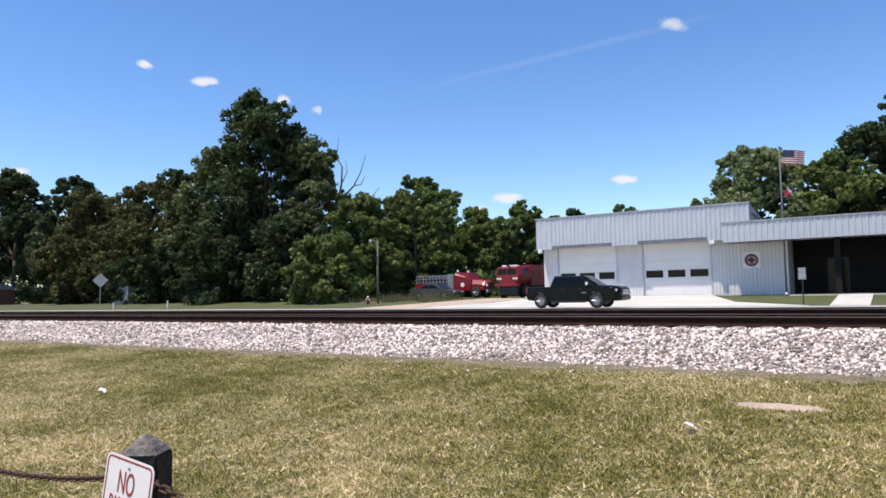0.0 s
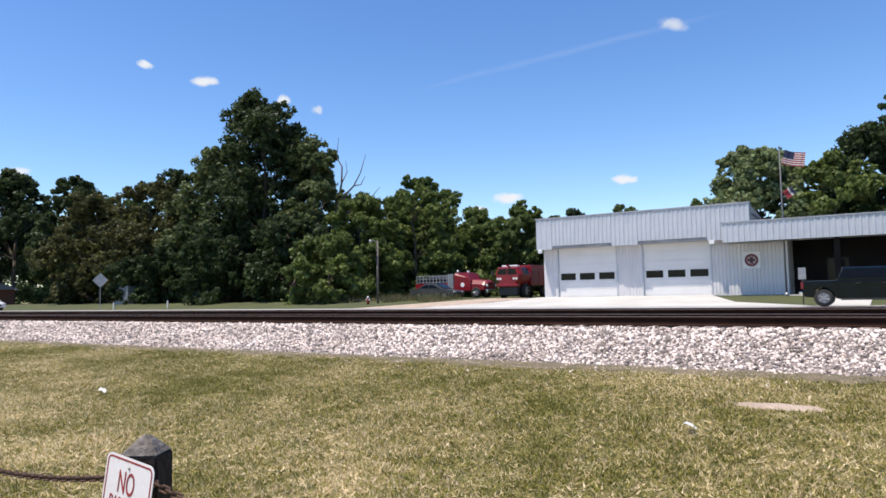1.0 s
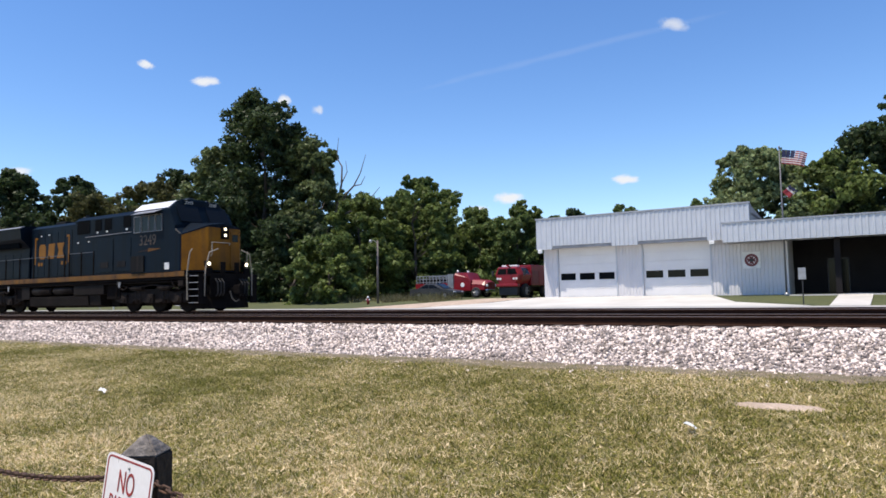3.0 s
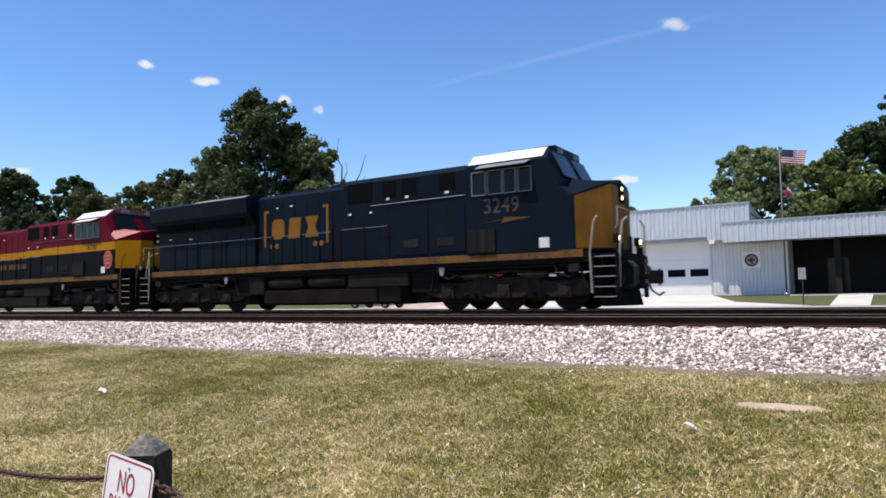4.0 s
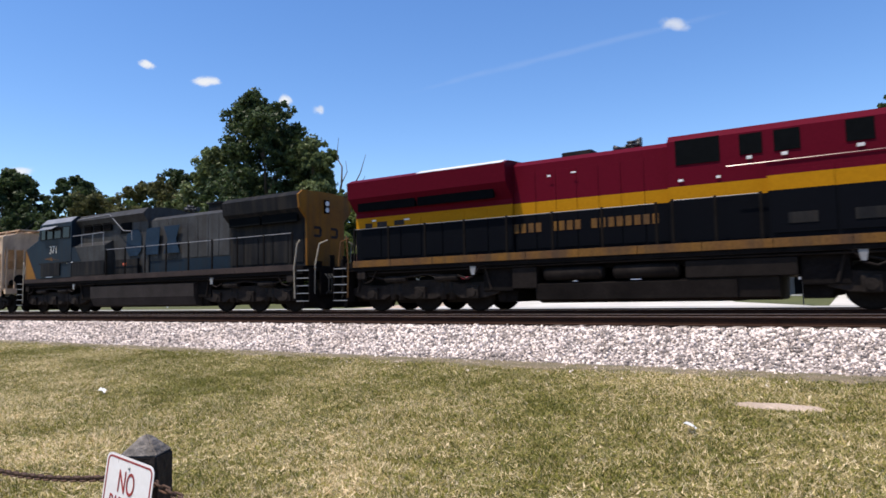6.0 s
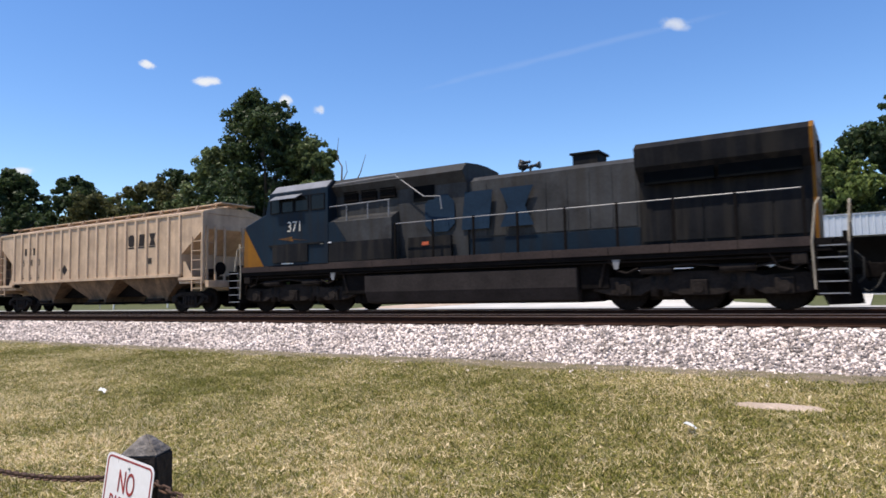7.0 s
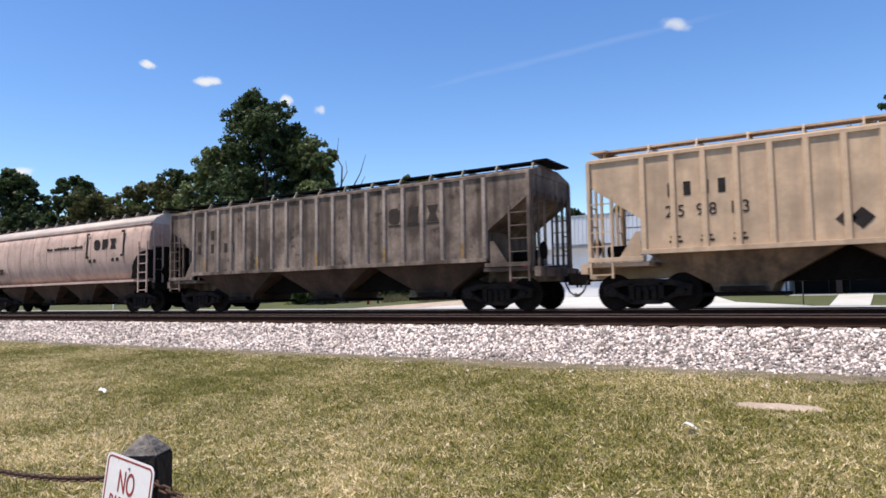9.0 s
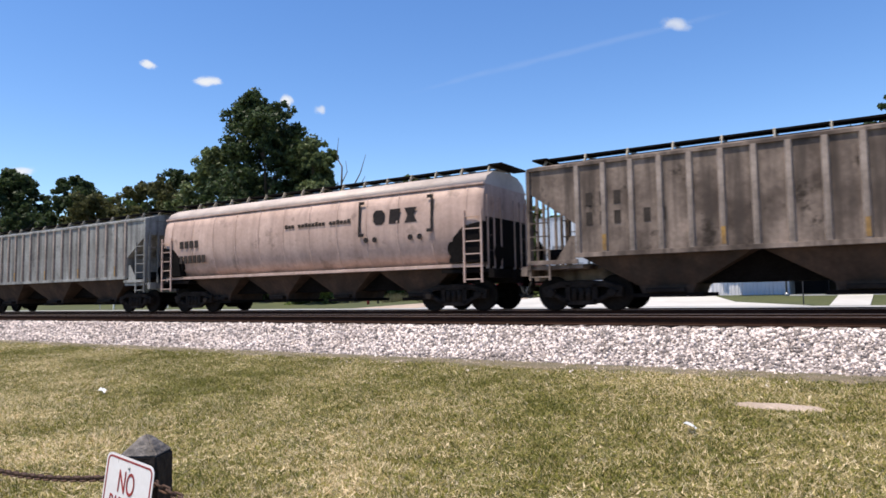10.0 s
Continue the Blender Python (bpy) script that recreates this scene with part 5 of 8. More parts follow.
        part("handrail", bm, "trim_and_glare", lo)
    for x0, x1 in ((2.42, 3.05), (3.2, 3.85), (4.0, 4.6)):
        for k in range(5):
            panels(lo, "louvre", [(x0, x1, 3.68 + 0.075 * k, 3.73 + 0.075 * k)], 1.06 + 0.03, "under", "", 0.05)
        panels(lo, "louvre_backing", [(x0, x1, 3.66, 4.05)], 1.06, "grille", "", 0.03)
    panels(lo, "grille", [(0.95, 1.75, 3.45, 4.0)], 1.06, "grille", "black mesh air intake")
    # engine hood and radiator
    part("hood", hood(bmesh.new(), -5.4, -0.2, [(0.92, 1.6), (0.94, 3.9), (0.7, 4.05), (0.25, 4.1)]), "loco_grey", lo, "weathered grey engine hood")
    panels(lo, "hood_door", [(-5.3 + 0.64 * i, -5.3 + 0.64 * i + 0.6, 2.2, 3.8) for i in range(8)], 0.935, "loco_grey")
    panels(lo, "hood_band", [(-5.38, -0.25, 1.62, 2.15)], 0.935, "cab_blue", "", 0.012)
    part("hood", hood(bmesh.new(), -9.4, -5.4, [(0.98, 1.6), (1.0, 3.3), (1.36, 3.65), (1.42, 4.12), (1.2, 4.29), (0.3, 4.33)]), "loco_soot", lo, "sooty flared radiator hood")
    panels(lo, "hood_door", [(-9.3 + 0.78 * i, -9.3 + 0.78 * i + 0.72, 1.75, 2.85) for i in range(5)], 0.995, "loco_soot")
    panels(lo, "radiator_screen", [(-9.2, -7.4, 3.2, 3.55), (-7.3, -5.6, 3.2, 3.55)], 1.13, "grille", "dark radiator intake screen", 0.1)
    bm = bmesh.new()
    hood(bm, -9.46, -9.38, [(0.99, 1.62), (1.01, 3.3), (1.37, 3.65), (1.43, 4.12), (1.2, 4.30), (0.3, 4.34)])
    part("rear_wall", bm, "yellow", lo, "dirty yellow rear end wall")
    for s in (-1, 1):
        part("rear_emblem", slab(bmesh.new(), [(0.2, -0.2), (-0.12, -0.2), (-0.2, -0.12), (-0.2, 0.12), (-0.12, 0.2), (0.2, 0.2), (0.2, 0.1), (-0.08, 0.1), (-0.08, -0.1), (0.2, -0.1)], -0.004, 0.004), "car_mark", lo, "", pose(-9.47, s * 0.45, 2.85, 0, 0, 90))
    rl = part("rear_lamp", box(bmesh.new(), -9.52, -9.46, -0.12, 0.12, 3.55, 4.05, 0.02), "under", lo)
    bm = bmesh.new()
    for z in (3.68, 3.92):
        rod(bm, (-9.52, 0, z), (-9.535, 0, z), 0.09, 0.09, 14)
    part("lens", bm, "lens", rl)
    bm = bmesh.new()
    box(bm, -4.1, -3.35, -0.4, 0.4, 4.05, 4.42, 0.03)
    box(bm, -4.16, -3.29, -0.46, 0.46, 4.40, 4.46, 0.01)
    part("exhaust_stack", bm, "loco_soot", lo, "sooty exhaust stack")
    bm = bmesh.new()
    rod(bm, (-1.85, 0, 4.1), (-1.85, 0, 4.34), 0.04, 0.04, 6)
    horn = part("air_horn", bm, "black", lo, "black multi-trumpet air horn")
    for dx, dy, dz in ((0.32, -0.16, 0), (0.26, 0.16, 0), (0.3, 0.0, 0.13), (-0.28, 0.0, 0)):
        bm = bmesh.new()
        rod(bm, (-1.85, dy, 4.34 + dz), (-1.85 + dx * 0.6, dy, 4.34 + dz), 0.045, 0.045, 8)
        rod(bm, (-1.85 + dx * 0.6, dy, 4.34 + dz), (-1.85 + dx * 1.1, dy, 4.34 + dz), 0.045, 0.12, 8)
        part("trumpet", bm, "black", horn)
    bm = bmesh.new()
    for x in (5.4, 6.6, 7.2):
        rod(bm, (x, 0.2, 4.5), (x, 0.2, 4.7), 0.012, 0.012, 5)
    box(bm, 5.2, 5.6, -0.1, 0.1, 4.51, 4.6)
    pieces("antenna", bm, "black", lo)
    brand_shapes(lo, -0.55, 3.0, 1.15, "mark_blue", 1.07, 1, 1.32, False, 1.12)
    side_text(lo, "371", 6.55, 1.504, 2.95, 0.52, "number", 0.95)
    for s in (-1, 1):
        part("stripe", slab(bmesh.new(), [(5.9, 2.44), (6.65, 2.52), (6.6, 2.44), (7.35, 2.56), (6.65, 2.62), (6.7, 2.55)], s * 1.504 - 0.004, s * 1.504 + 0.004), "sill", lo, "jagged worn yellow stripe")
    panels(lo, "cab_ledge", [(5.2, 7.8, 2.30, 2.36)], 1.5, "loco_soot", "", 0.05)
    panels(lo, "battery_box", [(5.9, 7.6, 1.72, 2.3)], 1.5, "loco_soot", "", 0.05)
    panels(lo, "notice", [(5.2, 5.35, 2.28, 2.33), (4.85, 4.98, 2.29, 2.33), (6.6, 7.2, 1.66, 1.7)], 1.5, "placard", "", 0.008)
    panels(lo, "red_box", [(1.1, 1.35, 2.02, 2.14)], 1.2, M["orange_badge"], "small faded red plate", 0.02)
    panels(lo, "side_box", [(0.3, 1.9, 1.64, 2.3)], 1.1, "loco_soot", "grey equipment box", 0.1)
    side_handrail(lo, -9.2, 2.2, 2.75, 9)
    end_gear(lo, 1, 10.4, "grab")
    end_gear(lo, -1, 10.4, "grab")
    return lo


M["pale_red"] = material("pale_red_paint", (0.36, 0.075, 0.085), 0.55, scale=1.5, grain=14, grain_amount=0.1, bump=0.02)
TRAIN = []
TRAIN.append((gevo("locomotive", pose(0, 0, 0), "dark blue diesel locomotive with yellow nose and sill stripe", "blue"), -79.1, 0))
TRAIN.append((gevo("locomotive", pose(0, 0, 0), "red, gold and black diesel locomotive, second in the train", "belle"), -100.27, 0))
TRAIN.append((old_loco("locomotive", pose(0, 0, 0), "weathered grey and blue diesel locomotive running backwards"), -121.6, 180))

# ---- train: covered hoppers ----
M["old_reflector"] = material("dirty_yellow_reflector", (0.34, 0.19, 0.04), 0.6, scale=4, color2=(0.16, 0.09, 0.035), mix=0.7, grain=14, grain_amount=0.25, bump=0)

def car_ends(car, hb, mat, full_ladder):
    for s in (-1, 1):
        def bx(bm, a, b, *r):
            return box(bm, min(s * a, s * b), max(s * a, s * b), *r)
        bm = bmesh.new()
        bx(bm, hb - 2.6, hb + 0.42, -0.3, 0.3, 0.82, 1.2, 0.02)
        bx(bm, hb - 1.5, hb + 0.25, -1.45, 1.45, 1.12, 1.22)
        bx(bm, hb + 0.1, hb + 0.3, -1.45, 1.45, 0.95, 1.2, 0.01)
        part("end_sill", bm, "under" if mat == "cream_car" else mat, car)
        for y in ((-1.61, 1.61) if mat == "cream_car" else (-1.53, 1.53)):
            lad = bmesh.new()
            for a in (hb - 0.62, hb - 0.04):
                bx(lad, a, a + 0.05, y - 0.025, y + 0.025, 0.82, 2.95)
            for k in range(6):
                z = 0.9 + 0.37 * k
                bx(lad, hb - 0.6, hb, y - 0.015, y + 0.015, z, z + 0.03)
            part("ladder", lad, mat, car)
        end = bmesh.new()
        for y in (-1.3, -0.9, -0.45, 0.45, 0.9, 1.3):
            bx(end, hb - 0.02, hb + 0.05, y - 0.035, y + 0.035, 1.15, 3.4)
        for z in (1.75, 2.2, 2.7):
            bx(end, hb + 0.0, hb + 0.03, -1.3, -0.9, z, z + 0.03)
            bx(end, hb + 0.0, hb + 0.03, 0.9, 1.3, z, z + 0.03)
        pieces("end_post", end, mat, car)
        bm = bmesh.new()
        rod(bm, (s * (hb - 0.5), 0.5, 1.35), (s * (hb - 0.5), 0.5, 1.35 + 0.001), 0.3, 0.3, 14)
        rod(bm, (s * (hb - 0.9), -0.6, 1.55), (s * (hb - 0.2), -0.6, 1.55), 0.16, 0.16, 12)
        rod(bm, (s * (hb + 0.06), -0.7, 1.7), (s * (hb + 0.09), -0.7, 1.7), 0.26, 0.26, 16)
        pieces("brake_gear", bm, "under", car)
        coupler(car, s * (hb + 0.62), s)
    car_truck(car, hb - 1.3)
    car_truck(car, -(hb - 1.3))


def roof_walk(car, hb, z, mat, posts):
    bm = bmesh.new()
    box(bm, -hb - 0.1, hb + 0.1, -0.62, -0.2, z, z + 0.05)
    box(bm, -hb - 0.1, hb + 0.1, 0.2, 0.62, z, z + 0.05)
    box(bm, -hb + 0.4, hb - 0.4, -0.26, 0.26, z - 0.22, z - 0.08, 0.02)
    for s in (-1, 1):
        box(bm, s * hb - 0.15, s * hb + 0.3, -0.85, 0.85, z - 0.02, z + 0.03)
    wk = part("running_board", bm, mat, car, "roof running board")
    me = None
    for i in range(posts):
        x = -hb + 0.2 + (2 * hb - 0.4) * i / (posts - 1)
        if me is None:
            ob = part("walk_bracket", loft(bmesh.new(), [[(a, -0.66, 0.1), (a, 0.66, 0.1), (a, 0.95, -0.4), (a, 0.85, -0.4), (a, 0.6, 0.0), (a, -0.6, 0.0), (a, -0.85, -0.4), (a, -0.95, -0.4)] for a in (-0.016, 0.016)]), "grab" if mat == "under" else mat, wk)
            me = ob.data
            ob.matrix_basis = pose(x, 0, z - 0.04)
        else:
            shared("walk_bracket", me, wk, pose(x, 0, z - 0.04))


def bays(car, mat, hb, n, zt, halfw):
    part("centre_sill", box(bmesh.new(), -hb + 2.3, hb - 2.3, -0.55, 0.55, 0.66, zt, 0.02), "under", car)
    ln = (2 * (hb - 1.35)) / n
    for i in range(n):
        xc = -(hb - 1.35) + ln * (i + 0.5)
        bm = bmesh.new()
        loft(bm, [[(xc - ln * 0.49, -halfw, zt), (xc + ln * 0.49, -halfw, zt), (xc + ln * 0.49, halfw, zt), (xc - ln * 0.49, halfw, zt)],
                  [(xc - ln * 0.16, -halfw * 0.72, 0.62), (xc + ln * 0.16, -halfw * 0.72, 0.62), (xc + ln * 0.16, halfw * 0.72, 0.62), (xc - ln * 0.16, halfw * 0.72, 0.62)],
                  [(xc - ln * 0.14, -halfw * 0.7, 0.4), (xc + ln * 0.14, -halfw * 0.7, 0.4), (xc + ln * 0.14, halfw * 0.7, 0.4), (xc - ln * 0.14, halfw * 0.7, 0.4)]])
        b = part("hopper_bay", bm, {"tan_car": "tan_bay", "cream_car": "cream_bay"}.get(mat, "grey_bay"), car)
        for y in (-1, 1):
            gate = box(bmesh.new(), xc - ln * 0.11, xc + ln * 0.11, min(y * halfw * 0.7, y * halfw * 0.86), max(y * halfw * 0.7, y * halfw * 0.86), 0.44, 0.56, 0.02)
            part("gate_capstan", gate, "truck_frame", b)
        part("outlet_gate", box(bmesh.new(), xc - ln * 0.2, xc + ln * 0.2, -halfw * 0.8, halfw * 0.8, 0.32, 0.42, 0.01), "under", b)


def ribbed_hopper(m, label, mat, hb, ribs, walk_mat):
    car = thing("covered_hopper", m, label, "freight wagon", "hopper wagons of the train")
    w = 1.46
    outline = [(-hb, 3.88), (-hb, 3.25), (-hb + 1.35, 2.3), (-hb + 1.35, 1.45), (hb - 1.35, 1.45), (hb - 1.35, 2.3), (hb, 3.25), (hb, 3.88)]
    bm = bmesh.new()
    slab(bm, outline, -w, w)
    part("body", bm, mat, car)
    bm = loft(bmesh.new(), [[(x, -w - 0.05, 3.86), (x, -w - 0.05, 3.94), (x, -0.6, 4.16), (x, 0.6, 4.16), (x, w + 0.05, 3.94), (x, w + 0.05, 3.86)] for x in (-hb - 0.03, hb + 0.03)])
    part("roof", bm, mat, car)
    bm = bmesh.new()
    for s in (-1, 1):
        ya, yb = sorted((s * w, s * (w + 0.1)))
        box(bm, -hb + 1.35, hb - 1.35, ya, yb, 1.40, 1.52, 0.01)
        for e in (-1, 1):
            box(bm, min(e * (hb - 1.4), e * (hb + 0.05)), max(e * (hb - 1.4), e * (hb + 0.05)), ya, yb, 1.24, 1.36, 0.01)
    pieces("side_sill", bm, mat, car)
    me = None
    for s in (-1, 1):
        for i in range(ribs):
            x = -(hb - 1.42) + 2 * (hb - 1.42) * i / (ribs - 1)
            mm = pose(x, s * w, 1.5, 0, 0, 0 if s < 0 else 180)
            if me is None:
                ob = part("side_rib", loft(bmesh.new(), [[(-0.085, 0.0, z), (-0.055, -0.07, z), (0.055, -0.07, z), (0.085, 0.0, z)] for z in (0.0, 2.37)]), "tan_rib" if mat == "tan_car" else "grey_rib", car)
                me = ob.data
                ob.matrix_basis = mm
            else:
                shared("side_rib", me, car, mm)
        for e in (-1, 1):
            bm = bmesh.new()
            box(bm, e * hb - 0.05, e * hb + 0.05, min(s * (w - 0.04), s * (w + 0.08)), max(s * (w - 0.04), s * (w + 0.08)), 1.2, 3.88, 0.01)
            part("corner_post", bm, mat, car)
    if mat != "tan_car":
        for s in (-1, 1):
            for i in range(1, ribs - 1, 4):
                x = -(hb - 1.42) + 2 * (hb - 1.42) * i / (ribs - 1)
                ya, yb = sorted((s * (w + 0.07), s * (w + 0.076)))
                part("reflector", box(bmesh.new(), x - 0.05, x + 0.05, ya, yb, 1.56, 1.98), "old_reflector", car, "dirty yellow reflective strip")
    for s in (-1, 1):
        for e in (-1, 1):
            part("slope_brace", slab(bmesh.new(), [(e * (hb - 1.3), 1.36), (e * (hb - 1.3), 2.0), (e * (hb - 1.18), 2.0), (e * (hb - 0.75), 1.36)], s * 1.40 - 0.01, s * 1.40 + 0.01), mat, car)
    bays(car, mat, hb, 3, 1.45, 1.36)
    car_ends(car, hb, mat, True)
    roof_walk(car, hb, 4.30, walk_mat, 14)
    return car


def smooth_hopper(m, label):
    mat, hb = "cream_car", 7.45
    car = thing("covered_hopper", m, label, "freight wagon", "hopper wagons of the train")
    sec = [(1.16, 1.36), (1.42, 1.75), (1.54, 2.3), (1.56, 2.8), (1.5, 3.35), (1.38, 3.72)]
    top = [(1.38, 3.72), (1.18, 3.98), (0.8, 4.16), (0.3, 4.22)]
    pts = sec + [(-y, z) for y, z in sec[::-1]]
    bm = bmesh.new()
    loft(bm, [[(x, y * k, z) for y, z in pts] for x, k in ((-hb, 0.97), (-hb + 0.25, 1.0), (hb - 0.25, 1.0), (hb, 0.97))], True, True)
    part("body", bm, mat, car)
    pts = top + [(-y, z) for y, z in top[::-1]]
    bm = loft(bmesh.new(), [[(x, y * 1.012, z + 0.004) for y, z in pts] for x in (-hb, hb)], True, True)
    part("roof", bm, "cream_roof", car, "cream roof painted paler for the sunlight on it")
    bm = bmesh.new()
    for s in (-1, 1):
        ya, yb = sorted((s * 1.2, s * 1.46))
        box(bm, -hb + 0.1, hb - 0.1, ya, yb, 1.28, 1.38, 0.01)
        ya, yb = sorted((s * 1.36, s * 1.44))
        box(bm, -hb, hb, ya, yb, 3.70, 3.76, 0.01)
    pieces("side_sill", bm, mat, car)
    me = None
    for s in (-1, 1):
        for i in range(12):
            x = -6.9 + 13.8 * i / 11
            mm = pose(x, 0, 0, 0, 0, 0 if s < 0 else 180)
            if me is None:
                bm = loft(bmesh.new(), [[(-0.022, -y - 0.012, z), (0.022, -y - 0.012, z), (0.018, -y + 0.02, z), (-0.018, -y + 0.02, z)] for y, z in sec])
                ob = part("weld_seam", bm, mat, car)
                me = ob.data
                ob.matrix_basis = mm
            else:
                shared("weld_seam", me, car, mm)
    bays(car, mat, hb + 0.2, 4, 1.36, 1.15)
    for s in (-1, 1):
        for y in (-1, 1):
            # dark panel stands for the shade inside the open wagon corner
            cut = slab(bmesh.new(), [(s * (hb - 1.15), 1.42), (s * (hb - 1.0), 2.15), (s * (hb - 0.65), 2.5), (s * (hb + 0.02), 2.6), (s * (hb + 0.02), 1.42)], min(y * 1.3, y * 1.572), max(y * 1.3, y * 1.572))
            part("end_opening", cut, "under", car, "dark panel standing for the shaded open corner at the wagon end")
        # dark sheet over the end wall paints its shade
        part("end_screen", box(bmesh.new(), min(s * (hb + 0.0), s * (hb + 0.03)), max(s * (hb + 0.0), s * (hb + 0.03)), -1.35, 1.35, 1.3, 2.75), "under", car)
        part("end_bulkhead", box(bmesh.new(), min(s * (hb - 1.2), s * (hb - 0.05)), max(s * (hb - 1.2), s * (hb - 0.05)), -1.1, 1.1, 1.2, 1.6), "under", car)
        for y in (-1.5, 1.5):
            # dark disc stands for the shade inside a round hole
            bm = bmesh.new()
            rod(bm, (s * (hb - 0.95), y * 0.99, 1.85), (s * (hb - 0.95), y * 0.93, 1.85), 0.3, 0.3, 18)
            part("access_hole", bm, "under", car, "dark disc standing for the shaded round opening in the end panel")
    car_ends(car, hb, mat, True)
    roof_walk(car, hb, 4.36, "under", 16)
    for s in (-1, 1):
        q = s * 1.575
        for xa, d in ((2.85, 1), (5.75, -1)):
            part("emblem_bracket", slab(bmesh.new(), [(0, -0.55), (0.22 * d, -0.55), (0.22 * d, -0.45), (0.08 * d, -0.45), (0.08 * d, 0.5), (0.22 * d, 0.5), (0.22 * d, 0.6), (0, 0.6)], -0.01, 0.01), "car_mark", car, "", pose(xa, q, 2.95, 3 * s))
        for a in (3.15, 3.5, 4.9, 5.25):
            part("emblem_dot", slab(bmesh.new(), [(0.09 * math.cos(k * math.pi / 6), 0.09 * math.sin(k * math.pi / 6)) for k in range(12)], -0.01, 0.01), "car_mark", car, "", pose(a, q, 2.28))
        bm = bmesh.new()
        for k in range(19):
            if k not in (3, 12):
                box(bm, 0.16 * k, 0.16 * k + 0.11, -0.012, 0.012, -0.055, 0.055 + 0.03 * (k % 3 == 0))
        tagged(part("lettering_bars", bm, "faded_mark", car, "thin line of faded slogan-sized bars", pose(-0.5, q, 2.95, 2 * s)), kind="stuff")
        bm = bmesh.new()
        for k in range(4):
            box(bm, 0.3 * k, 0.3 * k + 0.2, -0.012, 0.012, 0.3, 0.58)
        for k in range(6):
            box(bm, 0.27 * k, 0.27 * k + 0.18, -0.012, 0.012, -0.3, 0.0)
        tagged(part("lettering_bars", bm, "faded_mark", car, "two rows of letter-sized bars", pose(-6.35, q, 2.2)), kind="stuff")
    brand_shapes(car, 4.3, 2.98, 0.46, "car_mark", 1.565, 1, 0.62, False, 1.2)
    return car


tan = ribbed_hopper(pose(0, 0, 0), "clean tan covered hopper wagon with ribbed sides", "tan_car", 8.05, 19, "tan_car")
brand_shapes(tan, 4.05, 3.02, 0.5, "car_mark", 1.468, 1, 0.737, True, 1.0)
for s in (-1, 1):
    for k, txt in enumerate(("2 5", "9 8", "1 3")):
        lettering(txt, 0.42, "car_mark", tan, pose(-5.86 + 0.737 * k if s < 0 else 5.86 - 0.737 * k, s * 1.468, 2.42, 90, 0, 0 if s < 0 else 180), "number", 0.006, 0.9)
    bm = bmesh.new()
    for k in range(4):
        xx = -6.02 + 0.38 * k + (0.04 if k > 1 else 0)
        box(bm, xx, xx + 0.17, -0.005, 0.005, -0.17, 0.17)
    for k in range(3):
        box(bm, -6.02 + 0.737 * k, -5.7 + 0.737 * k, -0.005, 0.005, -1.32, -1.27)
        box(bm, -6.0 + 0.737 * k, -5.74 + 0.737 * k, -0.005, 0.005, -1.2, -1.16)
    tagged(part("lettering_bars", bm, "car_mark", tan, "letter-sized black bars", pose(0, s * 1.467, 2.98, 0, 0, 0 if s < 0 else 180)), kind="stuff")
    for xx, mm_, rr in ((-2.25, "faded_mark", 0.2), (-1.95, "car_mark", 0.24)):
        part("hazard_diamond", slab(bmesh.new(), [(0, -rr), (rr, 0), (0, rr), (-rr, 0)], -0.005, 0.005), mm_, tan, "", pose(xx, s * 1.468, 1.98))
    part("data_panel", box(bmesh.new(), 4.3, 4.75, -0.005, 0.005, 0, 0.24), "faded_mark", tan, "", pose(0, s * 1.467, 2.0))
TRAIN.append((tan, -141.15, 0))
grey = ribbed_hopper(pose(0, 0, 0), "dirty grey-brown covered hopper wagon streaked with rust", "grey_car", 7.95, 19, "under")
brand_shapes(grey, 4.0, 2.98, 0.5, "faded_mark", 1.468, 1, 0.727, True, 1.0)
for s in (-1, 1):
    bm = bmesh.new()
    for k in range(4):
        box(bm, -6.3 + 0.38 * k, -6.13 + 0.38 * k, -0.005, 0.005, 0.35, 0.69)
    for k in range(6):
        box(bm, -6.3 + 0.38 * k, -6.13 + 0.38 * k, -0.005, 0.005, -0.17, 0.17)
    tagged(part("lettering_bars", bm, "faded_mark", grey, "faded letter-sized bars", pose(0, s * 1.467, 2.42, 0, 0, 0 if s < 0 else 180)), kind="stuff")
TRAIN.append((grey, -158.9, 0))
TRAIN.append((smooth_hopper(pose(0, 0, 0), "smooth-sided pinkish cream covered hopper wagon"), -175.75, 0))
TRAIN.append((ribbed_hopper(pose(0, 0, 0), "dull grey covered hopper wagon with ribbed sides", "grey_car2", 7.95, 19, "under"), -192.45, 0))
for car, s0, turn in TRAIN:
    car.matrix_basis = pose(s0, FAR_Y, RAIL_Z[FAR_Y] + 0.003, 0, 0, turn)

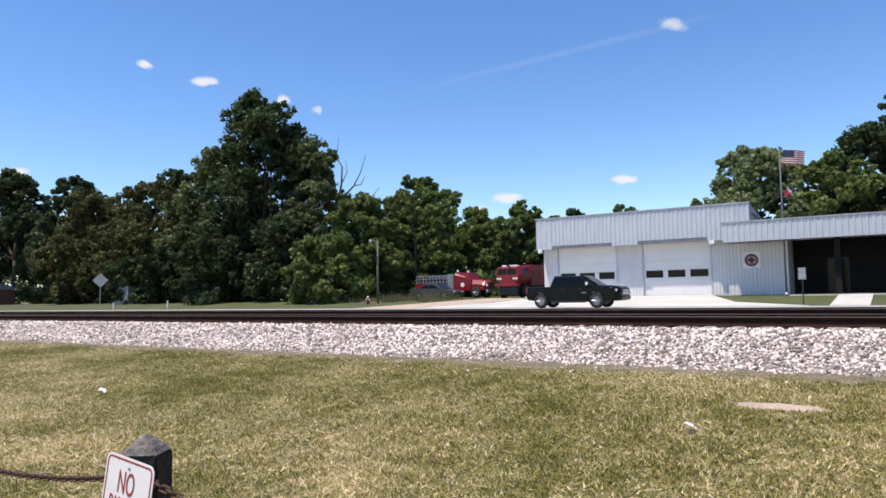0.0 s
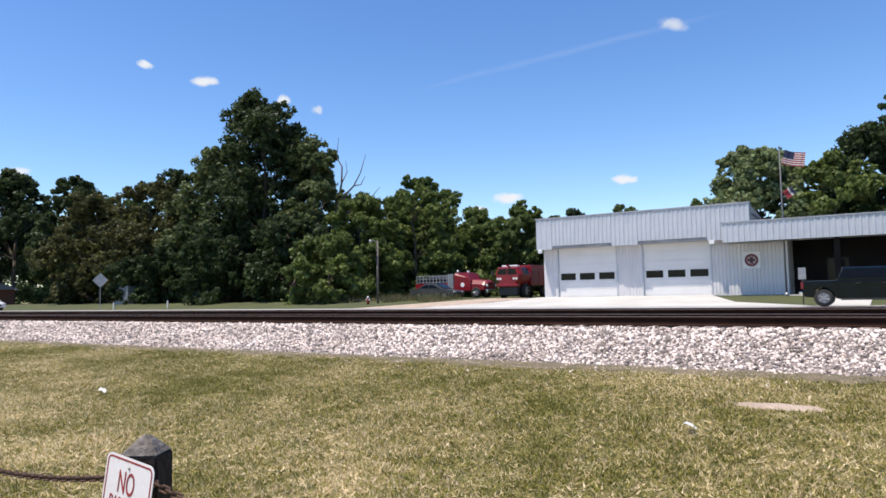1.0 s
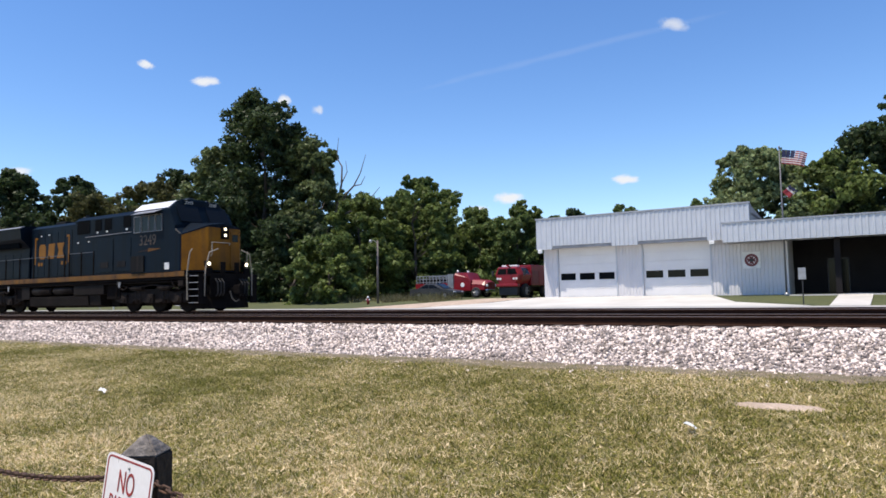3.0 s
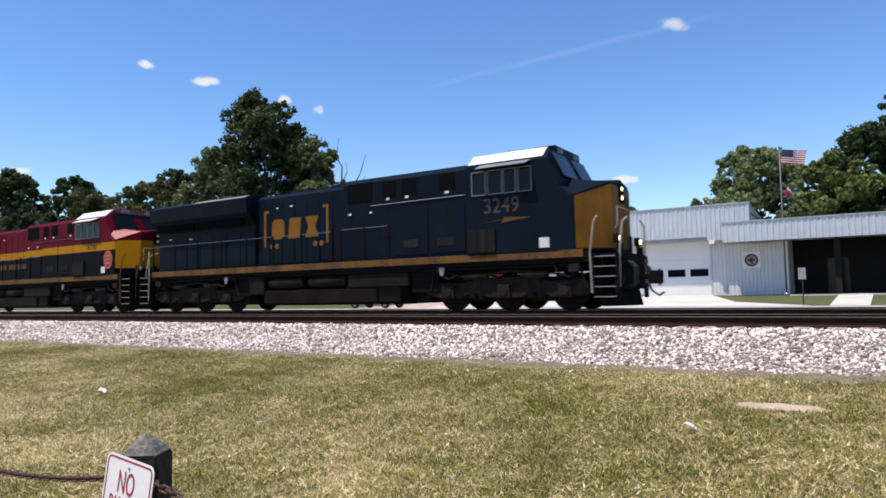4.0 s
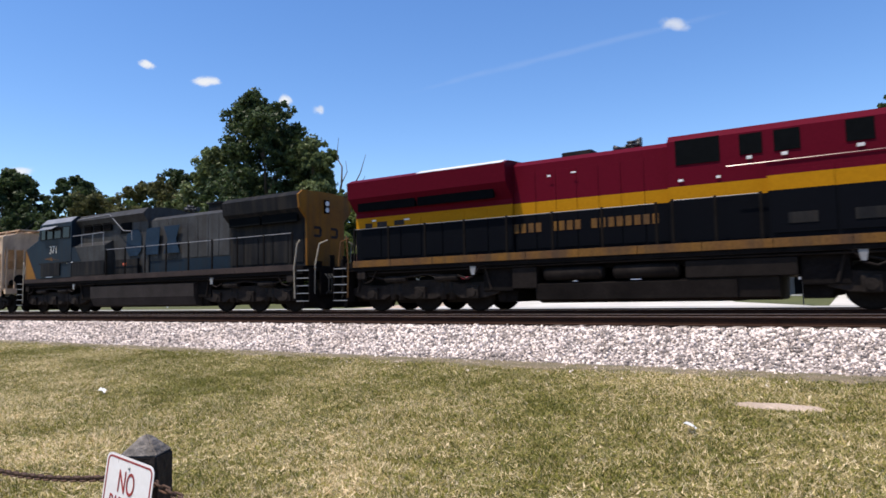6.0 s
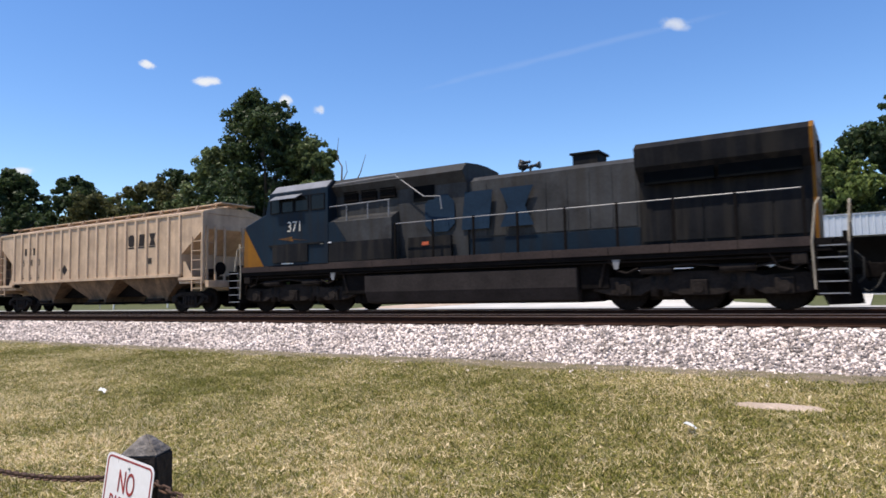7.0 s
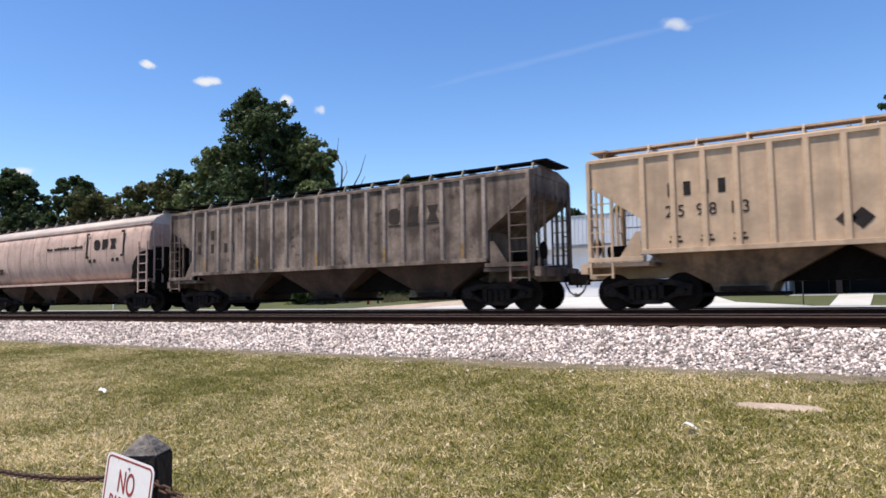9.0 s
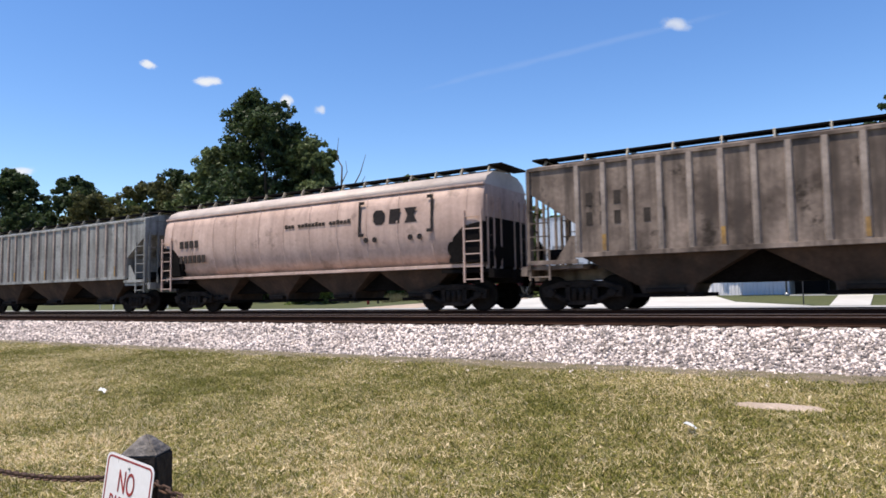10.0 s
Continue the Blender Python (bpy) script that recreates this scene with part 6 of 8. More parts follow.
# ---- vehicles ----
def car_wheel(parent, x, y, r, w, rolling=None, name="wheel"):
    s = 1 if y > 0 else -1
    tyre = bmesh.new()
    k = 24
    prof = [(r * 0.62, -w / 2), (r * 0.9, -w / 2), (r, -w * 0.35), (r, w * 0.35), (r * 0.9, w / 2), (r * 0.62, w / 2)]
    rings = [[tyre.verts.new((q * math.cos(2 * math.pi * i / k), v, q * math.sin(2 * math.pi * i / k))) for q, v in prof] for i in range(k)]
    for i in range(k):
        for j in range(len(prof) - 1):
            tyre.faces.new((rings[i][j], rings[i][j + 1], rings[(i + 1) % k][j + 1], rings[(i + 1) % k][j])).smooth = True
    bmesh.ops.recalc_face_normals(tyre, faces=tyre.faces[:])
    wh = part(name, tyre, "rubber", parent, "", pose(x, y, r))
    rim = bmesh.new()
    rod(rim, (0, s * w * 0.1, 0), (0, s * w * 0.25, 0), r * 0.6, r * 0.6, 20)
    rod(rim, (0, s * w * 0.2, 0), (0, s * w * 0.42, 0), r * 0.2, r * 0.14, 10)
    for i in range(6):
        a = i * math.pi / 3
        rod(rim, (r * 0.12 * math.cos(a), s * w * 0.36, r * 0.12 * math.sin(a)), (r * 0.6 * math.cos(a), s * w * 0.4, r * 0.6 * math.sin(a)), r * 0.08, r * 0.09, 5)
    part("rim", rim, "rim", wh, "silver alloy rim")
    if rolling is not None:
        rolling.append((wh, r))
    return wh


VEHICLES = []


def wheel_arch(cx, zc, r, n=7):
    """Points of a wheel opening, from rear to front."""
    return [(cx - r * math.cos(math.pi * i / n), zc + r * math.sin(math.pi * i / n)) for i in range(n + 1)]


def make_pickup():
    t = thing("pickup_truck", pose(-14.0, 36, 0.7), "black crew-cab pickup truck driving along the road", "pickup truck")
    rolling = []
    rear, front = -2.0, 1.5
    lower = ([(-2.92, 0.62), (-2.84, 0.46)] + wheel_arch(rear, 0.42, 0.49) + [(-1.42, 0.36), (0.94, 0.36)] + wheel_arch(front, 0.42, 0.49)
             + [(2.1, 0.36), (2.78, 0.38), (2.93, 0.56), (2.97, 0.82), (2.9, 1.08), (2.72, 1.17), (1.66, 1.25), (-1.36, 1.25), (-1.40, 1.20), (-2.95, 1.20)])
    bm = bmesh.new()
    mirror_loft(bm, [(0.0, lower), (0.74, lower), (0.88, [(x if x < 2.6 else x - 0.16, z if z < 1.1 else z - 0.02) for x, z in lower]),
                     (0.93, [(x if x < 2.6 else x - 0.3, z if z < 1.1 else z - 0.14) for x, z in lower])])
    part("body", bm, "black_car", t)
    bm = bmesh.new()
    mirror_loft(bm, [(0.0, [(-1.4, 1.2), (1.62, 1.2), (0.62, 1.80), (-1.18, 1.82)]), (0.62, [(-1.4, 1.2), (1.60, 1.2), (0.60, 1.78), (-1.17, 1.80)]),
                     (0.80, [(-1.38, 1.2), (1.5, 1.2), (0.5, 1.70), (-1.14, 1.72)]), (0.90, [(-1.38, 1.2), (1.44, 1.2), (1.2, 1.29), (-1.33, 1.29)])])
    part("cab", bm, "black_car", t)
    for s in (-1, 1):
        for o in ([(-1.16, 1.31), (-0.26, 1.31), (-0.26, 1.66), (-1.02, 1.66)], [(-0.16, 1.31), (1.0, 1.31), (0.48, 1.64), (-0.16, 1.66)]):
            w = bmesh.new()
            loft(w, [[(x, s * (0.9 - (z - 1.29) * 0.238 + 0.004 + 0.008 * k), z) for x, z in o] for k in (0, 1)])
            part("side_window", w, "glass_dark", t)
        part("mirror", box(bmesh.new(), 0.95, 1.1, min(s * 0.92, s * 1.14), max(s * 0.92, s * 1.14), 1.24, 1.44, 0.03), "chrome", t, "chrome door mirror")
        part("headlight", slab(bmesh.new(), [(2.35, 0.98), (2.72, 0.86), (2.78, 1.0), (2.4, 1.1)], min(s * 0.7, s * 0.915), max(s * 0.7, s * 0.915), 0.02), "lens", t)
        part("tail_lamp", box(bmesh.new(), -2.97, -2.86, min(s * 0.76, s * 0.935), max(s * 0.76, s * 0.935), 0.82, 1.14, 0.02), "red", t)
        for x in (-0.55, 0.55):
            part("door_handle", box(bmesh.new(), x - 0.1, x + 0.1, min(s * 0.93, s * 0.965), max(s * 0.93, s * 0.965), 1.02, 1.07, 0.01), "black", t)
        for x in (-1.36, -0.21, 0.98):
            part("door_gap", box(bmesh.new(), x - 0.008, x + 0.008, min(s * 0.928, s * 0.933), max(s * 0.928, s * 0.933), 0.42, 1.09), "under", t)
        part("side_step", box(bmesh.new(), -1.3, 0.85, min(s * 0.84, s * 1.0), max(s * 0.84, s * 1.0), 0.3, 0.38, 0.02), "black", t)
        part("badge_bar", box(bmesh.new(), 0.62, 0.92, min(s * 0.93, s * 0.936), max(s * 0.93, s * 0.936), 0.82, 0.86), "steel", t)
        for cx in (rear, front):
            bm = bmesh.new()
            inner, outer = wheel_arch(cx, 0.42, 0.475), wheel_arch(cx, 0.42, 0.535)
            for (a, b), (c, d) in zip(zip(inner, inner[1:]), zip(outer, outer[1:])):
                loft(bm, [[(a[0], y, a[1]), (b[0], y, b[1]), (d[0], y, d[1]), (c[0], y, c[1])] for y in (s * 0.90, s * 0.965)])
            part("wheel_flare", bm, "black_car", t)
    ws = bmesh.new()
    loft(ws, [[(1.585, y, 1.238), (0.68, y, 1.782), (0.69, y, 1.797), (1.595, y, 1.253)] for y in (-0.64, 0.64)])
    part("windscreen", ws, "glass_dark", t)
    part("bed_well", box(bmesh.new(), -2.84, -1.45, -0.74, 0.74, 1.202, 1.206), "black", t)
    part("bumper", box(bmesh.new(), -3.06, -2.88, -0.88, 0.88, 0.5, 0.7, 0.03), "chrome", t, "chrome rear bumper")
    part("bumper", box(bmesh.new(), 2.72, 3.0, -0.8, 0.8, 0.42, 0.66, 0.06), "black_car", t)
    part("grille", box(bmesh.new(), 2.9, 2.985, -0.52, 0.52, 0.74, 1.0, 0.03), "chrome", t, "chrome-rimmed grille")
    for x in (rear, front):
        for y in (-0.82, 0.82):
            car_wheel(t, x, y, 0.40, 0.26, rolling)
    for ob in t.children:
        if ob.name.startswith("wheel") and not ob.name.startswith("wheel_flare"):
            ob.location.x *= 0.93
        else:
            ob.data.transform(Matrix.Diagonal((0.93, 1, 1, 1)))
    VEHICLES.append((t, -13.82, 35.97, 0.70, 14.0, rolling))


def make_sedan(name, m, paint, label, moving=None):
    t = thing(name, m, label, "car")
    rolling = []
    lower = [(-2.42, 0.5), (-2.38, 0.3), (-1.78, 0.28), (-1.72, 0.5), (-1.5, 0.66), (-1.22, 0.66), (-1.0, 0.5), (-0.94, 0.24), (1.0, 0.24), (1.06, 0.5), (1.28, 0.66), (1.56, 0.66), (1.78, 0.5), (1.84, 0.28), (2.36, 0.3), (2.44, 0.55),
             (2.3, 0.74), (1.25, 0.92), (-1.5, 0.98), (-2.34, 0.94)]
    bm = bmesh.new()
    mirror_loft(bm, [(0.0, lower), (0.7, lower), (0.9, [(x * 0.98, z * 0.985 + 0.004) for x, z in lower])])
    part("body", bm, paint, t)
    bm = bmesh.new()
    mirror_loft(bm, [(0.0, [(-1.75, 0.94), (1.3, 0.9), (0.35, 1.42), (-0.75, 1.44)]), (0.6, [(-1.72, 0.94), (1.25, 0.9), (0.32, 1.4), (-0.72, 1.42)]), (0.82, [(-1.6, 0.94), (1.1, 0.9), (0.22, 1.3), (-0.66, 1.32)])])
    part("roof", bm, paint, t)
    for s in (-1, 1):
        for o in ([(-1.25, 0.98), (-0.32, 0.98), (-0.32, 1.3), (-0.7, 1.31)], [(-0.24, 0.98), (0.88, 0.97), (0.2, 1.29), (-0.24, 1.3)]):
            w = bmesh.new()
            loft(w, [[(x, s * ((0.895 - 0.2 * (z - 0.9)) + 0.008 * k), z) for x, z in o] for k in (0, 1)])
            part("side_window", w, "glass_dark", t)
        part("headlight", box(bmesh.new(), 2.2, 2.41, min(s * 0.5, s * 0.84), max(s * 0.5, s * 0.84), 0.56, 0.7, 0.03), "lens", t)
        part("mirror", box(bmesh.new(), 0.75, 0.9, min(s * 0.88, s * 1.02), max(s * 0.88, s * 1.02), 0.94, 1.06, 0.02), paint, t)
    ws = bmesh.new()
    loft(ws, [[(1.24, y, 0.945), (0.42, y, 1.395), (0.44, y, 1.41), (1.27, y, 0.96)] for y in (-0.62, 0.62)])
    part("windscreen", ws, "glass_dark", t)
    part("grille", box(bmesh.new(), 2.36, 2.45, -0.42, 0.42, 0.42, 0.62, 0.02), "black", t)
    for x in (-1.36, 1.42):
        for y in (-0.79, 0.79):
            car_wheel(t, x, y, 0.33, 0.21, rolling)
    if moving:
        for ob in t.children:
            if not ob.name.startswith("wheel"):
                ob.data.transform(Matrix.Diagonal((0.94, 1, 1.1, 1)))
            else:
                ob.location.x *= 0.94
        VEHICLES.append((t, *moving, rolling))
    return t


M["rim"] = material("silver_alloy", (0.32, 0.32, 0.33), 0.4, 0.4, scale=3, grain_amount=0.05, bump=0)
M["black_car"] = material("glossy_black_car_paint", (0.004, 0.0065, 0.0075), 0.2, spec=0.16, scale=2, grain=10, grain_amount=0.1, bump=0)
M["white_car"] = material("glossy_white_car_paint", (0.78, 0.79, 0.80), 0.2, scale=2, grain=10, grain_amount=0.03, bump=0)
M["silver_car"] = material("dark_grey_car_paint", (0.05, 0.052, 0.055), 0.3, 0.2, scale=2, grain=10, grain_amount=0.05, bump=0)
make_pickup()
make_sedan("sedan", pose(-103.9, 36.5, 0.74), "white_car", "white four-door sedan driving along the road", (-103.18, 36.5, 0.74, 18.65))
make_sedan("sedan", pose(-33.2, 51.2, ground_z(51.2)), "silver_car", "grey sedan parked before the red fire engine")


def make_fire_engine():
    """Older pumper with an open hose bed and a bonnet."""
    y = 55.5
    t = thing("fire_engine", pose(-33.6, y, ground_z(y)), "red pumper fire engine with a dark hose rack, parked", "fire engine")
    part("chassis", box(bmesh.new(), -4.0, 3.9, -0.5, 0.5, 0.5, 0.75), "black", t)
    part("pump_body", box(bmesh.new(), -4.1, 0.2, -1.15, 1.15, 0.7, 1.45, 0.04), "red", t)
    bm = bmesh.new()
    for z in (1.55, 1.85, 2.15):
        box(bm, -4.0, -0.4, -1.15, -1.08, z, z + 0.06)
        box(bm, -4.0, -0.4, 1.08, 1.15, z, z + 0.06)
    for k in range(10):
        for yy in (-1.12, 1.12):
            box(bm, -4.0 + 0.39 * k, -3.94 + 0.39 * k, yy - 0.03, yy + 0.03, 1.45, 2.2)
    part("hose_rack", bm, "fascia_trim", t, "grey slatted hose rack")
    part("hose_load", box(bmesh.new(), -3.9, -0.5, -0.95, 0.95, 1.45, 1.95, 0.08), "under", t)
    part("pump_panel", box(bmesh.new(), -0.35, 0.3, -1.17, 1.17, 0.8, 2.3, 0.02), "steel", t, "grey metal pump panel")
    bm = bmesh.new()
    mirror_loft(bm, [(0.0, [(0.32, 0.7), (2.2, 0.7), (2.2, 1.65), (1.75, 2.42), (0.4, 2.45)]), (1.0, [(0.32, 0.7), (2.2, 0.7), (2.2, 1.6), (1.72, 2.36), (0.4, 2.38)]), (1.12, [(0.32, 0.7), (2.2, 0.7), (2.2, 1.55), (1.9, 1.9), (0.4, 2.2)])])
    part("cab", bm, "red", t)
    bm = bmesh.new()
    mirror_loft(bm, [(0.0, [(2.15, 0.75), (3.85, 0.75), (3.85, 1.5), (3.6, 1.66), (2.15, 1.78)]), (0.7, [(2.15, 0.75), (3.8, 0.75), (3.8, 1.4), (3.5, 1.58), (2.15, 1.7)]), (1.05, [(2.15, 0.75), (3.6, 0.75), (3.6, 1.15), (3.3, 1.25), (2.15, 1.3)])])
    part("bonnet", bm, "red", t)
    for s in (-1, 1):
        w = bmesh.new()
        loft(w, [[(x, s * (1.115 - 0.3 * (z - 1.65) * (z > 1.66) + 0.01 * k), z) for x, z in [(0.9, 1.62), (1.95, 1.62), (1.72, 2.15), (0.9, 2.2)]] for k in (0, 1)])
        part("side_window", w, "glass_dark", t)
        part("door_emblem", slab(bmesh.new(), [(1.3 + 0.22 * math.cos(k * math.pi / 6), 1.25 + 0.22 * math.sin(k * math.pi / 6)) for k in range(12)], s * 1.125 - 0.008, s * 1.125 + 0.008), "white", t, "round white door emblem")
        part("headlight", rod(bmesh.new(), (3.6, s * 0.78, 1.15), (3.84, s * 0.78, 1.15), 0.12, 0.12, 12), "lens", t)
    part("bumper", box(bmesh.new(), 3.75, 4.0, -1.1, 1.1, 0.5, 0.78, 0.03), "chrome", t, "chrome front bumper")
    part("beacon", rod(bmesh.new(), (1.1, 0.3, 2.42), (1.1, 0.3, 2.62), 0.12, 0.1, 10), "white", t)
    part("beacon", rod(bmesh.new(), (0.5, -0.6, 2.42), (0.5, -0.6, 2.66), 0.1, 0.08, 10), "white", t)
    for x in (-2.6, 2.7):
        for yy in (-0.98, 0.98):
            car_wheel(t, x, yy, 0.5, 0.28)


def make_heavy_truck():
    """Tall crash truck with a faceted cab that tapers in below, seen from its front corner."""
    t = thing("fire_truck", pose(-25.1, 49.6, ground_z(50), 0, 0, -90), "tall red fire truck with a faceted cab, parked beside the station", "fire truck")
    ring = [(-0.78, 0.95), (0.78, 0.95), (1.12, 1.5), (1.27, 1.95), (0.98, 2.6), (-0.98, 2.6), (-1.27, 1.95), (-1.12, 1.5)]
    bm = bmesh.new()
    loft(bm, [[(x, y * k, 1.9 + (z - 1.9) * q) for y, z in ring] for x, k, q in ((-1.9, 1, 1), (-0.35, 1, 1), (0.02, 0.9, 0.94), (0.12, 0.8, 0.86))])
    part("cab", bm, "red", t)
    ws = bmesh.new()
    loft(ws, [[(x, -0.92, 1.98), (x, 0.92, 1.98), (x, 0.74, 2.44), (x, -0.74, 2.44)] for x in (0.11, 0.135)])
    part("windscreen", ws, "glass_dark", t, "wide dark windscreen")
    part("window_post", box(bmesh.new(), 0.13, 0.15, -0.03, 0.03, 1.98, 2.44), "red", t)
    part("light_bar", box(bmesh.new(), -0.75, -0.4, -0.75, 0.75, 2.61, 2.76, 0.04), "lens", t, "pale roof light bar")
    part("bumper", box(bmesh.new(), -0.3, 0.22, -1.0, 1.0, 0.95, 1.2, 0.06), "red", t)
    part("skirt", box(bmesh.new(), -1.6, 0.0, -0.85, 0.85, 0.25, 0.94, 0.06), "black", t)
    part("turret", rod(bmesh.new(), (-0.1, 0.2, 2.58), (0.5, 0.2, 2.72), 0.08, 0.06, 8), "red", t)
    for s in (-1, 1):
        for y in (0.62, 0.86):
            part("headlight", rod(bmesh.new(), (0.06, s * y, 1.62), (0.16, s * y, 1.62), 0.1, 0.1, 12), "lens", t)
        w = bmesh.new()
        loft(w, [[(x, s * (1.27 - (z - 1.95) * 0.446 + 0.012 * k), z) for x, z in [(-1.6, 2.02), (-0.45, 2.02), (-0.45, 2.48), (-1.6, 2.48)]] for k in (0.2, 1)])
        part("side_window", w, "glass_dark", t)
        part("mirror", box(bmesh.new(), -0.25, -0.1, min(s * 1.38, s * 1.55), max(s * 1.38, s * 1.55), 1.85, 2.3, 0.02), "black", t)
    part("body", box(bmesh.new(), -7.6, -1.95, -1.26, 1.26, 1.05, 2.78, 0.05), "red", t)
    for k in range(4):
        for s in (-1, 1):
            part("locker_door", box(bmesh.new(), -7.4 + 1.35 * k, -6.15 + 1.35 * k, min(s * 1.26, s * 1.285), max(s * 1.26, s * 1.285), 1.15, 2.3, 0.01), "maroon" if k % 2 else "red", t)
    part("chassis", box(bmesh.new(), -7.4, -0.3, -0.5, 0.5, 0.55, 1.0), "black", t)
    for x in (-1.2, -4.9, -6.3):
        for yy in (-1.0, 1.0):
            car_wheel(t, x, yy, 0.6, 0.35)


make_fire_engine()
make_heavy_truck()


# ---- flagpole, signs, street furniture ----
M["pole_grey"] = material("weathered_grey_pole", (0.13, 0.13, 0.14), 0.6, 0.2, scale=3, grain=20, grain_amount=0.1, bump=0.03)


def make_flagpole():
    z = ground_z(46.3)
    t = thing("flagpole", pose(-4.2, 46.3, z - 0.02), "thin grey steel flagpole on the lawn", "flagpole")
    bm = bmesh.new()
    rod(bm, (0, 0, 0), (0, 0, 9.35), 0.06, 0.035, 10)
    part("pole", bm, "pole_grey", t)
    part("finial", rod(bmesh.new(), (0, 0, 9.35), (0, 0, 9.45), 0.07, 0.03, 10), "steel", t)
    part("base", rod(bmesh.new(), (0, 0, 0), (0, 0, 0.25), 0.14, 0.12, 12), "steel", t)
    return z


FLAG_PARTS = []
M["flag_red"] = material("red_flag_cloth", (0.27, 0.025, 0.035), 0.8, scale=4, grain=30, grain_amount=0.1, bump=0.05)
M["flag_white"] = material("white_flag_cloth", (0.55, 0.53, 0.53), 0.8, scale=4, grain=30, grain_amount=0.05, bump=0.05)
M["flag_blue"] = material("navy_flag_cloth", (0.018, 0.024, 0.07), 0.8, scale=4, grain=30, grain_amount=0.1, bump=0.05)


def make_flag(name, z, w, h, label, striped):
    """Cloth in upright strips that sway one after another."""
    t = thing(name, pose(-4.14, 46.3, z), label, "flag")
    n = 6
    for i in range(n):
        strip = new("cloth_strip")
        strip.parent = t
        if striped:
            bm = bmesh.new()
            for k in range(13):
                if k % 2 == 0 and not (i < 3 and k >= 6):
                    box(bm, 0, w / n + 0.004, -0.006, 0.006, h * k / 13, h * (k + 1) / 13)
            me0 = part("cloth_strip", bm, "flag_red", t)
            bm = bmesh.new()
            for k in range(13):
                if k % 2 == 1 and not (i < 3 and k >= 6):
                    box(bm, 0, w / n + 0.004, -0.006, 0.006, h * k / 13, h * (k + 1) / 13)
            part("white_stripe", bm, "flag_white", me0)
            if i < 3:
                part("canton", box(bmesh.new(), 0, w / n + 0.004, -0.007, 0.007, h * 6 / 13, h), "flag_blue", me0)
        else:
            me0 = part("cloth_strip", box(bmesh.new(), 0, w / n + 0.004, -0.006, 0.006, 0, h * 0.5), "flag_red", t)
            part("white_stripe", box(bmesh.new(), 0, w / n + 0.004, -0.006, 0.006, h * 0.5, h * 0.68), "flag_white", me0)
            part("dark_band", box(bmesh.new(), 0, w / n + 0.004, -0.006, 0.006, h * 0.68, h), "flag_blue", me0)
        bpy.data.objects.remove(strip)
        FLAG_PARTS.append((me0, i, w / n, 0.0 if striped else 1.3, 12 if striped else 52))


make_flagpole()
make_flag("national_flag", 9.4, 1.35, 0.88, "striped red and white flag with a navy corner", True)
make_flag("small_flag", 7.6, 0.55, 0.62, "dark red and white flag hanging below", False)


def sign_post(name, x, y, h, plate, label, square=0.0, mat="sign_back", post="steel", turn=0):
    t = thing(name, pose(x, y, ground_z(y), 0, 0, turn), label, "road sign")
    bm = bmesh.new()
    box(bm, -0.03, 0.03, -0.02, 0.02, -0.1, h, 0.004)
    part("post", bm, post, t)
    w, hh = plate
    bm = box(bmesh.new(), -w / 2, w / 2, -0.012, 0.0, -hh / 2, hh / 2, 0.004)
    part("plate", bm, mat, t, "", pose(0, -0.025, h - (hh / 2 if not square else 0.0) , 0, square, 0))
    return t


sign_post("warning_sign", -65.0, 38.2, 3.05, (1.06, 1.06), "bare metal back of a diamond warning sign", 45, turn=42)
sign_post("small_sign", -2.86, 40.0, 2.0, (0.36, 0.62), "small grey sign on a dark post by the lawn", 0, "sign_back", "black")


def make_lamp_post():
    t = thing("street_lamp", pose(-34.5, 44.2, ground_z(44.2) - 0.02), "slim wooden pole with a small area light", "street lamp")
    part("pole", rod(bmesh.new(), (0, 0, 0), (0.02, 0, 5.3), 0.11, 0.08, 10), "dead_wood", t)
    bm = bmesh.new()
    path_rod(bm, [(0, 0, 5.1), (-0.15, -0.3, 5.3), (-0.25, -0.55, 5.3)], 0.025)
    part("arm", bm, "steel", t)
    part("lamp_head", rod(bmesh.new(), (-0.25, -0.6, 5.12), (-0.25, -0.6, 5.36), 0.16, 0.09, 12), "sign_back", t)


make_lamp_post()


def make_hydrant():
    t = thing("fire_hydrant", pose(-34.9, 43.4, ground_z(43.4) - 0.02), "red and white fire hydrant in the verge", "hydrant")
    part("barrel", rod(bmesh.new(), (0, 0, 0), (0, 0, 0.55), 0.12, 0.11, 12), "red", t)
    part("bonnet", rod(bmesh.new(), (0, 0, 0.55), (0, 0, 0.72), 0.13, 0.04, 12), "white", t)
    part("outlet", rod(bmesh.new(), (-0.2, 0, 0.42), (0.2, 0, 0.42), 0.06, 0.06, 10), "white", t)


make_hydrant()


def make_cabinet(x, y, w, h, label):
    t = thing("utility_cabinet", pose(x, y, ground_z(y) - 0.02), label, "utility cabinet")
    part("body", box(bmesh.new(), -w / 2, w / 2, -0.5, 0.5, 0.1, h, 0.03), "sign_back", t)
    part("roof", box(bmesh.new(), -w / 2 - 0.06, w / 2 + 0.06, -0.56, 0.56, h, h + 0.07, 0.02), "steel", t)
    for k in (-1, 1):
        part("door", box(bmesh.new(), min(0, k * w * 0.47), max(0, k * w * 0.47), -0.53, -0.5, 0.2, h - 0.08, 0.01), "sign_back", t)
    part("plinth", box(bmesh.new(), -w / 2, w / 2, -0.5, 0.5, 0, 0.1), "concrete", t)


make_cabinet(-75.5, 47.5, 2.6, 2.1, "grey metal utility cabinet under the trees")
